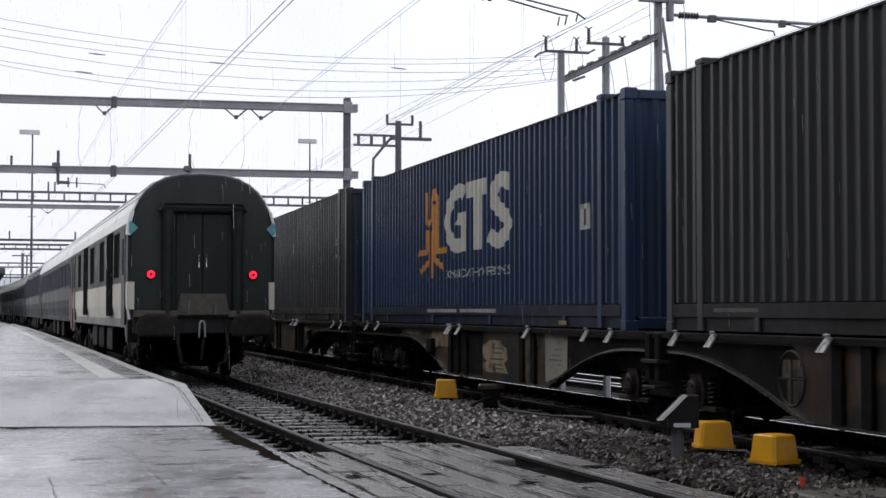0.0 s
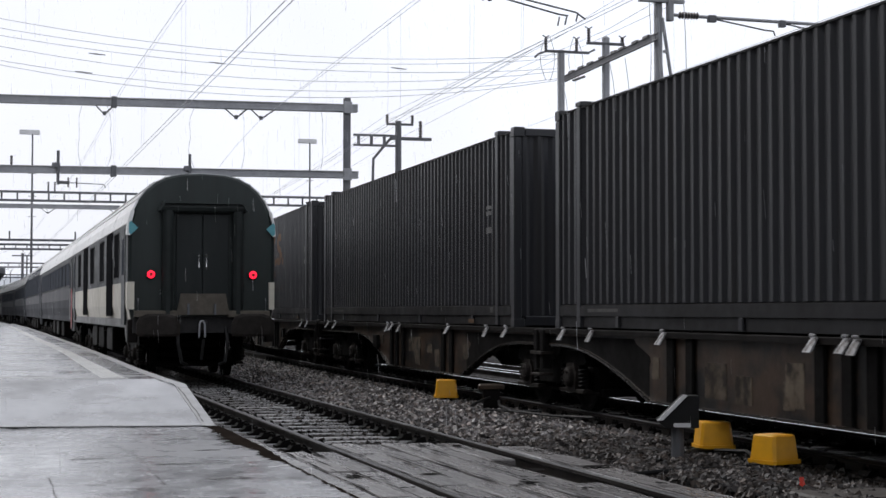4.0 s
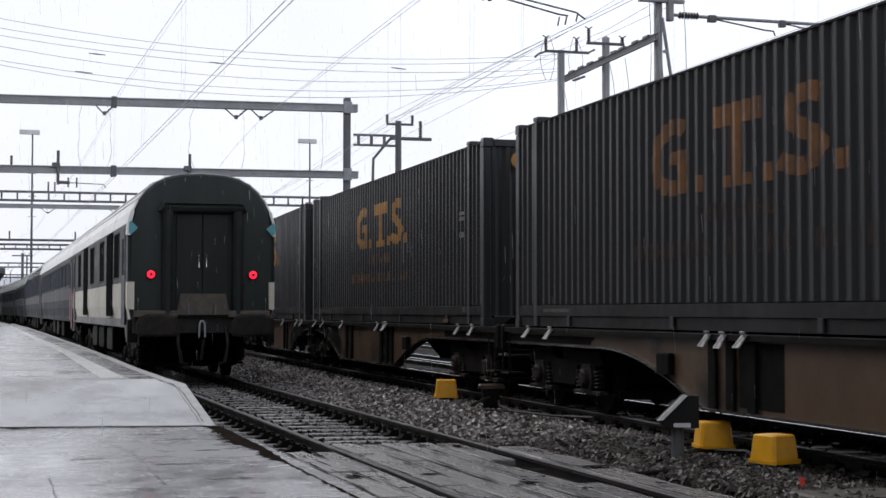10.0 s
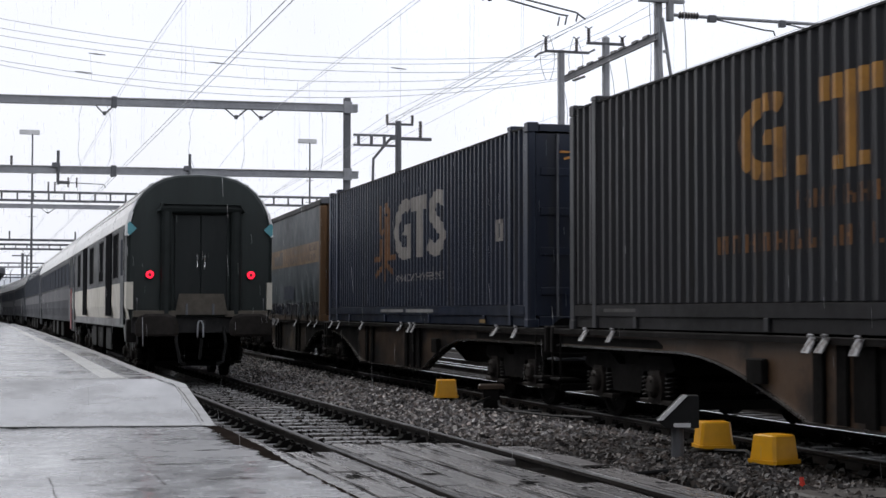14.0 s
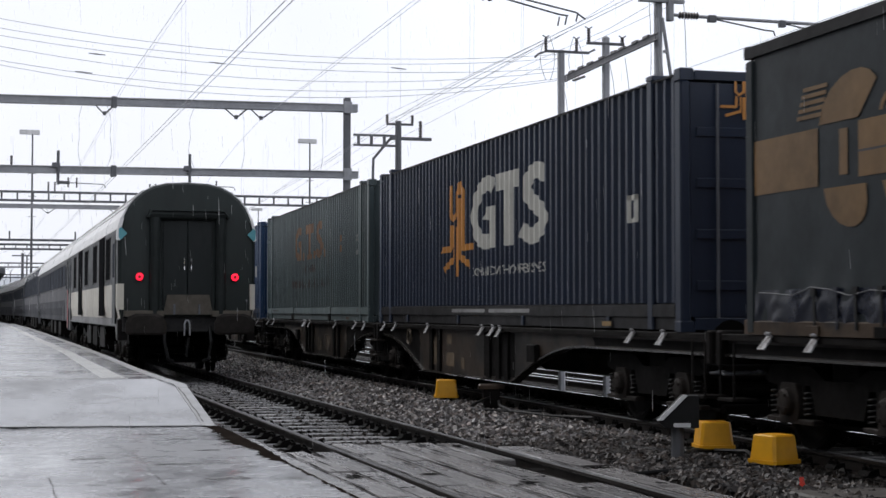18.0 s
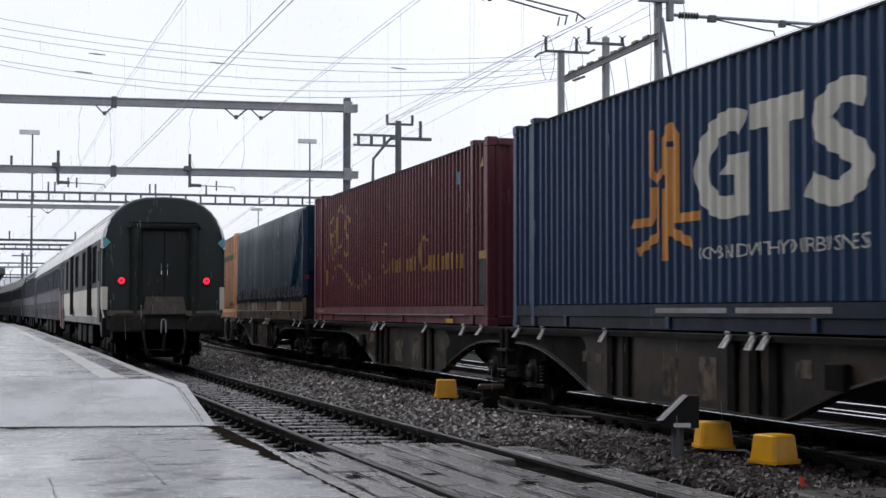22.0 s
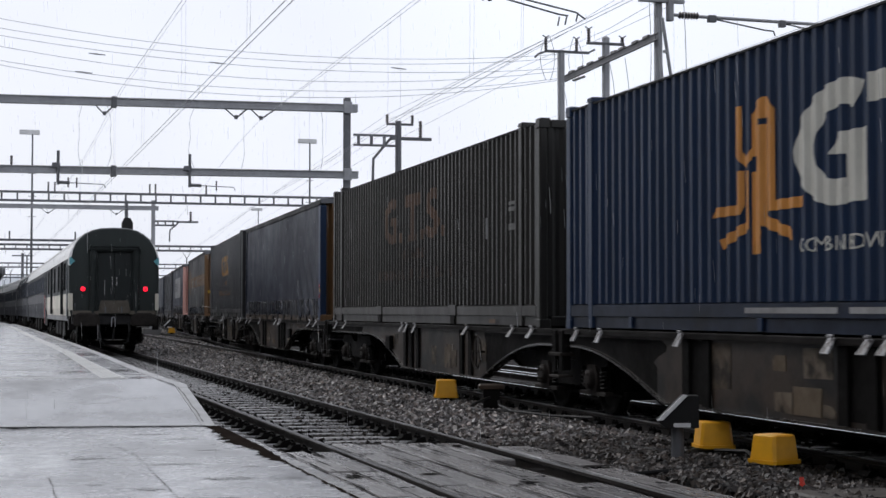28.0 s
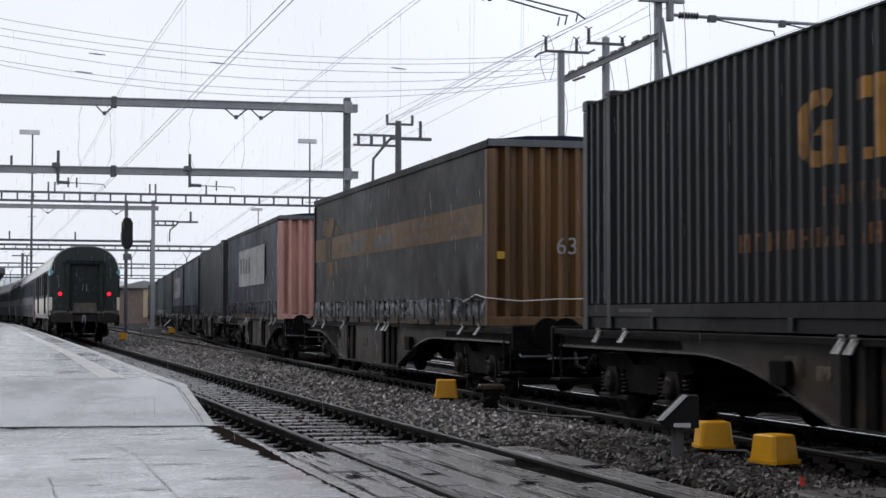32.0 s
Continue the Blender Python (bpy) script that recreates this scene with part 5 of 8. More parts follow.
def bogie_meshes():
    f = Mesh()
    for sx in (-1, 1):
        x0, x1 = (0.90, 1.02) if sx > 0 else (-1.02, -0.90)
        f.prism([(-1.42, 0.66), (-1.3, 0.80), (-0.5, 0.80), (-0.25, 0.68), (0.25, 0.68), (0.5, 0.80), (1.3, 0.80), (1.42, 0.66), (1.30, 0.62), (0.52, 0.62), (0.42, 0.36), (-0.42, 0.36), (-0.52, 0.62), (-1.30, 0.62)], "x", x0, x1)
        for d in (-0.9, 0.9):
            # horn guides each side of the axle box, and the brake rod below
            for e in (-0.24, 0.24):
                f.cbox(x0, x1, d + e - 0.035, d + e + 0.035, 0.36, 0.64, 0.008)
        f.tube([(sx * 0.86, -1.5, 0.26), (sx * 0.86, 1.5, 0.26)], 0.022, 6)
    f.cbox(-0.95, 0.95, -0.25, 0.25, 0.5, 0.85, 0.02)
    f.cbox(-0.95, 0.95, -1.42, -1.30, 0.6, 0.74, 0.01).cbox(-0.95, 0.95, 1.30, 1.42, 0.6, 0.74, 0.01)
    for d in (-0.32, 0.32, -1.46, 1.46):
        f.cbox(-0.82, 0.82, d - 0.05, d + 0.05, 0.22, 0.32, 0.01)
    frame_me = f.data("bogie_frame")
    a = Mesh().prism([(-0.17, -0.17), (0.17, -0.17), (0.205, -0.06), (0.205, 0.06), (0.13, 0.18), (-0.13, 0.18), (-0.205, 0.06), (-0.205, -0.06)], "x", -0.06, 0.08)
    a.cbox(-0.05, 0.07, -0.46, 0.46, -0.20, -0.15, 0.01)
    a.lathe((-0.06, 0, 0), "x", [(-0.07, 0.05), (-0.065, 0.10), (-0.05, 0.125), (0, 0.135)], 14)
    for q in range(4):
        t = math.pi / 4 + q * math.pi / 2
        a.lathe((-0.125, 0.085 * math.cos(t), 0.085 * math.sin(t)), "x", [(-0.02, 0.016), (0.0, 0.018)], 6)
    s = Mesh().tube([(0.06 * math.cos(k * 0.8), 0.06 * math.sin(k * 0.8), -0.15 + k * 0.0062) for k in range(40)], 0.014, 5)
    b = Mesh().cbox(-0.05, 0.05, -0.07, 0.07, -0.22, 0.22, 0.02)
    out = []
    for me, mm in ((frame_me, M_BOGIE), (a.data("axle_box"), M_AXLE), (s.data("spring"), M_SPRING), (b.data("brake_block"), M_WAGON)):
        me.materials.append(mm)
        out.append(me)
    return out


BOGIE_FRAME, AXLE_BOX, SPRING, BRAKE = bogie_meshes()


def add_bogie(wagon, y):
    b = new("bogie", BOGIE_FRAME)
    b.parent, b.location = wagon, (0, y, 0)
    for d in (-0.9, 0.9):
        w = new("wheelset", WHEELSET)
        w.parent, w.location = wagon, (0, y + d, WHEEL_R)
        WHEELSETS.append((w, wagon, y + d))
        for sx in (-1, 1):
            a = new("axle_box", AXLE_BOX)
            a.parent, a.location = b, (sx * 0.99, d, WHEEL_R)
            if sx > 0:
                a.rotation_euler = (0, 0, math.pi)
            for e in (-0.33, 0.33):
                s = new("spring", SPRING)
                s.parent, s.location = b, (sx * 0.985, d + e, WHEEL_R + 0.02)
            k = new("brake_block", BRAKE)
            k.parent, k.location = b, (sx * 0.75, d + (0.56 if d < 0 else -0.56), WHEEL_R + 0.02)


FLAP = Mesh()
FLAP.loft([[(0, -0.055, 0), (0, 0.055, 0), (-0.014, 0.055, 0.006), (-0.014, -0.055, 0.006)], [(-0.085, -0.07, -0.135), (-0.085, 0.07, -0.135), (-0.099, 0.07, -0.129), (-0.099, -0.07, -0.129)]])
FLAP.tube([(-0.03, -0.05, 0.02), (-0.05, 0.0, 0.028), (-0.03, 0.05, 0.02)], 0.014, 5)
FLAP = FLAP.data("clamp_flap")
FLAP.materials.append(M_CLAMP)


def wagon_unit(L, front_gap, rear_gap, bogie_front, joint_front, joint_rear, seed, wheel_at=None, patch=M_CREAM, fields=(), web=M_BROWN):
    """Half of an articulated container wagon; local y = 0 at the load's leading end."""
    rng = random.Random(seed)
    ob = thing("container_wagon", "grimy brown articulated container wagon with fish-belly sides", "wagon", "wagons of the freight train")
    y0, y1 = -front_gap / 2 + 0.06, L + rear_gap / 2 - 0.06
    arch = [(q / 9, math.cos(math.pi / 2 * q / 9)) for q in range(10)]
    belly = [(y0, 1.02), (y0, 0.88)] + [(3.2 + 2.9 * s, 0.31 + 0.57 * c) for s, c in arch] + [(14.0 - 2.9 * s, 0.31 + 0.57 * c) for s, c in reversed(arch)] + [(y1, 0.88), (y1, 1.02)]
    ribs = [6.3, 6.72, 7.2, 10.0, 10.5]
    patches = [(7.45, 8.5), (8.5, 9.8), (10.75, 11.6), (5.0, 6.1)]
    flaps = [0.5, 1.4, 6.4, 6.65, 7.2, 10.5, 12.8, 13.7]
    if not bogie_front:
        belly = [(L - a, z) for a, z in belly]
        belly[0], belly[1], belly[-1], belly[-2] = (y1, 1.02), (y1, 0.88), (y0, 1.02), (y0, 0.88)
        ribs = [L - a for a in ribs]
        patches = [(L - b, L - a) for a, b in patches]
        flaps = [L - a for a in flaps]
    low = lambda y: float(np.interp(y, [a for a, _ in sorted(belly[1:-1])], [z for _, z in sorted(belly[1:-1])]))
    for sx in (-1, 1):
        a, b = sorted((sx * 1.12, sx * 1.16))
        part("side_girder", Mesh().prism(belly, "x", a, b), web, ob)
        a, b = sorted((sx * 1.06, sx * 1.235))
        part("top_flange", Mesh().cbox(a, b, y0, y1, 1.02, 1.086, 0.008), M_WAGON, ob)
        fl = Mesh()
        a, b = sorted((sx * 1.05, sx * 1.2))
        pts = [p for p in belly[1:-1]]
        fl.loft([[(a, y, z - 0.025), (b, y, z - 0.025), (b, y, z), (a, y, z)] for y, z in pts])
        part("lower_flange", fl, M_EDGE, ob)
        for r in ribs:
            a, b = sorted((sx * 1.163, sx * 1.2))
            part("rib", Mesh().cbox(a, b, r - 0.09, r + 0.09, low(r) + 0.01, 1.015, 0.008), M_BOGIE, ob)
    for p, q in patches if not fields else ():
        z0 = max(low(p), low(q)) + 0.05
        for k in range(rng.randint(1, 3)):
            u, d = p + (q - p) * rng.uniform(0.05, 0.6), (q - p) * rng.uniform(0.2, 0.4)
            za = z0 + (0.9 - z0) * rng.choice((0.05, 0.1, 0.45))
            x = -1.1605 - 0.0035 * (k + 1)
            part("lettering_field", Mesh().box(x, -1.16, u, u + d, za, za + (0.95 - za) * rng.uniform(0.4, 0.85)), patch, ob)
    # painted fields, and black plates that imitate shaded recesses
    for k, (material, label, outline) in enumerate(fields):
        part("lettering_field", Mesh().prism([(y, max(z, low(y) + 0.03)) for y, z in outline], "x", -1.1645 - 0.0015 * (k % 2), -1.16), material, ob, label)
    for e0, e1, sgn in ((y0 + 0.02, 2.7, 1), (y1 - 0.02, L - 2.7, -1)):
        rag = [(e1 + 0.5 * noise.noise((seed * 1.7, z * 5.0, e1)), z) for z in (0.99, 0.93, 0.87, 0.80, 0.74, 0.68)]
        rag = [(y, z) for y, z in rag if z > low(y) + 0.03]
        foot = [(y, low(y) + 0.012) for y in [rag[-1][0] + (e0 - rag[-1][0]) * k / 8 for k in range(9)]]
        part("sooty_web_end", Mesh().prism([(e0, 0.99)] + rag + foot, "x", -1.1628, -1.16), M_BOGIE, ob, "ragged near-black end of the web")
    part("centre_sill", Mesh().cbox(-0.3, 0.3, y0, y1, 0.72, 1.0, 0.02), M_BOGIE, ob)
    for y in (y0 + 0.3, L * 0.3, L * 0.5, L * 0.7, y1 - 0.3):
        part("cross_beam", Mesh().cbox(-1.12, 1.12, y - 0.12, y + 0.12, max(0.74, low(y) + 0.05), 1.0, 0.02), M_BOGIE, ob)
    for f in flaps:
        e = new("clamp_flap", FLAP)
        e.parent, e.location, e.rotation_euler = ob, (-1.235, f + rng.uniform(-0.1, 0.1), 1.075), (0, radians(rng.uniform(-6, 6)), 0)
    # box and brake wheel
    bx = 4.9 if bogie_front else L - 5.3
    part("equipment_box", Mesh().cbox(-1.24, -1.165, bx, bx + 0.35, 0.62, 0.86, 0.015), M_BOGIE, ob)
    if wheel_at is not None:
        w = Mesh()
        ring = [(-1.30, wheel_at + 0.25 * math.cos(k * math.pi / 12), 0.70 + 0.25 * math.sin(k * math.pi / 12)) for k in range(25)]
        w.tube(ring, 0.014, 6, False)
        hw = part("brake_wheel", w, M_AXLE, ob, "round steel hand-brake wheel")
        part("spoke", Mesh().tube([(-1.30, wheel_at - 0.25, 0.70), (-1.30, wheel_at + 0.25, 0.70)], 0.011, 5).tube([(-1.30, wheel_at, 0.45), (-1.30, wheel_at, 0.95)], 0.011, 5).tube([(-1.30, wheel_at, 0.7), (-1.15, wheel_at, 0.7)], 0.02, 6), M_AXLE, hw)
    if joint_front == "J":
        add_bogie(ob, -front_gap / 2)
    elif bogie_front:
        add_bogie(ob, 1.35)
    if not bogie_front and joint_rear != "J":
        add_bogie(ob, L - 1.35)
    if joint_rear == "J":
        for yy in (y1 - 0.34, y1 - 0.08):
            part("joint_cowl", Mesh().cbox(-1.26, -1.14, yy, yy + 0.16, 0.55, 1.08, 0.02), M_BOGIE, ob)
        part("joint_step", Mesh().cbox(-1.3, -1.1, y1 - 0.36, y1 + 0.1, 0.74, 0.78, 0.006), M_AXLE, ob)
        part("joint_step", Mesh().cbox(-1.3, -1.1, y1 - 0.3, y1 + 0.06, 0.46, 0.49, 0.006), M_AXLE, ob)
    for end, jt, y, sg in ((0, joint_front, y0, -1), (1, joint_rear, y1, 1)):
        if jt == "C":
            part("end_beam", Mesh().cbox(-1.25, 1.25, min(y, y - sg * 0.12), max(y, y - sg * 0.12), 0.78, 1.12, 0.02), M_WAGON, ob)
            for sx in (-1, 1):
                bf = Mesh().lathe((sx * 0.875, y, 1.0), "y", [(0, 0.11), (sg * 0.2, 0.10), (sg * 0.22, 0.09), (sg * 0.40, 0.09), (sg * 0.405, 0.225), (sg * 0.43, 0.22)], 14)
                part("buffer", bf, M_BOGIE, ob)
            part("coupling_hook", Mesh().cbox(-0.06, 0.06, min(y, y + sg * 0.35), max(y, y + sg * 0.35), 0.82, 0.95, 0.02), M_BOGIE, ob)
            part("brake_hose", Mesh().tube([(-0.35, y, 0.85), (-0.38, y + sg * 0.2, 0.55), (-0.3, y + sg * 0.38, 0.5), (-0.2, y + sg * 0.45, 0.7)], 0.03, 6), K_RUBBER, ob)
            part("step", Mesh().cbox(-1.28, -1.0, min(y - sg * 0.1, y - sg * 0.45), max(y - sg * 0.1, y - sg * 0.45), 0.42, 0.45, 0.005).tube([(-1.25, y - sg * 0.12, 0.42), (-1.25, y - sg * 0.12, 1.0)], 0.014, 5).tube([(-1.25, y - sg * 0.43, 0.42), (-1.25, y - sg * 0.43, 1.0)], 0.014, 5), M_WAGON, ob)
            part("shunter_rail", Mesh().tube([(-1.15, y, 0.7), (-1.2, y + sg * 0.22, 0.68), (-0.75, y + sg * 0.25, 0.68), (-0.72, y, 0.7)], 0.016, 5), M_STEELD, ob)
    return ob


TRAVEL = [0.62, 7.17, 13.95, 20.834, 27.923, 35.12, 42.414, 49.818, 57.344, 65.005, 72.812, 80.78, 88.921, 97.246, 105.756, 114.45, 123.325, 132.383, 141.626, 151.058, 160.684, 170.507, 180.517, 190.708, 201.069, 211.596, 222.298, 233.193, 244.295, 255.616, 267.159, 278.925, 290.913]
LB = 14.07
LOADS = [
    (2.65, LB, lambda L: dark_box(L, C_DARK, "charcoal corrugated container with worn flanks", None)),
    (17.88, LB, lambda L: blue_box(L, C_NAVY, "navy blue corrugated container with white and orange emblem")),
    (33.56, LB, lambda L: dark_box(L, C_DARK, "plain charcoal brown corrugated container", None, end_mat=C_BLACKBLUE)),
    (49.35, LB, lambda L: dark_box(L, C_DARK, "plain charcoal corrugated container streaked with dirt", None)),
    (65.04, LB, lambda L: dark_box(L, C_DARK, "charcoal corrugated container with faded orange shapes")),
    (80.12, LB, lambda L: dark_box(L, C_DARK, "charcoal corrugated container with faded orange shapes and barred doors", ends="doors", badge=True)),
    (95.71, LB, lambda L: dark_box(L, C_DARK, "dark corrugated container with clear ochre shapes", P_BRIGHT, ring=True)),
    (110.85, LB, lambda L: dark_box(L, C_DARK, "charcoal corrugated container with worn orange shapes", P_BRIGHT)),
    (126.58, LB, lambda L: end_sign(blue_box(L, C_DUSTY, "dusty navy corrugated container with dulled emblem", ends="doors", white=P_DUSTY, mark=P_FADED), False, True)),
    (141.69, 14.09, lambda L: curtain_body(L, C_CURTAIN2, "dark curtain-sided swap body with an ochre band", C_TAN, band=P_BANDJ)),
    (157.33, LB, lambda L: end_sign(blue_box(L, C_BLACKBLUE, "blackish blue corrugated container with white and orange emblem", ends="doors"), False, True)),
    (172.35, LB, lambda L: dark_box(L, C_GREEN, "grey-green corrugated container with faint orange shapes", P_FADED)),
    (187.94, LB, lambda L: end_sign(blue_box(L, C_BLUE, "clean blue corrugated container with lettered doors", ends="doors"))),
    (203.22, LB, lambda L: red_box(L)),
    (218.78, 14.38, lambda L: tarp_body(L)),
    (233.80, 14.16, lambda L: orange_box(L)),
    (249.52, LB, lambda L: blue_box(L, C_NAVY2, "navy corrugated container with rain-streaked white emblem")),
    (264.62, LB, lambda L: dark_box(L, C_OLIVE, "dark olive-brown corrugated container with faint orange shapes", P_RUSTY)),
    (280.23, 14.18, lambda L: curtain_body(L, C_CURTAIN, "grey curtain-sided swap body with a blue corner post", C_TAN, corner=C_NAVY2)),
    (295.52, LB, lambda L: dark_box(L, C_DULL, "charcoal corrugated container with ochre shapes and numbers", P_BRIGHT, narrow=True)),
    (313.61, 14.15, lambda L: curtain_body(L, C_CURTAIN3, "grey curtain-sided swap body with ochre band and tan ribbed end", C_TAN, band=P_BAND, number="63")),
    (333.41, 14.21, lambda L: curtain_body(L, C_CURTAIN, "grey curtain-sided swap body with pale sign and faded red end", C_PINK, sign=True)),
    (349.47, 14.09, lambda L: dark_box(L, C_DARK, "charcoal container far down the train", None)),
    (365.1, LB, lambda L: curtain_body(L, C_CURTAIN, "grey curtain-sided body far down the train", C_CURTAIN, wires=False)),
    (380.3, LB, lambda L: curtain_body(L, C_CURTAIN, "pale grey curtain-sided body far down the train", C_CURTAIN, sign=True, wires=False)),
    (395.9, LB, lambda L: dark_box(L, C_DARK, "charcoal container near the rear of the train", None)),
    (411.1, LB, lambda L: dark_box(L, C_GREEN, "grey-green container near the rear of the train", None)),
    (426.7, LB, lambda L: dark_box(L, C_DARK, "dark container near the rear of the train", None)),
    (441.9, LB, lambda L: dark_box(L, C_DARK, "last dark container of the train", None)),
]
FREIGHT = []
# the black M_BOGIE plates in these tables stand in for shaded recesses
SECOND_FIELDS = [
    (M_BOGIE, "black plate painted as a shaded recess", [(6.04, 0.34), (7.65, 0.34), (7.65, 1.0), (6.04, 1.0)]),
    (M_FIELD, "peeling cream field", [(7.97, 0.72), (8.5, 0.74), (8.98, 0.68), (9.02, 1.0), (7.94, 1.0)]),
    (M_FIELD, "peeling cream field", [(9.75, 0.88), (10.3, 0.9), (10.85, 0.93), (10.87, 1.0), (9.7, 1.0)]),
    (M_FIELD, "peeling cream field", [(4.78, 0.41), (5.8, 0.40), (5.98, 0.44), (6.0, 0.52), (5.8, 0.57), (6.0, 0.63), (6.02, 0.8), (5.75, 0.85), (5.6, 0.89), (5.1, 0.87), (5.05, 0.82), (4.8, 0.76), (4.78, 0.62), (4.95, 0.55)]),
    (M_FIELDW, "grey-white lettering field", [(2.25, 0.5), (2.6, 0.44), (3.1, 0.36), (3.12, 1.0), (2.23, 1.0)]),
    (M_CREAM, "worn brown field", [(3.62, 0.4), (4.03, 0.38), (4.03, 0.99), (3.62, 0.99)]),
]
TAN_FIELDS = [
    (M_BOGIE, "black plate painted as a shaded recess", [(6.0, 0.34), (7.5, 0.34), (7.5, 1.0), (6.0, 1.0)]),
    (M_TANFIELD, "worn tan field", [(10.0, 0.42), (10.55, 0.42), (10.6, 0.5), (10.6, 0.76), (10.4, 0.82), (10.35, 0.88), (10.05, 0.88), (10.0, 0.8)]),
    (M_TANFIELD, "worn tan field", [(9.15, 0.42), (9.55, 0.42), (9.6, 0.46), (9.6, 0.6), (9.55, 0.64), (9.2, 0.64), (9.15, 0.6)]),
    (M_TANFIELD, "worn tan field", [(9.32, 0.78), (9.55, 0.78), (9.58, 0.84), (9.56, 0.93), (9.4, 0.94), (9.32, 0.9)]),
    (M_TANFIELD, "worn tan field", [(8.55, 0.40), (8.75, 0.40), (8.75, 0.58), (8.55, 0.58)]),
]
PALE_FIELDS = [
    (M_BOGIE, "black plate painted as a shaded recess", [(6.65, 0.36), (7.34, 0.36), (7.34, 1.0), (6.65, 1.0)]),
    (M_BOGIE, "black plate painted as a shaded recess", [(10.08, 0.34), (10.6, 0.34), (10.6, 1.0), (10.08, 1.0)]),
    (M_CREAM, "faded pale field", [(9.47, 0.53), (10.02, 0.50), (10.04, 0.99), (9.47, 0.99)]),
    (M_TANFIELD, "worn tan field", [(8.30, 0.75), (8.55, 0.75), (8.57, 0.84), (8.5, 0.9), (8.3, 0.9)]),
    (M_CREAM, "faded pale field", [(7.42, 0.71), (7.95, 0.70), (7.97, 0.98), (7.42, 0.98)]),
    (M_TANFIELD, "worn tan field", [(7.64, 0.36), (8.14, 0.36), (8.16, 0.62), (7.62, 0.62)]),
    (M_CREAM, "faded pale field", [(8.18, 0.36), (8.52, 0.37), (8.54, 0.55), (8.18, 0.56)]),
    (M_CREAM, "faded pale field", [(7.37, 0.36), (7.6, 0.36), (7.6, 0.48), (7.45, 0.47), (7.37, 0.42)]),
]
SPOT_FIELDS = [
    (M_BOGIE, "black plate painted as a shaded recess", [(6.06, 0.34), (7.5, 0.34), (7.5, 1.0), (6.06, 1.0)]),
    (M_CREAM, "worn tan field", [(9.05, 0.44), (9.8, 0.46), (9.78, 0.8), (9.5, 0.84), (9.05, 0.6)]),
    (M_TANFIELD, "worn tan field", [(8.2, 0.41), (8.6, 0.41), (8.6, 0.54), (8.2, 0.54)]),
    (M_CREAM, "faded pale field", [(4.9, 0.54), (5.36, 0.53), (5.38, 0.97), (4.9, 0.97)]),
    (M_TANFIELD, "worn tan field", [(5.45, 0.56), (5.74, 0.56), (5.76, 0.73), (5.5, 0.75)]),
    (M_CREAM, "faded pale field", [(2.78, 0.92), (3.5, 0.92), (3.52, 1.0), (2.75, 1.0)]),
    (M_CREAM, "faded pale field", [(3.68, 0.92), (4.2, 0.92), (4.2, 0.99), (3.68, 0.99)]),
]
PLAIN_WEB = [(M_BOGIE, "black plate painted as a shaded recess", [(6.25, 0.36), (7.2, 0.36), (7.2, 1.0), (6.25, 1.0)])]
for i, (at, L, make) in enumerate(LOADS):
    box = make(L)
    FREIGHT.append((box, at, at + L, BOX_Z))
    gf = at - (LOADS[i - 1][0] + LOADS[i - 1][1]) if i else 1.05
    gr = LOADS[i + 1][0] - at - L if i + 1 < len(LOADS) else 1.5
    lead = i % 2 == 0
    loose_f, loose_r = gf > 3, gr > 3
    jf = "C" if lead or loose_f else "J"
    jr = "J" if lead and not loose_r else "C"
    wg = wagon_unit(L, min(gf, 2.6), min(gr, 2.6), lead, jf, jr, 50 + i, wheel_at={0: 11.12, 5: 2.96, 6: 11.8, 15: 3.05, 17: 2.84, 19: 2.84}.get(i), fields=SECOND_FIELDS if i == 1 else TAN_FIELDS if i == 10 else PALE_FIELDS if i == 16 else SPOT_FIELDS if i == 18 else PLAIN_WEB if 4 <= i <= 8 else (), web=M_BROWN2 if 5 <= i <= 7 else M_GREYWEB if i >= 9 else M_BROWN)
    if i == 1:
        for k, z in enumerate((0.9, 0.8, 0.72, 0.66, 0.6)):
            part("lettering_bar", Mesh().box(-1.1695, -1.164, 2.45 + 0.02 * (k % 3), 2.62 + 0.11 * (k % 4), z, z + 0.02), M_STEELD, wg)
        for k, z in enumerate((0.76, 0.69, 0.60, 0.52, 0.46)):
            part("lettering_bar", Mesh().box(-1.1695, -1.164, 4.98 + 0.04 * (k % 2), 5.45 + 0.09 * (k % 3), z, z + 0.016), M_BROWN, wg)
    if i == 10:
        part("hanging_loop", Mesh().tube([(-1.2, 11.95 + 0.13 * math.cos(k * math.pi / 10), 0.86 + 0.13 * math.sin(k * math.pi / 10)) for k in range(21)], 0.022, 6, False), M_CREAM, wg, "pale hanging hose loop")
    if loose_r and lead or loose_f and not lead:
        add_bogie(wg, L - 1.35 if lead else 1.35)
    FREIGHT.append((wg, at, at + L, 0.0))

# ---- the passenger train ----
def coach_section(hw=1.385, z0=1.16, zs=2.75, zt=3.93):
    """Half outline from the floor edge over the roof, mirrored."""
    pts = [(-hw + 0.05, z0), (-hw, z0 + 0.25), (-hw, zs)]
    for k in range(1, 9):
        a = math.pi / 2 * k / 8
        pts.append((-hw * math.cos(a) ** 0.72 if k < 8 else 0.0, zs + (zt - zs) * math.sin(a)))
    return pts + [(-x, z) for x, z in reversed(pts[:-1])]


SEC = coach_section()


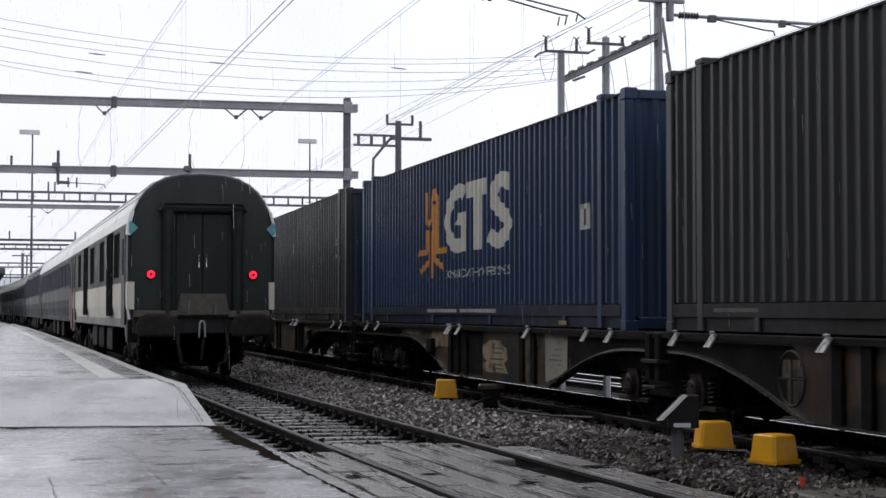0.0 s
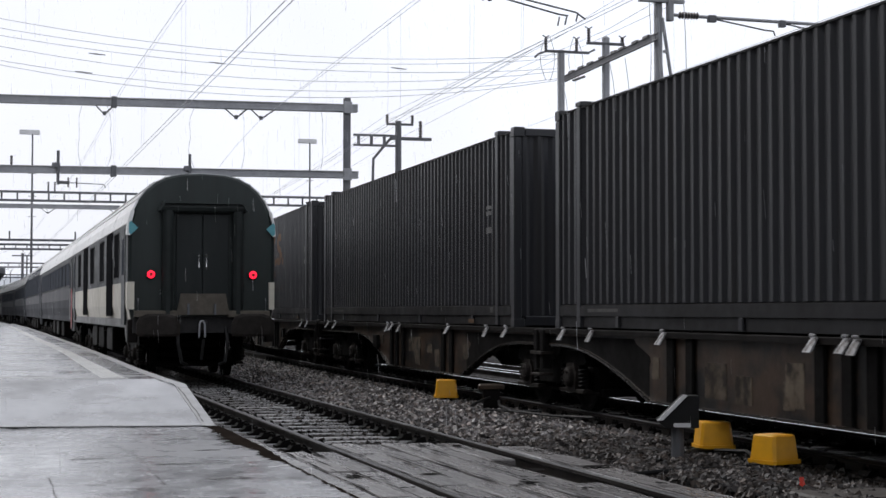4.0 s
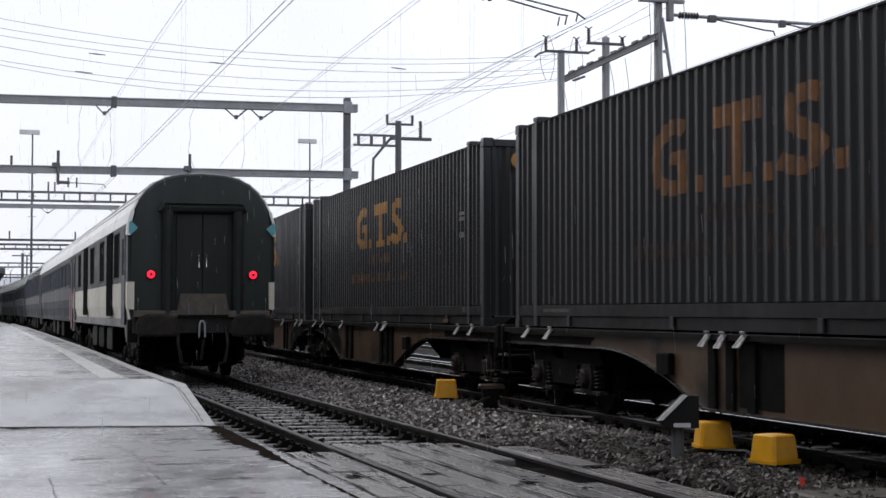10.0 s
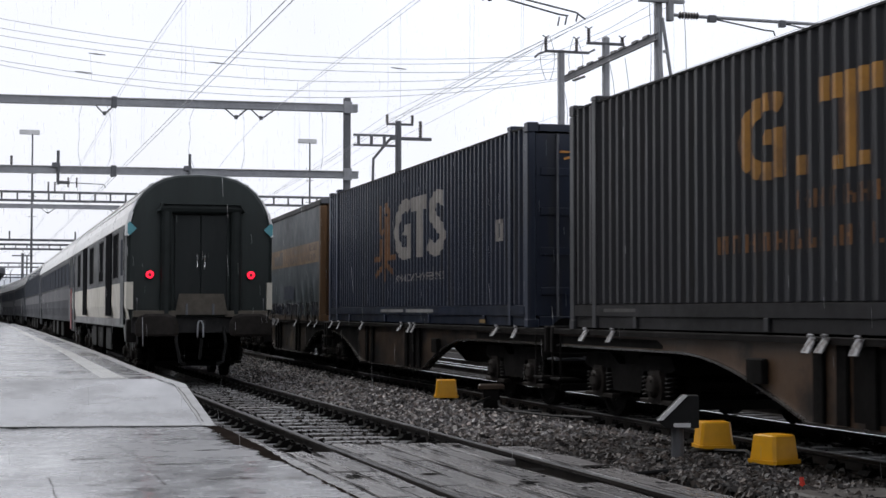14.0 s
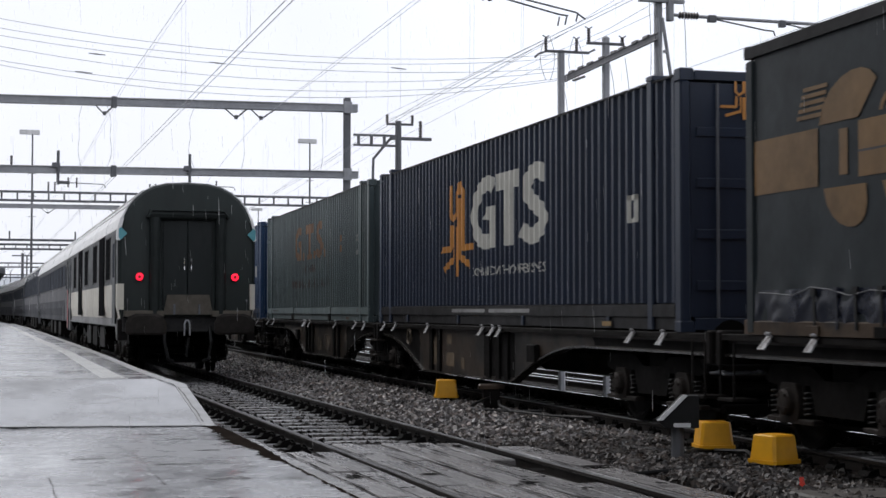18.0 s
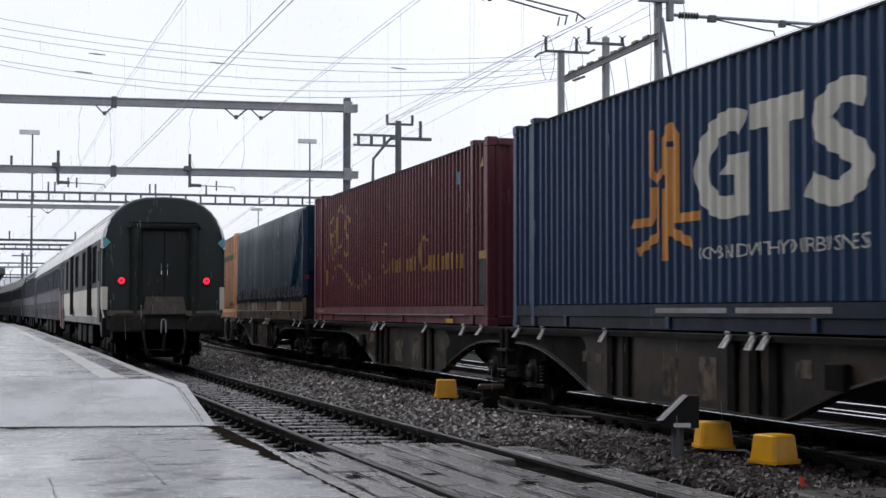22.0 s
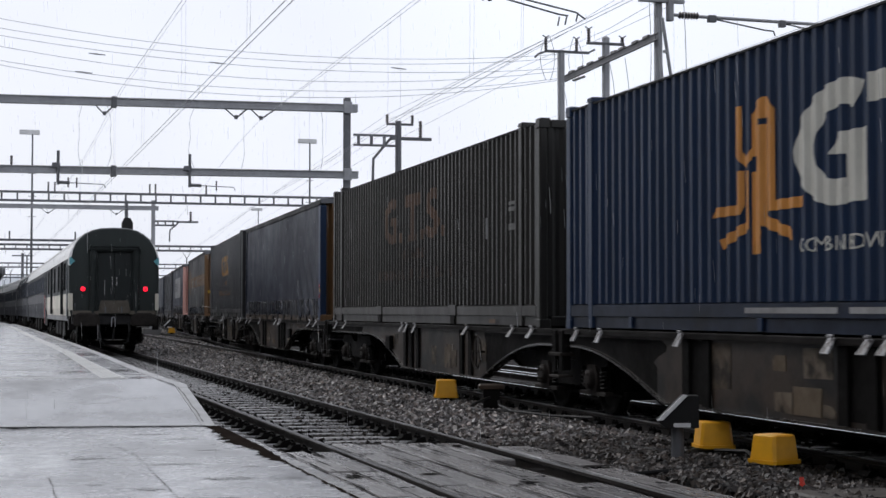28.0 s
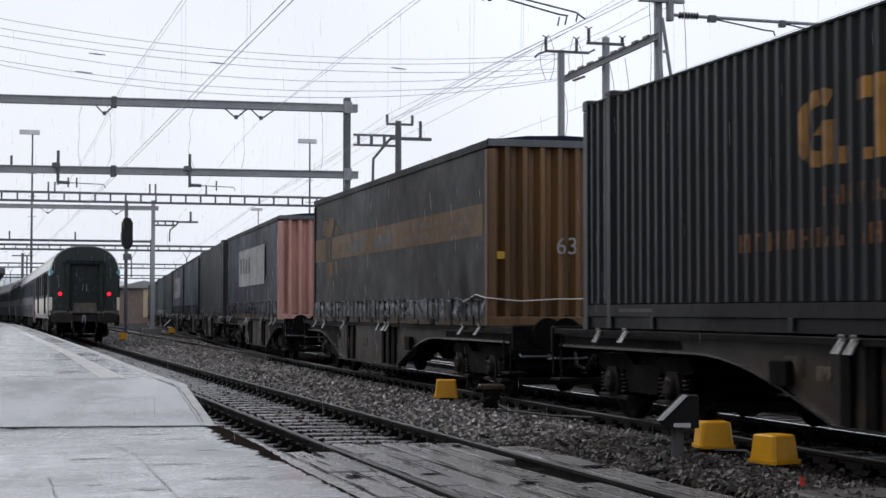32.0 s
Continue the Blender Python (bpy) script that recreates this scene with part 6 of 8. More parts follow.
def coach(L, label, upper, lower, roof, rear_end=False, red=False, n_win=9, windows=None, tall=False):
    ob = thing("passenger_coach", label, "railway coach", "coaches of the passenger train")
    k0, k1 = 4, len(SEC) - 5
    part("lower_side", Mesh().loft([[(x, y, z) for x, z in [(-1.335, 1.16), (-1.385, 1.41), (-1.385, 1.86), (1.385, 1.86), (1.385, 1.41), (1.335, 1.16)]] for y in (0.05, L - 0.05)]), lower, ob)
    part("upper_side", Mesh().loft([[(x, y, z) for x, z in [(-1.385, 1.862)] + SEC[2:k0 + 1] + SEC[k1:-2] + [(1.385, 1.862)]] for y in (0.05, L - 0.05)]), upper, ob)
    part("roof", Mesh().loft([[(x * 1.004, y, z + 0.003) for x, z in SEC[k0:k1 + 1]] for y in (0.04, L - 0.04)]), roof, ob, smooth=False)
    for sx in (-1, 1):
        part("roof_edge", Mesh().loft([[(sx * abs(SEC[q][0]) * 1.006 + sx * 0.004, y, SEC[q][1]) for q in (3, 4, 5)] + [(sx * abs(SEC[q][0]) * 1.0 - sx * 0.02, y, SEC[q][1] - 0.02) for q in (5, 4, 3)] for y in (0.03, L - 0.03)]), K_WHITE, ob, "pale roof edge")
        for q in (5, 6, 7, 8):
            part("roof_rib", Mesh().loft([[(sx * (abs(SEC[q][0]) * 1.004 + a), y, SEC[q][1] + 0.003 + c) for a, c in ((-0.02, 0.0), (0.0, 0.022), (0.02, 0.0))] for y in (0.06, L - 0.06)]), K_WHITE, ob)
        a, b = sorted((sx * 1.36, sx * 1.30))
        part("skirt", Mesh().prism([(0.05, 1.16), (L - 0.05, 1.16), (L - 0.05, 0.72), (L - 0.35, 0.72), (L - 0.6, 1.0), (0.9, 1.0), (0.6, 0.72), (0.05, 0.72)], "x", a, b), K_SKIRT if windows else K_GREY, ob)
        step = (L - 3.0) / n_win
        for y, yb in windows or [(1.6 + k * step, 1.6 + k * step + step * 0.8) for k in range(n_win)]:
            if sx < 0:
                za, zb = (1.98, 2.86) if windows else (2.12, 3.0 if tall else 2.8)
                w = part("window", Mesh().cbox(-1.396, -1.37, y, yb, za, zb, 0.01), K_SLOT if windows else K_GLASS, ob)
                part("window_frame", Mesh().loft([[(-1.4, a, c) for a, c in ((y - 0.05, za - 0.04), (yb + 0.05, za - 0.04), (yb + 0.05, zb + 0.04), (y - 0.05, zb + 0.04))], [(-1.4, a, c) for a, c in ((y, za), (yb, za), (yb, zb), (y, zb))], [(-1.386, a, c) for a, c in ((y, za), (yb, za), (yb, zb), (y, zb))]], caps=False), K_RUBBER, w)
                if windows:
                    part("window_post", Mesh().cbox(-1.402, -1.386, yb + 0.06, yb + 0.16, za - 0.04, zb + 0.04, 0.004), K_GREENSIDE, w)
                if tall:
                    part("roof_window", Mesh().loft([[(SEC[q][0] * 1.008, yy, SEC[q][1] + 0.006) for q in (3, 4, 5)] for yy in (y, yb)], caps=False, closed=False), K_GLASS, ob, "curved panorama roof pane")
        if not windows:
            part("waist_band", Mesh().box(min(sx * 1.3905, sx * 1.386), max(sx * 1.3905, sx * 1.386), 1.45, L - 1.45, 1.66, 2.05), K_BAND, ob, "pale grey band below the windows")
        for y in (0.55, L - 1.35):
            d = part("door", Mesh().cbox(min(sx * 1.40, sx * 1.37), max(sx * 1.40, sx * 1.37), y, y + 0.8, 1.05, 2.9, 0.012), upper, ob)
            part("door_window", Mesh().box(min(sx * 1.404, sx * 1.39), max(sx * 1.404, sx * 1.39), y + 0.15, y + 0.65, 2.0, 2.7), K_GLASS, d)
    if red:
        part("red_stripe", Mesh().box(-1.392, -1.386, 0.06, 0.52, 0.78, 1.98), K_RED, ob, "red corner stripe")
    part("underframe", Mesh().cbox(-1.1, 1.1, 0.2, L - 0.2, 0.95, 1.16, 0.02), M_UNDER, ob)
    for y in (L * 0.36, L * 0.5, L * 0.62):
        part("equipment_case", Mesh().cbox(-1.2, 1.2, y - 0.8, y + 0.8, 0.45, 0.95, 0.03), M_WAGON, ob)
    for y in (2.9, L - 2.9):
        add_bogie(ob, y)
    for yy, sgn in ((0, -1), (L, 1)):
        part("end_wall", Mesh().loft([[(x * 0.998, yy - sgn * 0.12, z) for x, z in SEC], [(x * 0.985, yy - sgn * 0.03, z - 0.012) for x, z in SEC], [(x * 0.95, yy, z - 0.045) for x, z in SEC]]), K_GREEN, ob, "dark green coach end")
        if not rear_end or sgn > 0:
            part("gangway", Mesh().cbox(-0.6, 0.6, min(yy, yy + sgn * 0.3), max(yy, yy + sgn * 0.3), 1.1, 3.2, 0.05), K_RUBBER, ob)
    return ob


K_BUFFER = mat("greasy_buffer_steel", (0.022, 0.019, 0.017), 0.7, 0.0, 0.5, 5, 0.1, 30, spec=0.12, blot=((0.03, 0.025, 0.02), 2.6, 0.55, 0.7, (1, 1, 1)))
van = coach(18.6, "green and cream baggage coach at the tail of the passenger train", K_GREENSIDE, K_CREAM, K_ROOF, rear_end=True, windows=((6.1, 7.2), (9.3, 10.5), (2.0, 3.1), (14.6, 15.6)))
# rear face of the last coach: rubber gangway, door, buffers, lamps
for sx in (-1, 1):
    part("gangway_bellows", Mesh().tube([(sx * 0.66, -0.10, 1.25), (sx * 0.66, -0.12, 3.2)], 0.11, 10), K_BELLOWS, van, "thick black rubber gangway tube")
part("gangway_bellows", Mesh().tube([(-0.78, -0.12, 3.26), (0.78, -0.12, 3.26)], 0.10, 10), K_BELLOWS, van, "thick black rubber gangway tube")
part("gangway_canopy", Mesh().prism([(-0.74, 3.37), (0.74, 3.37), (0.84, 3.20), (0.80, 3.20), (0.72, 3.33), (-0.72, 3.33), (-0.80, 3.20), (-0.84, 3.20)], "y", -0.26, 0.0), K_GREEN, van)
for sx in (-1, 1):
    dl = part("end_door", Mesh().cbox(min(sx * 0.005, sx * 0.5), max(sx * 0.005, sx * 0.5), -0.045, -0.005, 1.25, 3.15, 0.01), K_DOOR, van)
    part("door_handle", Mesh().tube([(sx * 0.07, -0.04, 2.12), (sx * 0.07, -0.085, 2.15), (sx * 0.07, -0.085, 2.36), (sx * 0.07, -0.04, 2.39)], 0.016, 6), K_CHROME, dl, "bright upright door handle")
    lamp = part("tail_lamp", Mesh().lathe((sx * 0.962, 0, 2.0), "y", [(0.0, 0.095), (-0.05, 0.095), (-0.06, 0.08)], 20), M_UNDER, van)
    part("lens", Mesh().lathe((sx * 0.962, -0.055, 2.0), "y", [(0.0, 0.076), (-0.02, 0.07), (-0.03, 0.045)], 20), G_RED, lamp, "glowing red lens")
    part("lens_centre", Mesh().lathe((sx * 0.962, -0.085, 2.0), "y", [(0.0, 0.036), (-0.006, 0.034)], 10), K_RED, lamp)
    part("corner_marker", Mesh().loft([[(sx * (1.34 + a), -0.07, 2.87 + b) for a, b in ((-0.13, 0), (0, 0.13), (0.04, 0.09), (0.04, -0.09), (0, -0.13))], [(sx * (1.34 + a), -0.062, 2.87 + b) for a, b in ((-0.13, 0), (0, 0.13), (0.04, 0.09), (0.04, -0.09), (0, -0.13))]]), K_TEAL, van, "teal diamond corner mark")
    part("corner_panel", Mesh().loft([[(sx * ((1.40 if sx < 0 else 1.375) if q < 2 else 1.27), -0.065 if q in (0, 3) else 0.1, z) for q in range(4)] for z in (1.34, 1.86)]), K_CREAM, van, "cream corner panel")
    part("roof_corner", Mesh().loft([[(sx * (abs(SEC[q][0]) * 1.0 + (0.035 if sx < 0 else 0.01)), -0.065, SEC[q][1]) for q in (2, 3, 4)] + [(sx * (abs(SEC[q][0]) * 0.975), -0.07, SEC[q][1] - 0.02) for q in (4, 3, 2)], [(sx * (abs(SEC[q][0]) * 1.0 + (0.035 if sx < 0 else 0.01)), 0.2, SEC[q][1]) for q in (2, 3, 4)] + [(sx * (abs(SEC[q][0]) * 0.975), 0.2, SEC[q][1] - 0.02) for q in (4, 3, 2)]]), K_WHITE, van)
    bf = part("buffer", Mesh().lathe((sx * 0.875, 0, 1.03), "y", [(0.1, 0.14), (-0.28, 0.13), (-0.30, 0.10), (-0.55, 0.10), (-0.56, 0.20)], 16), M_UNDER, van)
    head = [(-0.40, -0.16), (-0.34, -0.2), (0.34, -0.2), (0.40, -0.16), (0.40, 0.04), (0.33, 0.17), (0.2, 0.22), (-0.2, 0.22), (-0.33, 0.17), (-0.40, 0.04)]
    part("buffer_head", Mesh().loft([[(sx * 0.875 + a, -0.56, 1.04 + b) for a, b in head], [(sx * 0.875 + a, -0.60, 1.04 + b) for a, b in head], [(sx * 0.875 + a * 0.8, -0.625, 1.04 + b * 0.8) for a, b in head]]), K_BUFFER, bf, "wide greasy steel buffer head")
    part("buffer_plate", Mesh().cbox(sx * 0.875 - 0.4, sx * 0.875 + 0.4, -0.2, 0.0, 1.2, 1.32, 0.01), K_TAN, van)
    part("handrail", Mesh().tube([(sx * 1.2, -0.06, 1.2), (sx * 1.2, -0.1, 1.25), (sx * 1.2, -0.1, 1.5), (sx * 1.2, -0.06, 1.55)], 0.014, 6), M_STEELD, van)
    part("brake_pipe", Mesh().tube([(sx * 0.45, -0.05, 1.0), (sx * 0.47, -0.2, 0.7), (sx * 0.40, -0.25, 0.35), (sx * 0.30, -0.2, 0.3)], 0.035, 7), K_RUBBER, van)
    part("lower_corner", Mesh().cbox(min(sx * 1.385, sx * 1.2), max(sx * 1.385, sx * 1.2), -0.03, 0.25, 0.72, 1.15, 0.02), M_WAGON, van)
part("fall_plate", Mesh().prism([(-0.42, 1.64), (0.42, 1.64), (0.5, 1.24), (-0.5, 1.24)], "y", -0.2, -0.16), K_TAN, van, "raised tan gangway tread plate")
part("plate_hinge", Mesh().cbox(-0.3, -0.26, -0.24, -0.2, 1.24, 1.45, 0.005).cbox(0.2, 0.24, -0.24, -0.2, 1.24, 1.45, 0.005), M_STEELD, van)
part("end_beam", Mesh().cbox(-1.3, 1.3, -0.06, 0.2, 0.9, 1.2, 0.02), M_UNDER, van)
hook = part("coupling", Mesh().cbox(-0.06, 0.06, -0.4, 0.0, 0.95, 1.12, 0.02), M_UNDER, van)
part("shackle", Mesh().tube([(-0.105, -0.44, 0.82), (-0.10, -0.44, 1.06), (-0.07, -0.43, 1.13), (-0.03, -0.43, 1.13), (0.0, -0.44, 1.06), (0.005, -0.44, 0.82)], 0.017, 6), M_STEEL, hook, "bright steel coupling link")
part("coupling_screw", Mesh().tube([(-0.02, -0.42, 0.78), (-0.06, -0.4, 0.4)], 0.03, 6), K_RUBBER, hook)
for y in (3.6, 11.7):
    part("loading_door", Mesh().cbox(-1.41, -1.388, y, y + 1.45, 1.2, 2.95, 0.01), K_SLOT, van, "dark sliding loading door")

COACHES = [(van, 0.0, 18.6)]
pos = 18.9
for k in range(7):
    c = coach(26.1, ("grey and dark green passenger coach with a row of windows" if k != 1 else "tall grey panorama coach in the passenger train"), K_GREENSIDE if k % 2 == 0 else K_GREY, K_GREY, K_ROOF, red=(k == 0), n_win=10, tall=(k == 1))
    COACHES.append((c, pos, pos + 26.1))
    pos += 26.4
TAIL = [(0, 30.51), (6, 30.51), (12, 30.51), (13, 30.54), (14, 30.76), (15, 31.1), (16, 31.58), (17, 32.12), (18, 32.78), (19, 33.58), (20, 34.53), (21, 35.68), (22, 37.08), (23, 38.74), (24, 40.68), (25, 42.94), (26, 45.4), (27, 48.25), (28, 51.28), (29, 54.62), (30, 58.12), (31, 61.95), (32, 66.05)]

# ---- crossing planks beside and between the rails ----
M_STRIP = mat("worn_edge_concrete", (0.17, 0.165, 0.162), 0.4, 0, 0.35, 3, 0.4, 20, wet=0.15, blot=((0.04, 0.034, 0.03), 3.0, 0.56, 0.68, (1, 0.5, 1)))
crossing = thing("level_crossing", "old wet wooden plank crossing over the platform track", "level crossing", kind="structure")
rng = random.Random(31)
PLANKS = []
for k in range(3):
    for n, (a, b) in enumerate(((2.02, 1.2), (1.85, 1.55))):
        me = Mesh().cbox(-0.12, 0.12, -a / 2, a / 2, -0.09, 0.0, 0.012).data("plank")
        me.materials.append(M_WOOD)
        PLANKS.append((me, a))
for x0, x1, y_end, n in ((2.735, 3.24, 15.0, 2), (3.35, 4.66, 15.75, 5), (4.86, 5.24, 15.1, 1)):
    w = (x1 - x0) / n
    for k in range(n):
        y = y_end - rng.uniform(0, 0.18)
        while y > 7.5:
            me, a = rng.choice(PLANKS)
            ob = new("plank", me)
            ob.parent = crossing
            hole = abs(x0 + (k + 0.5) * w - 4.5) < 0.15 and 12.3 < y - a / 2 < 13.6
            ob.matrix_basis = pose(x0 + (k + 0.5) * w, y - a / 2, -0.014 + rng.uniform(-0.012, 0.008) - (0.05 if hole else 0), rng.uniform(-0.5, 0.5), rng.uniform(-1.2, 1.2), rng.uniform(-0.35, 0.35)) @ Matrix.Diagonal(((w - 0.03) / 0.24, 1, 1, 1))
            y -= a + rng.uniform(0.01, 0.03)
part("edge_beam", Mesh().cbox(2.58, 2.72, 6.0, 16.6, -0.2, -0.006, 0.012), M_STRIP, crossing, "worn concrete edge strip")
# near-black sheet that shows dark between the planks
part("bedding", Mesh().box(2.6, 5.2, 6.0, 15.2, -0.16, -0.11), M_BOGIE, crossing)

cracks = Mesh()


def split(x, y, l, w, lean, z=-0.003):
    """A ragged dark split, l long, w wide."""
    n, left, right = 7, [], []
    for k in range(n + 1):
        t = k / n
        c = x + lean * l * t + 0.012 * noise.noise((x * 9, y * 3 + t * 5, 1))
        h = w * (math.sin(math.pi * min(0.97, max(0.03, t))) ** 0.6) * (0.6 + 0.7 * abs(noise.noise((x * 7, t * 6 + y, 4))))
        left.append((c - h, y + l * t, z))
        right.append((c + h, y + l * t, z))
    cracks.loft([[a, b] for a, b in zip(left, right)], caps=False, closed=False)


# black strips laid over the plank seams, then random splits
for x0, x1, y_end, n in ((2.735, 3.24, 15.0, 2), (3.35, 4.66, 15.75, 5), (4.86, 5.24, 15.1, 1)):
    w = (x1 - x0) / n
    for k in range(n + 1):
        y = 8.0
        while y < y_end - 0.6:
            l = rng.uniform(0.5, 1.6)
            if rng.random() < 0.75:
                split(x0 + k * w + rng.uniform(-0.02, 0.02), y, min(l, y_end - y), rng.uniform(0.006, 0.02), rng.uniform(-0.01, 0.01))
            y += l * rng.uniform(0.8, 1.1)
    for k in range(int(24 * (x1 - x0))):
        split(rng.uniform(x0 + 0.03, x1 - 0.03), rng.uniform(8.5, y_end - 0.9), rng.uniform(0.3, 0.9), rng.uniform(0.003, 0.012), rng.uniform(-0.06, 0.06))
    for k in range(int(9 * (x1 - x0))):
        x, y = rng.uniform(x0 + 0.03, x1 - 0.2), rng.uniform(9.0, y_end - 0.5)
        l = rng.uniform(0.06, 0.16)
        for q in range(3):
            split(x + q * 0.05 + rng.uniform(-0.02, 0.02), y + rng.uniform(-0.03, 0.03), l * rng.uniform(0.6, 1.3), 0.03, rng.uniform(-0.3, 0.3))
for x, y, w, l in ((4.47, 12.6, 0.1, 0.22), (3.5, 12.5, 0.1, 0.12), (2.87, 12.45, 0.12, 0.12), (5.05, 12.75, 0.2, 0.14), (4.5, 15.0, 0.06, 0.25)):
    split(x, y, l, w, 0.0)
ob = part("split", cracks, M_CRACK, crossing, "dark splits in the planks and dark strips over their seams")
ob["kind"] = "stuff"

# ---- dark puddles along the apron's edge ----
def puddle(cx, cy, rx, ry, seed, z=0.0025):
    r = random.Random(seed)
    pts = []
    for k in range(48):
        a = 2 * math.pi * k / 48
        q = 0.7 + 0.55 * noise.noise((math.cos(a) * 1.7 + seed, math.sin(a) * 1.7, 0.3)) + 0.25 * noise.noise((math.cos(a) * 6 + seed, math.sin(a) * 6, 1.3))
        pts.append((min(2.34, cx + rx * q * math.cos(a)), cy + ry * q * math.sin(a), z + plat_z(cy)))
    ob = part("puddle", Mesh().face(pts), M_PUDDLE)
    tagged(ob, "dark shallow puddle on the wet concrete", "puddle", group="puddles")


M_PUDDLE = mat("puddle_water", (0.06, 0.058, 0.056), 0.28, 0, 0.3, 6, 0.02, 12)
for i, (cx, cy, rx, ry) in enumerate(((2.1, 15.2, 0.16, 0.05), (2.0, 16.6, 0.2, 0.05), (1.75, 17.3, 0.22, 0.06), (2.2, 13.5, 0.14, 0.05), (1.35, 10.9, 0.12, 0.05), (0.85, 12.4, 0.1, 0.04), (1.7, 11.3, 0.16, 0.04), (1.9, 12.6, 0.2, 0.14), (1.2, 12.0, 0.14, 0.1), (0.95, 14.6, 0.3, 0.08), (1.6, 13.9, 0.25, 0.1))):
    puddle(cx, cy, rx, ry, i)
for i, (cx, cy, rx, ry) in enumerate(((2.05, 21.5, 0.22, 0.08), (2.02, 22.3, 0.25, 0.10), (2.1, 23.6, 0.2, 0.10), (2.05, 25.2, 0.24, 0.14), (2.12, 27.5, 0.2, 0.16), (0.75, 24.5, 0.4, 0.12), (0.9, 29.0, 0.5, 0.2), (1.1, 34.0, 0.45, 0.25), (2.1, 31.0, 0.2, 0.2), (0.5, 22.0, 0.45, 0.07))):
    puddle(cx, cy, rx, ry, 40 + i)
M_DIRT = mat("wet_brown_dirt", (0.017, 0.0135, 0.0115), 0.8, 0, 0.5, 9, 0.4, 30, spec=0.0)
rows = []
for k in range(521):
    y = 8.0 + 10.38 * k / 520
    far = max(0.0, min(1.0, (y - 13.6) / 1.8))
    a = 2.545 - 0.07 * far - 0.15 * max(0.0, noise.noise((y * 1.3, 4.2, 0))) * (0.3 + far) - 0.05 * noise.noise((y * 2.3, 1.0, 0)) - (0.05 + 0.10 * far) * max(-0.2, noise.noise((y * 8, 1, 2))) - 0.06 * far * noise.noise((y * 19, 3, 2))
    rows.append([(min(2.555, a), y, 0.003), (2.57 + 0.07 * far + 0.02 * noise.noise((y * 4, 2, 2)), y, 0.003)])
tagged(part("dirt_edge", Mesh().loft(rows, caps=False, closed=False), M_DIRT), "ragged wet black dirt along the edge of the concrete", "dirt", kind="structure")

# ---- joints, painted line and guide strip on the platform ----
M_JOINT = mat("dark_joint", (0.03, 0.03, 0.03), 0.6, 0, 0.2, 8, 0.0)


def crack(pts, w, seed):
    r = random.Random(seed)
    m, rows = Mesh(), []
    n = 40
    for k in range(n + 1):
        t = k / n * (len(pts) - 1)
        i = min(int(t), len(pts) - 2)
        x, y = (pts[i][j] + (pts[i + 1][j] - pts[i][j]) * (t - i) for j in (0, 1))
        o = 0.02 * noise.noise((x * 3 + seed, y * 3, 0))
        dx, dy = pts[i + 1][0] - pts[i][0], pts[i + 1][1] - pts[i][1]
        l = math.hypot(dx, dy)
        nx, ny = -dy / l, dx / l
        ww = w * r.uniform(0.4, 1.2)
        rows.append([(x + nx * (o - ww), y + ny * (o - ww), plat_z(y) + 0.004), (x + nx * (o + ww), y + ny * (o + ww), plat_z(y) + 0.004)])
    tagged(part("joint", m.loft(rows, caps=False, closed=False), M_JOINT), "dark sealed joint between concrete slabs", "joint", kind="structure")


crack([(-6, 18.56), (0.2, 18.52), (2.50, 18.42)], 0.06, 1)
crack([(2.485, 18.6), (2.46, 19.4), (2.41, 20.4), (2.20, 20.9)], 0.008, 6)
crack([(0.53, 6), (0.53, 10), (0.54, 13.0)], 0.004, 2)
crack([(0.52, 13.05), (1.1, 13.3), (1.6, 13.2)], 0.003, 5)
crack([(1.36, 6), (1.35, 11), (1.38, 14.9), (1.2, 16.5)], 0.003, 3)
crack([(-5, 15.2), (0.3, 15.1), (0.95, 15.3)], 0.003, 4)
tagged(part("painted_line", Mesh().loft([[(x, y, plat_z(y) + 0.004), (x, y + 0.13, plat_z(y + 0.13) + 0.004)] for x, y in ((-6, 23.6), (-2, 22.6), (0.26, 21.62), (1.84, 20.98))], caps=False, closed=False), M_WHITE_LINE), "thin worn white line across the platform ramp", "line", kind="structure")
M_GUIDE = mat("worn_guide_paint", (0.40, 0.40, 0.39), 0.45, 0, 0.3, 5, 0.1, 30)
studs = Mesh()


def guide_x(y):
    """Left and right edge of the guide strip."""
    return float(np.interp(y, (21, 34, 56, 88, 116, 150), (1.52, 1.66, 1.60, 1.57, 1.2, 0.2))), float(np.interp(y, (21, 34, 56, 88, 116, 150), (1.83, 1.87, 1.80, 1.78, 1.4, 0.4)))


y = 21.25
while y < 36:
    a, b = guide_x(y)
    w = (b - a) / 5
    for k in range(5):
        x = a + k * w
        z = plat_z(y) + 0.002
        studs.box(x, x + w * 0.72, y, y + 0.2, z - 0.01, z + 0.006)
    y += 0.28
tagged(part("guide_strip", studs, M_WHITE_LINE), "white ribbed tactile guide strip on the platform", "guide strip", kind="stuff")
tagged(part("guide_strip_far", Mesh().loft([[(guide_x(q)[0], q, plat_z(q) + 0.004), (guide_x(q)[1], q, plat_z(q) + 0.004)] for q in range(36, 130, 4)], caps=False, closed=False), M_GUIDE), "white ribbed tactile guide strip far along the platform", "guide strip", kind="structure")

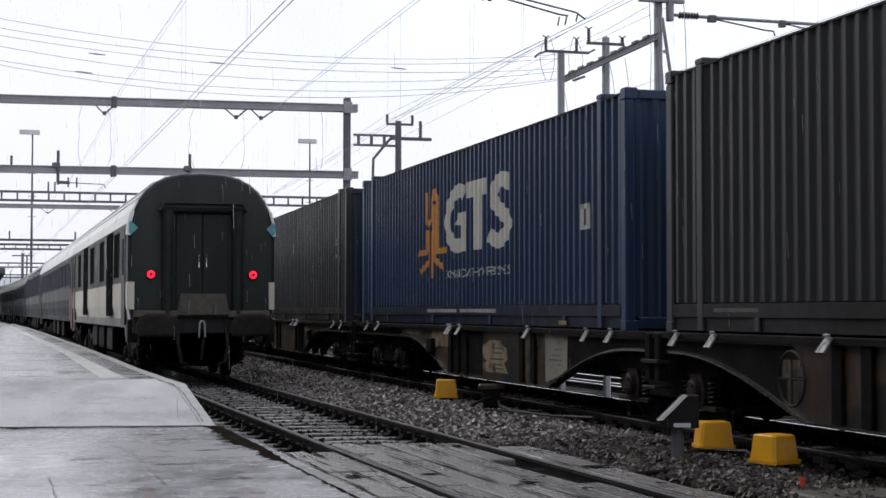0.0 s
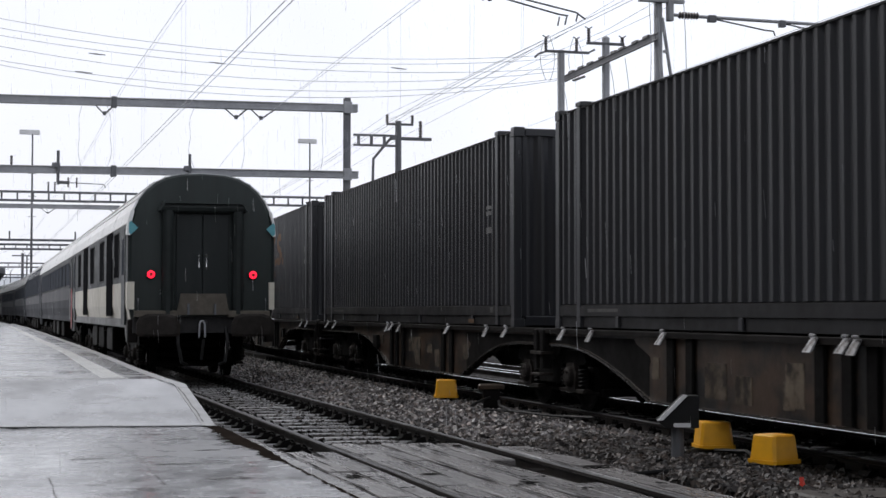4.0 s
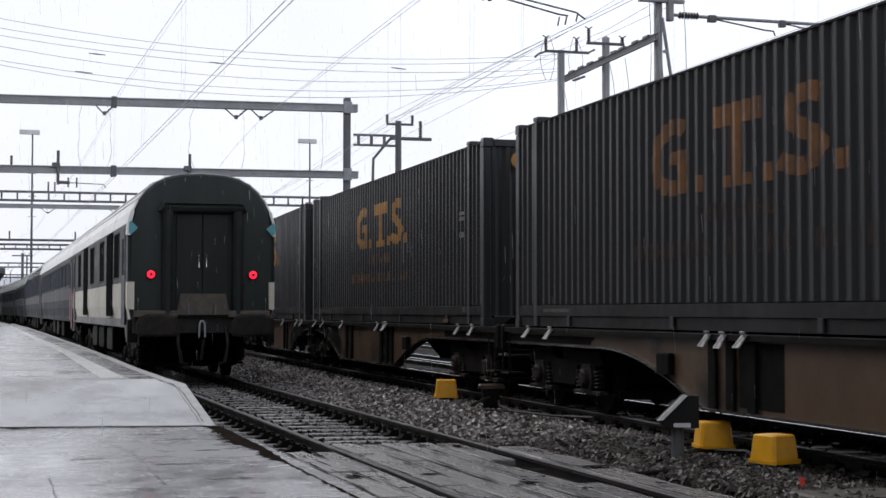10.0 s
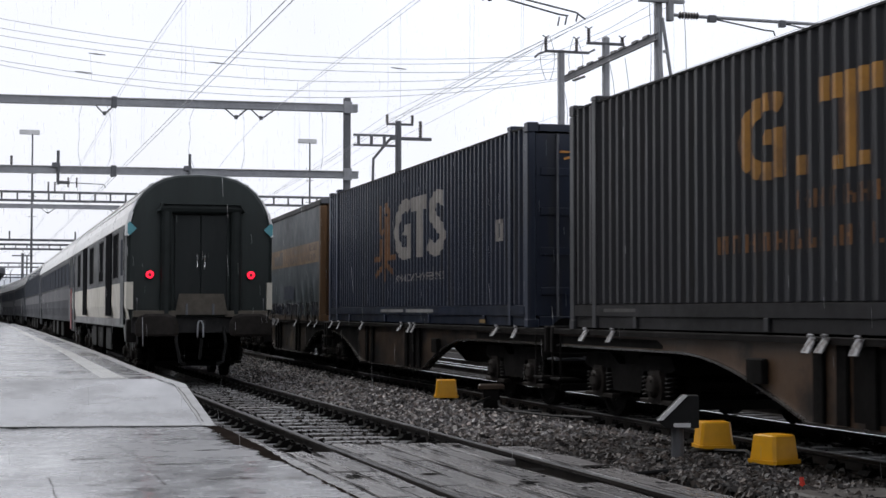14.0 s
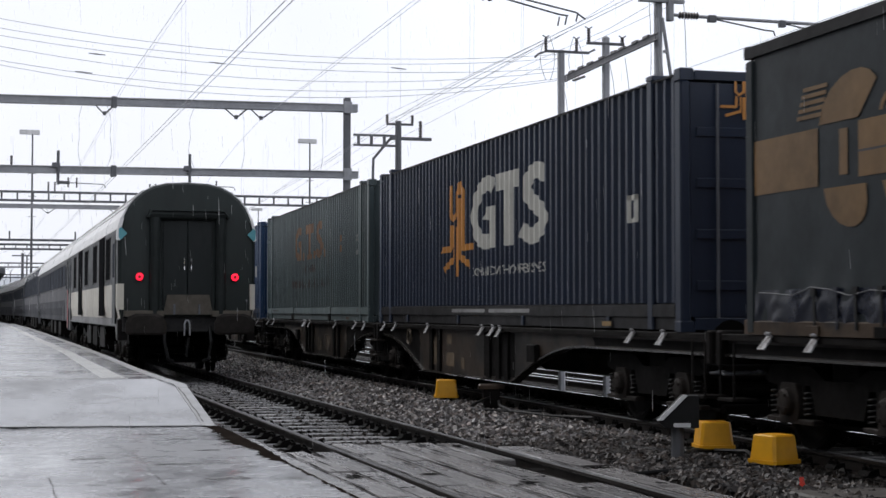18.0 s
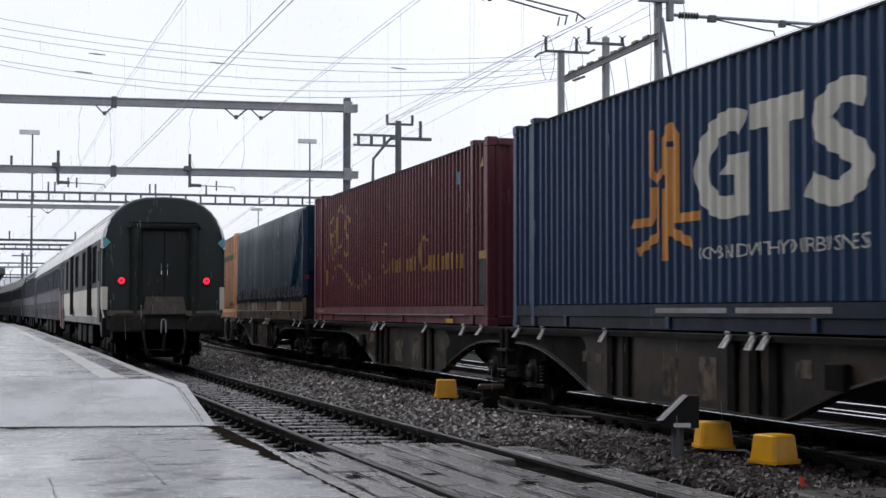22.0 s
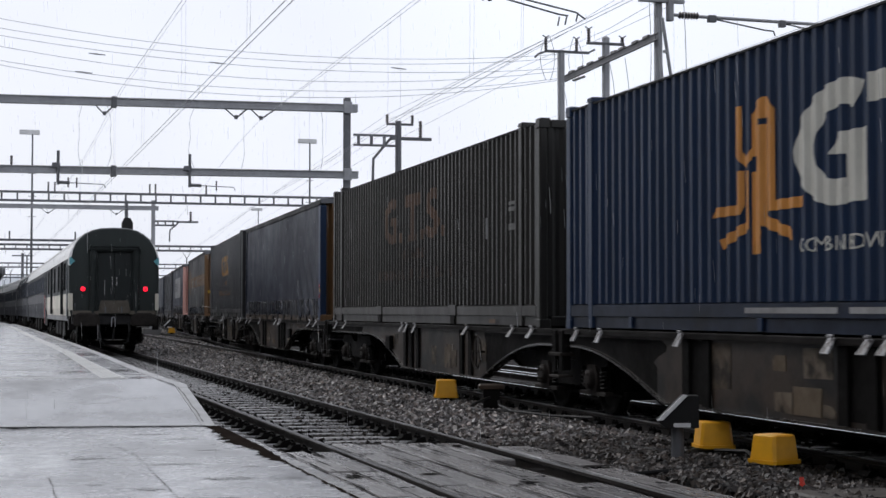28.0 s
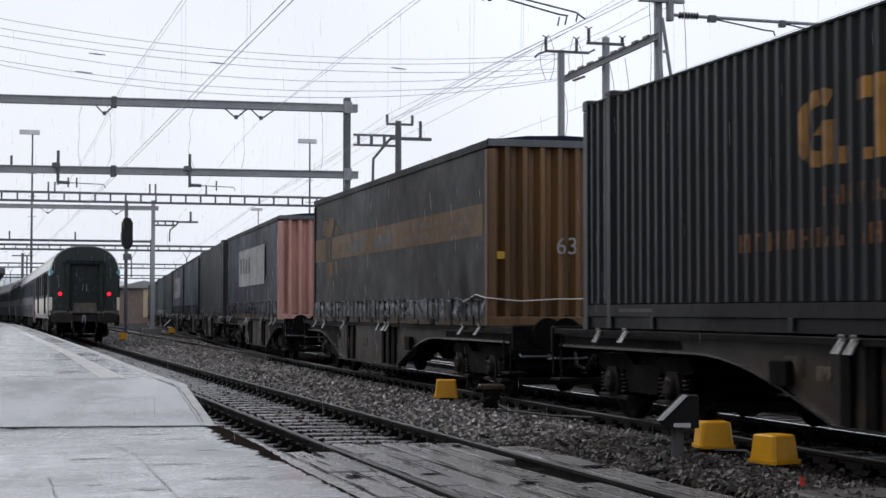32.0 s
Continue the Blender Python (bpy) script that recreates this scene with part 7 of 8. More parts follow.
# ---- yellow trackside boxes ----
def track_box(x, y, w, h, turn, z, label):
    ob = thing("trackside_box", label, "trackside box", "yellow trackside boxes")
    t = 0.84
    r = w / 2
    def ring(q, zz, c=0.025):
        return [(-q + c, -q, zz), (q - c, -q, zz), (q, -q + c, zz), (q, q - c, zz), (q - c, q, zz), (-q + c, q, zz), (-q, q - c, zz), (-q, -q + c, zz)]
    part("cover", Mesh().loft([ring(r * 0.97, 0.035), ring(r * t, h - 0.012), ring(r * t - 0.014, h)]), M_YELLOW, ob)
    part("flange", Mesh().loft([ring(r * 1.06, 0), ring(r * 1.06, 0.035)]), M_YELLOW, ob)
    for k in range(4):
        a = -r * 0.6 + k * r * 0.4
        part("cable", Mesh().tube([(a, 0, 0.0), (a + 0.01, -0.02, -0.12), (a - 0.03, -0.08, -0.22)], 0.018, 6), K_RUBBER, ob)
    part("stand", Mesh().cbox(-r * 0.5, r * 0.5, -r * 0.4, r * 0.4, -0.3, 0.0, 0.01), M_BOGIE, ob)
    ob.matrix_basis = pose(x, y, z, 0, 0, turn)
    return ob


track_box(7.27, 25.05, 0.37, 0.285, -14, -0.08, "yellow plastic trackside cable box on the ballast")
track_box(7.28, 15.2, 0.36, 0.27, -12, -0.09, "yellow plastic trackside cable box beside the dwarf signal")
track_box(7.08, 13.5, 0.345, 0.265, 18, -0.09, "yellow plastic cable box with cables below")
track_box(7.02, 83.2, 0.38, 0.3, 8, -0.1, "yellow plastic box at the foot of the main signal")
track_box(11.15, 98.0, 0.4, 0.3, 0, 0.0, "yellow box beside a far dwarf signal")

# dwarf signal with a slanted white bar
def dwarf(x, y, z, turn, s=1.0):
    ob = thing("dwarf_signal", "black dwarf signal with a slanted white bar and small plate", "signal", "dwarf signals")
    sh = [(-0.19 * s, 0.06 * s), (0.05 * s, 0.30 * s), (0.19 * s, 0.30 * s), (0.19 * s, 0), (-0.13 * s, 0)]
    part("housing", Mesh().prism(sh, "y", -0.1, 0.16), K_RUBBER, ob)
    part("white_bar", Mesh().loft([[(-0.205 * s, yy, 0.07 * s), (0.045 * s, yy, 0.315 * s), (0.085 * s, yy, 0.305 * s), (-0.15 * s, yy, 0.07 * s)] for yy in (-0.125, -0.101)]), P_PLATE, ob, "slanted white bar")
    part("plate", Mesh().prism([(-0.055 * s, 0.025 * s), (-0.04 * s, 0.045 * s), (0.11 * s, 0.045 * s), (0.11 * s, 0.005 * s), (-0.04 * s, 0.005 * s)], "y", -0.108, -0.101), P_PLATE, ob, "small white pointed plate")
    part("post", Mesh().tube([(0.0, 0.03, 0.0), (0.0, 0.03, -0.36)], 0.06 * s, 10), M_STEELD, ob)
    ob.matrix_basis = pose(x, y, z, 0, 0, turn)


P_PLATE = mat("white_plate", (0.66, 0.66, 0.66), 0.45, 0, 0.15, 6, 0.0)
dwarf(6.36, 14.05, 0.215, -18)
dwarf(11.0, 98.2, 0.3, -8, 1.6)

# rail joint box, cables and slab in the ballast
ob = thing("rail_contact_box", "rusty low trackside contact box with cables", "trackside box")
part("lid", Mesh().cbox(-0.19, 0.19, -0.14, 0.14, 0.22, 0.29, 0.02), M_BROWN, ob)
part("body", Mesh().cbox(-0.12, 0.12, -0.1, 0.1, -0.1, 0.22, 0.02), M_WAGON, ob)
ob.matrix_basis = pose(7.25, 22.6, -0.05, 0, 0, -14)
for i, pts in enumerate(([(7.2, 22.5, 0.05), (6.9, 22.3, -0.02), (6.7, 22.0, -0.07), (6.75, 21.4, -0.06), (7.1, 21.0, -0.06), (7.4, 20.8, -0.05)], [(7.3, 22.4, 0.0), (7.15, 21.9, -0.03), (7.0, 20.9, -0.05), (7.2, 19.8, -0.05), (7.45, 19.0, -0.03)], [(7.2, 15.1, -0.12), (6.9, 14.8, -0.07), (6.6, 14.4, -0.06), (6.4, 14.7, -0.05), (6.3, 15.2, -0.06), (6.45, 15.6, -0.05)],
                         [(7.0, 13.3, -0.12), (6.7, 13.1, -0.07), (6.3, 13.0, -0.07), (5.8, 12.9, -0.07), (5.3, 12.8, -0.08)], [(7.2, 15.0, -0.1), (7.3, 14.5, -0.07), (7.1, 13.8, -0.1)])):
    tagged(part("cable", Mesh().tube(pts, 0.02, 6), K_RUBBER), "black rubber cable lying on the ballast", "cable", group="ballast cables")
P_PEG = mat("bright_red_plastic", (0.62, 0.05, 0.03), 0.4, 0, 0.1, 6, 0.0)
M_SLAB = mat("dirty_cover_slab", (0.07, 0.064, 0.058), 0.55, 0, 0.35, 5, 0.3, 30, spec=0.3)
tagged(part("cover_slab", Mesh().cbox(5.9, 6.7, 10.45, 11.05, -0.2, -0.045, 0.02), M_SLAB), "small concrete cover slab in the ballast", "slab")
tagged(part("red_peg", Mesh().tube([(6.22, 11.38, -0.13), (6.215, 11.4, 0.01)], [0.028, 0.018], 6), P_PEG), "small bright red marker peg in the ballast", "peg")

# ---- overhead line ----
def insulator(name, parent, p, q, r=0.06, n=6, material=None):
    p, q = Vector(p), Vector(q)
    pts, rs = [], []
    for k in range(n * 2 + 1):
        pts.append(p.lerp(q, k / (n * 2)))
        rs.append(r if k % 2 else r * 0.5)
    part(name, Mesh().tube(pts, rs, 8), material or M_INSUL, parent)


def girder(x0, x1, y, z0, z1, d, w=0.2):
    """A beam of welded box section across the tracks."""
    m = Mesh()
    m.loft([[(x, y - w / 2, z - d / 2), (x, y + w / 2, z - d / 2), (x, y + w / 2, z + d / 2), (x, y - w / 2, z + d / 2)] for x, z in ((x0, z0), (x1, z1))])
    m.loft([[(x, y - w / 2 - 0.04, z - d / 2 - 0.025), (x, y + w / 2 + 0.04, z - d / 2 - 0.025), (x, y + w / 2 + 0.04, z - d / 2), (x, y - w / 2 - 0.04, z - d / 2)] for x, z in ((x0, z0), (x1, z1))])
    m.loft([[(x, y - w / 2 - 0.04, z + d / 2), (x, y + w / 2 + 0.04, z + d / 2), (x, y + w / 2 + 0.04, z + d / 2 + 0.025), (x, y - w / 2 - 0.04, z + d / 2 + 0.025)] for x, z in ((x0, z0), (x1, z1))])
    return m


def h_post(x, y, z0, z1, w=0.3):
    m = Mesh().cbox(x - w / 2, x + w / 2, y - w / 2, y - w / 2 + 0.03, z0, z1, 0.005)
    m.cbox(x - w / 2, x + w / 2, y + w / 2 - 0.03, y + w / 2, z0, z1, 0.005)
    return m.box(x - 0.02, x + 0.02, y - w / 2 + 0.03, y + w / 2 - 0.03, z0, z1 - 0.01)


def ladder_parts(ob, x0, x1, y, z0, z1, step, chord_r=0.05):
    for z in (z0, z1):
        part("chord", Mesh().cbox(x0, x1, y - chord_r, y + chord_r, z - chord_r, z + chord_r, 0.01), M_STEELD, ob)
    x = x0 + step * 0.4
    while x < x1:
        part("web_post", Mesh().cbox(x - 0.045, x + 0.045, y - 0.03, y + 0.03, z0 + chord_r, z1 - chord_r, 0.005), M_STEELD, ob)
        x += step


def v_hanger(ob, a, b, apex, y):
    part("v_hanger", Mesh().tube([(a[0], y, a[1]), (apex[0], y, apex[1])], 0.022, 6), M_STEELD, ob)
    part("v_hanger", Mesh().tube([(b[0], y, b[1]), (apex[0], y, apex[1])], 0.028, 6), M_STEELD, ob)
    part("clamp", Mesh().cbox(apex[0] - 0.05, apex[0] + 0.05, y - 0.05, y + 0.05, apex[1] - 0.02, apex[1] + 0.1, 0.01), M_STEELD, ob)


G1 = 49.5
g = thing("catenary_gantry", "grey steel portal gantry with two beams over the tracks", "gantry", "catenary gantries")
part("post", h_post(11.09, G1, -0.42, 8.05, 0.2), M_STEELD, g)
part("upper_beam", girder(-8.8, 11.42, G1, 7.56, 7.73, 0.19), M_STEEL, g)
part("lower_beam", girder(-8.8, 11.44, G1, 5.48, 5.62, 0.17), M_STEEL, g)
part("post", h_post(-8.6, G1, -0.42, 8.0, 0.31), M_STEEL, g)
for z in (7.73, 5.61):
    part("bracket_plate", Mesh().cbox(10.96, 11.22, G1 - 0.17, G1 - 0.13, z - 0.17, z + 0.2, 0.01), M_STEEL, g)
for x, z in ((3.83, 7.62), (3.83, 5.52)):
    part("splice_collar", Mesh().cbox(x - 0.07, x + 0.09, G1 - 0.16, G1 + 0.16, z - 0.13, z + 0.2, 0.01), M_STEELD, g)
v_hanger(g, (3.28, 7.56), (3.9, 7.62), (3.56, 7.27), G1)
v_hanger(g, (7.2, 7.6), (7.96, 7.64), (7.57, 7.29), G1)
v_hanger(g, (7.98, 7.64), (8.85, 7.66), (8.35, 7.29), G1)
for x in (2.2, 6.13):
    part("drop_post", Mesh().tube([(x, G1 - 0.16, 5.1), (x, G1 - 0.16, 6.12)], 0.045, 8), M_STEELD, g)
    part("steady_arm", Mesh().tube([(x, G1 - 0.16, 5.17), (x + 0.35, G1 - 0.16, 5.16)], 0.05, 8).tube([(x + 0.35, G1 - 0.16, 5.16), (x + 1.35, G1 - 0.16, 5.13), (x + 1.4, G1 - 0.16, 5.03)], 0.014, 6), M_STEELD, g)
    part("clip", Mesh().cbox(x - 0.18, x + 0.06, G1 - 0.2, G1 - 0.1, 5.62, 5.76, 0.02), M_STEELD, g)
for x in (2.5, 2.75, 6.95):
    insulator("insulator", g, (x, G1 - 0.16, 5.02), (x, G1 - 0.16, 5.32), 0.032, 4)
insulator("insulator", g, (0.85, G1, 5.6), (0.85, G1, 5.95), 0.05, 4)
GANTRY = g
# side bracket and feeder pole on the same line
ladder_parts(g, 11.3, 12.7, G1, 6.58, 6.9, 0.42, 0.035)
pole = thing("feeder_pole", "grey steel feeder pole with cross-arm and insulators", "pole", "feeder poles")
part("mast", Mesh().tube([(12.77, G1, -0.42), (12.77, G1, 7.38)], [0.13, 0.1], 10), M_STEELD, pole)
part("cross_arm", Mesh().cbox(12.38, 13.26, G1 - 0.04, G1 + 0.04, 7.24, 7.31, 0.01), M_STEELD, pole)
part("lower_arm", Mesh().cbox(12.5, 13.86, G1 - 0.06, G1 + 0.06, 6.77, 6.87, 0.01), M_STEELD, pole)
for x in (12.4, 13.23):
    insulator("insulator", pole, (x, G1, 7.31), (x, G1, 7.58), 0.06, 4)
insulator("insulator", pole, (13.5, G1, 6.87), (13.5, G1, 7.4), 0.07, 6)
part("drop_arm", Mesh().tube([(12.5, G1, 6.8), (11.95, G1, 6.15), (11.93, G1, 5.2)], 0.045, 8), M_STEELD, pole)

# three masts beyond the freight track with a beam between them
def mast(y, top, x=11.3, r=0.065):
    ob = thing("line_mast", "grey concrete-steel line mast beyond the freight track", "mast", "line masts")
    part("shaft", Mesh().cbox(x - r, x + r, y - r, y + r, -0.42, top, 0.03), M_STEEL, ob)
    return ob


m1, m2, m3 = mast(30.57, 6.63), mast(28.14, 6.5), mast(25.7, 8.6, r=0.065)
part("cross_arm", Mesh().cbox(10.93, 11.9, 30.50, 30.56, 6.56, 6.61, 0.01), M_STEELD, m1)
part("arm_end", Mesh().tube([(10.98, 30.53, 6.58), (10.8, 30.53, 6.52), (10.72, 30.53, 6.44)], 0.022, 6), M_STEELD, m1)
part("arm_end", Mesh().tube([(11.9, 30.53, 6.6), (12.02, 30.53, 6.66)], 0.022, 6), M_STEELD, m1)
part("cross_arm", Mesh().cbox(10.9, 11.66, 28.07, 28.13, 6.33, 6.38, 0.01), M_STEELD, m2)
for ob, x, y, z, h in ((m1, 10.96, 30.53, 6.61, 0.25), (m1, 11.62, 30.53, 6.61, 0.25), (m2, 10.94, 28.1, 6.38, 0.24), (m2, 11.62, 28.1, 6.38, 0.10)):
    insulator("insulator", ob, (x, y, z), (x, y, z + h), 0.042, 5)
    part("insulator_cap", Mesh().tube([(x - 0.07, y, z + h + 0.04), (x, y, z + h), (x + 0.07, y, z + h + 0.04)], 0.014, 5), M_STEELD, ob)
for x, d in ((10.96, -0.12), (11.62, 0.14), (11.05, 0.1), (11.55, -0.1)):
    part("jumper_wire", Mesh().tube([(x + d * math.sin(math.pi * k / 8), 30.53, 6.87 - 0.11 * k) for k in range(9)], 0.007, 5), M_WIRE, m1)
beam = thing("switch_beam", "dark lattice switch beam between the line masts", "beam")
for dz in (-0.055, 0.05):
    part("chord", Mesh().tube([(11.16, 25.4, 6.05 + dz), (11.16, 29.95, 5.95 + dz)], 0.02, 6), M_STEELD, beam)
for k in range(15):
    y = 25.5 + k * 0.3
    part("web_plate", Mesh().cbox(11.15, 11.17, y, y + 0.297, 6.05 - 0.022 * (y - 25.4) - 0.055, 6.05 - 0.022 * (y - 25.4) + 0.05, 0.004), M_STEELD, beam)
for y in (25.9, 26.4, 27.0, 27.4, 28.0, 28.6, 29.1, 29.6):
    part("disconnector", Mesh().cbox(11.12, 11.2, y - 0.16, y + 0.1, 6.10 - 0.022 * (y - 25.4), 6.145 - 0.022 * (y - 25.4), 0.012), M_INSUL, beam)
part("lower_arm", Mesh().tube([(11.16, 28.9, 5.84), (11.16, 29.5, 5.85)], 0.025, 6), M_STEELD, beam)
part("strut", Mesh().tube([(11.31, 25.55, 6.4), (11.475, 25.55, 5.35), (11.83, 25.55, 3.0)], 0.03, 6), M_STEEL, m3)
part("strut_brace", Mesh().cbox(11.33, 11.42, 25.52, 25.58, 5.79, 5.84, 0.01), M_STEEL, m3)
part("strut", Mesh().tube([(11.22, 25.55, 6.4), (11.3, 25.55, 5.35), (11.45, 25.55, 3.0)], 0.03, 6), M_STEEL, m3)
can = thing("cantilever_arm", "galvanised cantilever arm with dark insulator", "cantilever")
part("bracket", Mesh().cbox(11.42, 11.52, 25.5, 25.66, 6.36, 6.8, 0.02), M_STEEL, can)
part("bracket_arm", Mesh().cbox(10.9, 11.75, 25.56, 25.66, 6.68, 6.74, 0.01), M_STEEL, can)
insulator("insulator", can, (11.64, 25.6, 6.47), (12.02, 25.6, 6.475), 0.07, 7)
part("tube", Mesh().tube([(11.55, 25.6, 6.47), (15.0, 25.6, 6.44)], 0.03, 8), M_STEEL, can)
part("steady_arm", Mesh().tube([(12.3, 25.6, 6.44), (13.3, 25.6, 6.29), (13.47, 25.6, 6.28), (13.5, 25.6, 6.2)], 0.014, 6), M_STEELD, can)
part("steady_arm", Mesh().tube([(13.6, 25.6, 6.44), (14.2, 25.6, 6.34), (15.0, 25.6, 6.25)], 0.014, 6), M_STEELD, can)
part("arm_clip", Mesh().cbox(12.2, 12.35, 25.55, 25.65, 6.38, 6.5, 0.01).cbox(13.58, 13.7, 25.55, 25.65, 6.36, 6.48, 0.01), M_STEELD, can)
# registration arms over the freight track, reaching in from above
can2 = thing("registration_arm", "twin registration arms over the freight track with insulators", "cantilever")
part("tube", Mesh().tube([(6.2, 23.0, 6.12), (7.6, 23.0, 6.05), (8.45, 23.0, 5.86), (8.62, 23.0, 5.84)], 0.014, 6), M_STEELD, can2)
part("tube", Mesh().tube([(6.2, 23.0, 6.2), (7.8, 23.0, 6.08), (8.75, 23.0, 5.9), (8.9, 23.0, 5.8)], 0.014, 6), M_STEELD, can2)
insulator("insulator", can2, (6.8, 23.0, 6.08), (7.4, 23.0, 6.04), 0.05, 6)
for x, z in ((8.6, 5.84), (8.78, 5.9), (8.48, 5.82)):
    part("dropper", Mesh().tube([(x, 23.0, z), (x - 0.03, 23.0, z - 0.14)], 0.014, 5), M_STEELD, can2)
part("hanger_tube", Mesh().tube([(6.2, 23.0, 6.1), (6.2, 23.0, 9.0)], 0.05, 8), M_STEELD, can2)
part("hanger_beam", girder(-8.8, 21.0, 23.0, 9.0, 9.0, 0.2), M_STEEL, can2)
part("hanger_post", h_post(21.0, 23.0, -0.42, 9.1, 0.3), M_STEEL, can2)
part("hanger_post", h_post(-8.6, 23.0, -0.42, 9.1, 0.3), M_STEEL, can2)

# further gantries
g = thing("catenary_gantry", "long lattice gantry across the yard tracks", "gantry", "catenary gantries")
ladder_parts(g, -8.0, 22.0, 86.0, 7.05, 7.5, 0.79, 0.06)
for x in (-8.0, 22.0):
    part("post", h_post(x, 86.0, -0.42, 7.7, 0.3), M_STEELD, g)
for x in (8.58, 8.88, 11.57, 3.35, 3.68):
    insulator("insulator", g, (x, 86.0, 7.56), (x, 86.0, 8.05), 0.06, 5)
g = thing("catenary_gantry", "grey portal gantry with one post between the tracks", "gantry", "catenary gantries")
# lighter steel on this post stands in for haze
part("post", h_post(10.0, 98.0, -0.42, 8.0, 0.22), M_STEEL, g)
part("post", h_post(-8.0, 98.0, -0.42, 8.0, 0.34), M_STEELD, g)
part("beam", girder(-8.0, 10.3, 98.0, 7.5, 7.52, 0.2), M_STEEL, g)
part("foundation", Mesh().cbox(9.4, 10.5, 97.6, 98.4, -0.42, 0.3, 0.05), M_MASONRY, g)
for x in (3.8, 7.8):
    v_hanger(g, (x - 0.4, 7.4), (x + 0.4, 7.4), (x, 7.1), 98.0)
ladder_parts(g, 10.1, 11.4, 98.0, 6.5, 6.75, 0.45, 0.05)
part("bracket_arm", Mesh().cbox(11.4, 12.7, 97.95, 98.05, 6.66, 6.78, 0.01), M_STEELD, g)
part("drop_arm", Mesh().tube([(11.5, 98, 6.66), (11.0, 98, 6.2), (10.98, 98, 5.5)], 0.05, 6), M_STEELD, g)
insulator("insulator", g, (12.25, 98, 6.78), (12.25, 98, 7.35), 0.09, 5)
for yy, z0, z1, xr, st in ((145.0, 6.72, 7.12, 30.0, 0.95), (225.0, 7.25, 7.8, 42.0, 1.5), (283.0, 7.0, 7.5, 52.0, 1.9)):
    g = thing("catenary_gantry", "far lattice gantry over the station throat", "gantry", "catenary gantries")
    ladder_parts(g, -6.0, xr, yy, z0, z1, st, 0.09)
    for x in (-6.0, xr):
        part("post", h_post(x, yy, -0.42, z1 + 0.3, 0.4), M_STEELD, g)
    if yy < 200:
        part("top_tube", Mesh().cbox(-6.0, 14.8, yy - 0.1, yy + 0.1, 7.42, 7.62, 0.02), M_STEELD, g)
        part("post", h_post(14.75, yy, -0.42, 7.7, 0.4), M_STEELD, g)
        for x in (8.0, 2.4, 12.0):
            part("top_stub", Mesh().tube([(x, yy, 7.6), (x, yy, 8.3)], 0.07, 6), M_STEELD, g)
    for x in (3.9, 12.9, 17.8):
        v_hanger(g, (x - 0.45, z0), (x + 0.45, z0), (x, z0 - 0.7), yy)
        part("drop_tube", Mesh().tube([(x, yy, z0 - 0.7), (x, yy, z0 - 2.4)], 0.06, 6), M_STEELD, g)

# yard lamps on tall masts
for x, y, top in ((3.82, 130.0, 15.3), (26.0, 130.0, 15.25), (36.8, 220.0, 15.3)):
    ob = thing("yard_lamp", "tall thin yard lamp mast with a flat lamp head", "lamp", "yard lamps")
    part("mast", Mesh().tube([(x, y, -0.42), (x, y, top)], [0.11, 0.06], 8), M_STEELD, ob)
    # white head colour imitates the paling of far haze
    part("lamp_head", Mesh().cbox(x - 1.0, x + 0.55, y - 0.2, y + 0.2, top - 0.1, top + 0.26, 0.04), P_PLATE, ob)
    for z in (top - 5.0, top - 3.2, top - 6.6):
        part("step_bar", Mesh().cbox(x - 0.3, x + 0.3, y - 0.02, y + 0.02, z, z + 0.04, 0.005), M_STEELD, ob)

# main signal mast between the tracks
sg = thing("main_signal", "dark main signal seen from behind on a slim mast", "signal")
part("mast", Mesh().tube([(7.2, 84, -0.42), (7.2, 84, 7.0)], 0.09, 8), M_STEELD, sg)
part("signal_case", Mesh().prism([(6.96, 4.75), (7.12, 4.5), (7.36, 4.5), (7.52, 4.75), (7.52, 5.85), (7.4, 6.1), (7.08, 6.1), (6.96, 5.85)], "y", 83.8, 84.1), K_RUBBER, sg, "dark pointed signal case")
part("lower_case", Mesh().cbox(7.05, 7.46, 83.8, 84.1, 3.94, 4.26, 0.02), M_STEELD, sg)
part("top_ring", Mesh().lathe((7.2, 84, 6.5), "z", [(0, 0.12), (0.05, 0.14), (0.12, 0.1)], 10), M_STEELD, sg)

# far pole with cross-arm beyond the platform
fp = thing("far_pole", "far line pole with cross-arm beyond the platform", "pole")
part("shaft", Mesh().tube([(4.86, 200, -0.42), (4.86, 200, 8.3)], 0.16, 8), M_STEELD, fp)
part("cross_arm", Mesh().cbox(3.6, 6.1, 199.9, 200.1, 7.9, 8.05, 0.01), M_STEELD, fp)

# ---- wires ----
def wire(label, pts, r, cat="wire"):
    tagged(part("overhead_wire", Mesh().tube(pts, r * 0.66, 5), M_WIRE), label, cat, group="overhead wires")


def along(fn, off, zf, y0, y1, step=3.0):
    return [(fn(y) + off, y, zf(y)) for y in [y0 + k * step for k in range(int((y1 - y0) / step) + 1)]]


def sag(y, hi, low):
    t = ((y - 49.5) % 48.5) / 48.5
    return hi - (hi - low) * 4 * t * (1 - t)


def platform_sag(y):
    return sag(y, 8.0, 7.78) if y < 49.5 else sag(y, 8.0, 7.5)


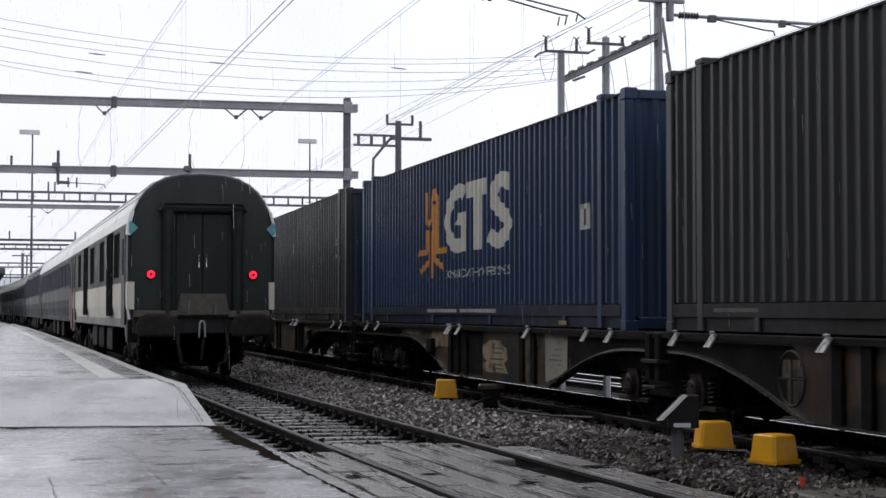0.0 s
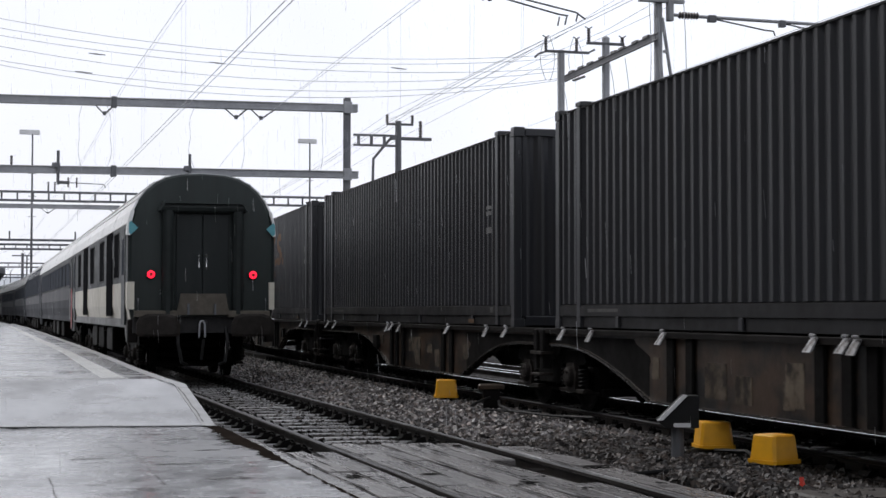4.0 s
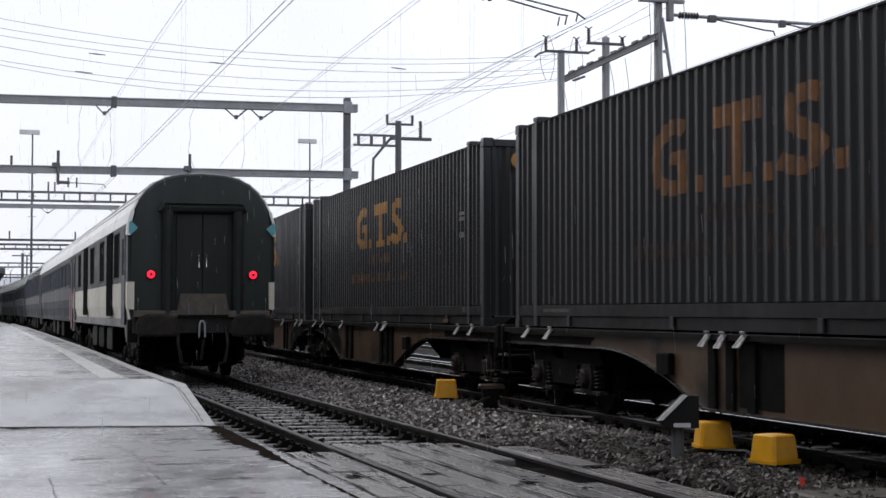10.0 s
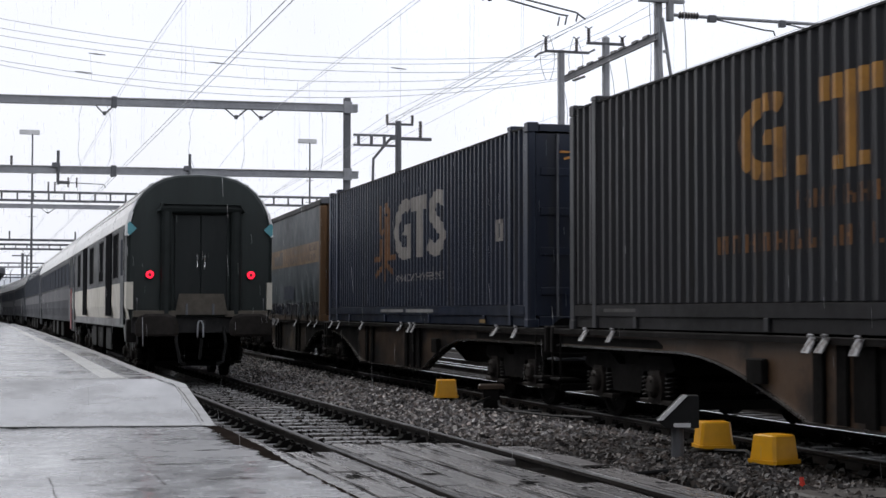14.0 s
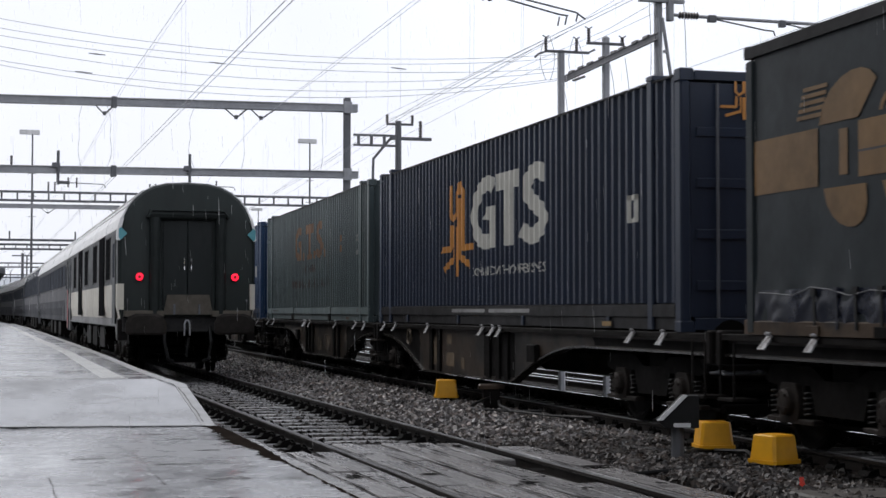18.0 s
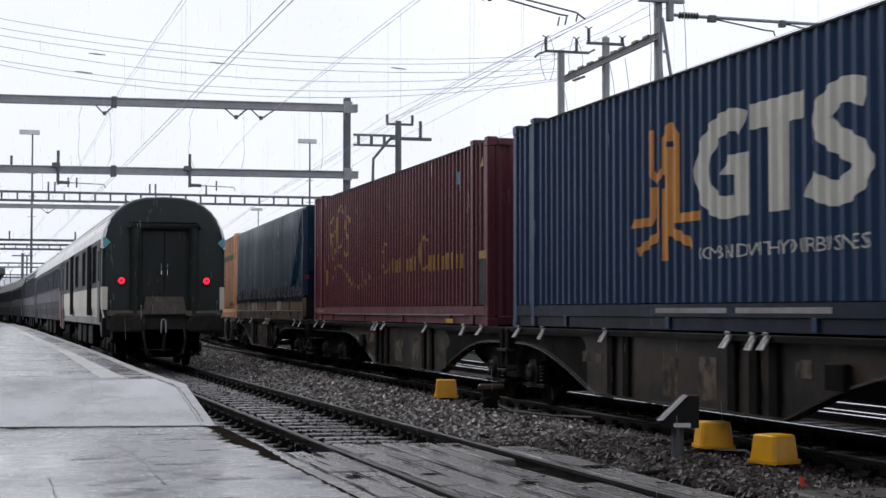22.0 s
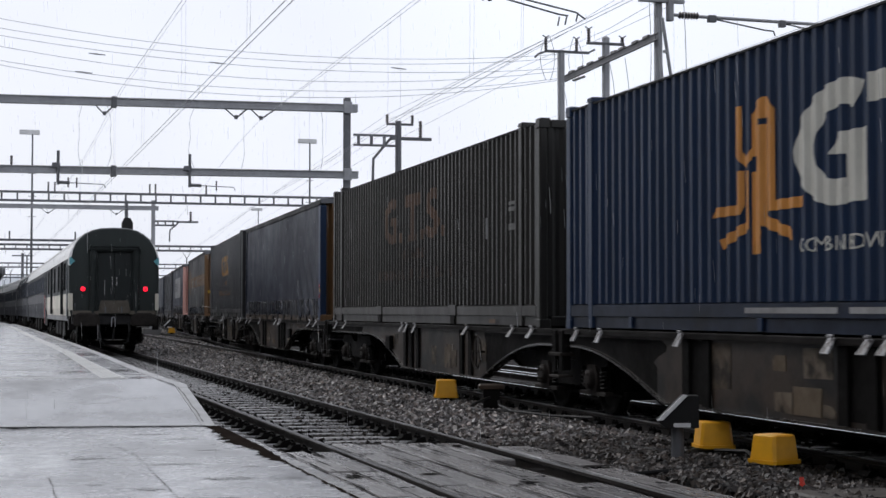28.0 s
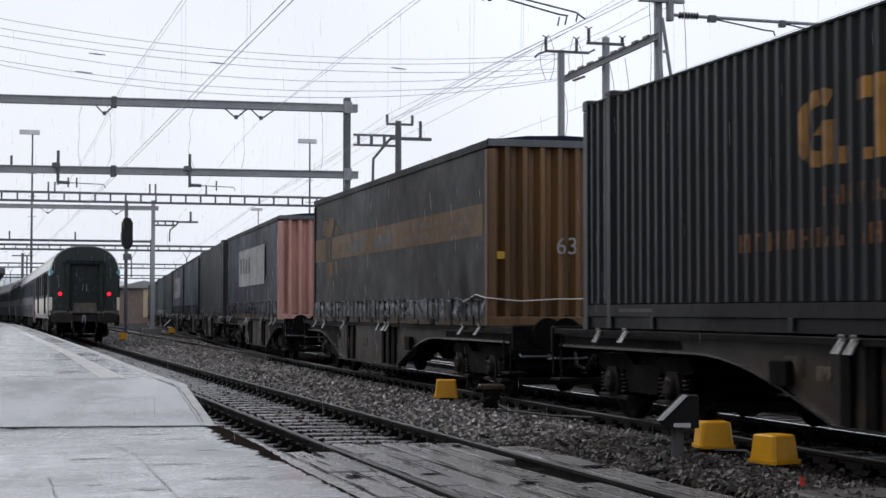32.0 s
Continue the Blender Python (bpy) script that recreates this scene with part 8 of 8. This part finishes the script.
for o in (-0.05, 0.05):
    wire("contact wire over the platform track", along(platform_track, o, lambda y: 5.58, -20, 300), 0.0105)
    wire("contact wire over the freight track", along(lambda y: freight_mid(y), o, lambda y: 5.56 if y < 30 else max(5.25, 5.56 - (y - 30) * 0.02), -20, 300), 0.0075)
wire("messenger wire over the platform track", along(platform_track, -0.05, platform_sag, -20, 300), 0.009)
wire("messenger wire over the platform track", along(platform_track, 0.05, lambda y: platform_sag(y) + 0.02, -20, 300), 0.006)
for xs, zs in (((8.3, 8.3, 8.3, 8.35), (7.98, 7.55, 7.37, 7.29)), ((8.62, 8.6, 8.6, 8.5), (8.1, 7.70, 7.53, 7.42))):
    near = [(float(np.interp(y, (0, 31, 41.5, 49.5), xs)), y, float(np.interp(y, (0, 31, 41.5, 49.5), zs))) for y in (-15, 0, 8, 16, 24, 31, 36, 41.5, 45.5)]
    wire("messenger wire over the freight track", near + along(lambda y: 8.35 + freight_mid(y) - freight_mid(49.5), 0, lambda y: sag(y, 7.29, 7.25), 49.5, 300), 0.008)
wire("contact wire over the yard siding", along(lambda y: freight_mid(y) + 5.0, 0, lambda y: 6.18, -5, 160), 0.008)
wire("messenger wire over the yard siding", along(lambda y: freight_mid(y) + 5.0, 0, lambda y: 7.6, -5, 160), 0.008)
for x0 in (12.4, 13.23):
    wire("feeder wire along the yard", [(x0 - 1.1, 20, 7.5), (x0 - 0.7, 31, 7.2), (x0, 49.5, 7.58), (x0 + 3.5, 98, 7.6), (x0 + 8, 150, 7.6)], 0.008)
for y in (31.45, 29.6):
    wire("feeder wire from the line mast", [(11.3, y, 6.95), (11.8, 40, 6.95), (12.4, 49.5, 7.4)], 0.008)
# feeders strung across the tracks
for z0, z1, z2 in ((6.815, 6.373, 6.634), (6.633, 6.25, 6.55), (6.494, 6.104, 6.339), (6.29, 5.869, 6.28), (6.023, 5.667, 6.127), (5.938, 5.533, 6.092)):
    pts = []
    for k in range(25):
        x = -10.5 + 22 * k / 24
        l0 = (x - 5.685) * (x - 11.434) / ((0.3 - 5.685) * (0.3 - 11.434))
        l1 = (x - 0.3) * (x - 11.434) / ((5.685 - 0.3) * (5.685 - 11.434))
        l2 = (x - 0.3) * (x - 5.685) / ((11.434 - 0.3) * (11.434 - 5.685))
        pts.append((x, 31.2, z0 * l0 + z1 * l1 + z2 * l2))
    wire("feeder wire strung across the tracks", pts, 0.008)
for x, z in ((2.1, 6.22), (1.85, 5.86), (4.4, 6.15), (8.05, 6.2)):
    ob = part("section_insulator", Mesh().tube([(x - 0.16, 31.2, z + 0.012), (x, 31.2, z), (x + 0.16, 31.2, z - 0.01)], [0.008, 0.016, 0.008], 6), M_STEEL)
    tagged(ob, "slim dark insulator in a cross-track feeder", "insulator", group="feeder insulators")
# droppers, in pairs, each from the messenger down to the contact wire below it
for fn, zt, zb, ys in ((platform_track, platform_sag, 5.58, (24.74, 25.58, 33.04, 34.41, 41.66, 43.19, 51.0, 52.6, 60, 61.7, 69, 71, 78, 80)),
                       (lambda y: 8.3 if y < 44 else freight_mid(y), lambda y: 7.55 - 0.014 * max(0, min(y, 50) - 31), 5.5, (24.08, 24.42, 26.75, 27.26, 31.86, 33.25, 39.27, 41.8, 47, 48.5, 55, 57, 64, 66)),
                       (lambda y: freight_mid(y) + 5.0, lambda y: 7.6, 6.18, (24, 25, 30, 31.2, 36, 37.2))):
    for k, y in enumerate(ys):
        x = fn(y) + (0.04 if k % 2 else -0.04)
        wire("thin dropper between messenger and contact wire", [(x, y, zt(y)), (x + 0.01, y, (zt(y) + zb) / 2), (x, y, zb)], 0.004, "dropper")
for x, z0, z1, b in ((2.9, 7.6, 5.5, -0.12), (3.6, 7.6, 5.5, 0.18), (6.3, 7.65, 5.6, -0.22), (7.7, 7.65, 5.6, 0.12), (10.2, 7.7, 5.6, 0.1)):
    part("bonding_cable", Mesh().tube([(x + b * math.sin(math.pi * k / 10) * (1 + 0.3 * math.sin(k)), G1 - 0.145, z0 + (z1 - z0) * k / 10) for k in range(11)], 0.007, 5), M_WIRE, GANTRY)
for ob, y0, y1, z0, z1, b in ((m3, 26.1, 26.35, 6.9, 4.0, -0.2), (m3, 24.75, 24.6, 7.2, 4.0, -0.12), (m3, 27.2, 27.0, 5.95, 4.0, -0.15), (m2, 28.1, 28.1, 6.2, 4.2, -0.4), (m1, 30.55, 30.55, 6.0, 4.5, -0.35)):
    part("bonding_cable", Mesh().tube([(11.3, y0 + (y1 - y0) * k / 10 + b * math.sin(math.pi * k / 10), z0 + (z1 - z0) * k / 10) for k in range(11)], 0.007, 5), M_WIRE, ob)

# ---- far surroundings ----
hut = thing("yard_shed", "far grey shed with a low gable roof", "shed")
part("wall", Mesh().box(15.5, 22.0, 191, 199, -0.42, 4.0), M_SHED, hut)
part("gable_panel", Mesh().box(18.4, 21.4, 190.9, 190.99, 0.6, 3.9), M_SHEDP, hut, "pale ochre panel")
part("gate", Mesh().box(18.9, 20.6, 190.8, 190.89, 0.8, 3.0), M_SHED, hut)
part("roof", Mesh().loft([[(15.0, y, 4.0), (18.4, y, 4.9), (22.5, y, 4.0)] for y in (190.5, 199.5)]), M_ROOFTILE, hut)
can = thing("platform_canopy", "dark edge of the platform canopy far along the platform", "canopy")
part("roof", Mesh().box(-6, 1.72, 120, 170, 4.0, 4.42), M_STEELD, can)
for y in (124, 136, 148, 160):
    part("column", Mesh().cbox(-2.2, -1.9, y, y + 0.3, 0.5, 4.0, 0.02), M_STEELD, can)


def ridge(y, x0, x1, h, rough, seed, material, label, n=160):
    m = Mesh()
    row = []
    for k in range(n + 1):
        x = x0 + (x1 - x0) * k / n
        z = h * (0.65 + 0.5 * noise.noise((x * rough + seed, 0.2, 0.1))) + h * 0.12 * noise.noise((x * rough * 9, 2.0, seed))
        row.append([(x, y, -1), (x, y + h * 0.3, z * 0.7), (x, y + h, z)])
    tagged(part("backdrop_hill", m.loft(row, caps=False, closed=False), material), label, "hill", kind="structure")


# unseen block added to darken what the coach sides reflect
tagged(part("reflection_blocker", Mesh().box(-6, 0.4, 104, 170, 4.45, 9.0), M_MASONRY), "unseen plain block added to darken the coach-side reflections", "wall", kind="structure")
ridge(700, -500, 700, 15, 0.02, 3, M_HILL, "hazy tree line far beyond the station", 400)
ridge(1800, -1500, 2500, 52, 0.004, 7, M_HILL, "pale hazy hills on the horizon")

# unseen walls added beside and behind the camera to block side light
tagged(part("near_light_blocker", Mesh().box(-10, -9, -60, 46, -0.42, 13.0), M_MASONRY), "unseen plain dark wall added beside the platform to block light", "wall", kind="structure")
tagged(part("far_light_blocker", Mesh().box(-25, -24, 46, 320, -0.42, 4.0), M_PLAINWALL), "unseen low grey wall added along the platform to limit light", "wall", kind="structure")
tagged(part("rear_light_blocker", Mesh().box(-9, 2.4, -61, -60, -0.42, 12.0), M_PLAINWALL), "unseen grey wall added behind the camera to block light", "wall", kind="structure")

# ---- falling rain: slim streaks in the air before the camera ----
M_RAIN = bpy.data.materials.new("rain_water")
M_RAIN.use_nodes = True
_b = M_RAIN.node_tree.nodes["Principled BSDF"]
_b.inputs["Base Color"].default_value, _b.inputs["Roughness"].default_value, _b.inputs["Alpha"].default_value = (0.95, 0.96, 0.98, 1), 0.35, 0.4
_b.inputs["Transmission Weight"].default_value, _b.inputs["IOR"].default_value = 0.75, 1.33
FALL = 0.8                      # metres in a second, a fine drizzle
rng, drops = random.Random(91), Mesh()
for k in range(32000):
    x, y, z, l = rng.uniform(-14, 34), rng.uniform(7.5, 64), rng.uniform(-0.4, 7.5 + FALL * 32), rng.uniform(0.07, 0.17)
    r, lean = rng.uniform(0.0009, 0.0021), rng.uniform(0.0, 0.09)
    drops.loft([[(x + r * math.cos(a) + lean * l * (1 - t), y + r * math.sin(a), z + l * t) for a in (0.5, 2.6, 4.7)] for t in (0.0, 1.0)], caps=False)
RAIN = tagged(part("rain", drops, M_RAIN), "fine streaks of falling rain in the air", "rain", kind="stuff")

# ---- movements ----
def motions():
    for ob, a, b, z in FREIGHT:
        rows = []
        for t in range(33):
            s = float(np.interp(t, range(33), TRAVEL))
            rows.append((float(t), chord(freight_mid, LINE_F, a - s, b - s, z)))
        walk(ob, rows)
    for ob, a, b in COACHES:
        walk(ob, [(t, chord(platform_track, LINE_P, s + a, s + b)) for t, s in TAIL])
    walk(RAIN, [(float(t), pose(0, 0, -FALL * t)) for t in range(33)])
    spans = {ob.name: (a, b) for ob, a, b, z in FREIGHT}
    tails = {ob.name: a for ob, a, b in COACHES}
    for w, carrier, y in WHEELSETS:
        rows = [(0.0, pose(0, y, WHEEL_R))]
        if carrier.name in spans:
            a, t, turn, last = spans[carrier.name][0] + y, 0.0, 0.0, 0.0
            while t < 31.97:
                t += 1 / 15 if t < 20 else 1 / 30
                s = float(np.interp(t, range(33), TRAVEL))
                if -4 < a - s < 46:
                    if len(rows) == 1:
                        rows.append((t - 1 / 15, pose(0, y, WHEEL_R)))
                    else:
                        turn += math.degrees((s - last) / WHEEL_R)
                    rows.append((t, pose(0, y, WHEEL_R, turn)))
                last = s
        else:
            base = tails[carrier.name]
            if base + y < 30:
                t = 13.0
                rows.append((t, pose(0, y, WHEEL_R)))
                while t < 31.9:
                    t += 0.1
                    s = float(np.interp(t, [q for q, _ in TAIL], [q for _, q in TAIL])) - 30.54
                    rows.append((t, pose(0, y, WHEEL_R, -math.degrees(max(0.0, s) / WHEEL_R))))
        rows.append((32.0 if rows[-1][0] < 31.99 else 32.04, rows[-1][1]))
        walk(w, rows)


motions()
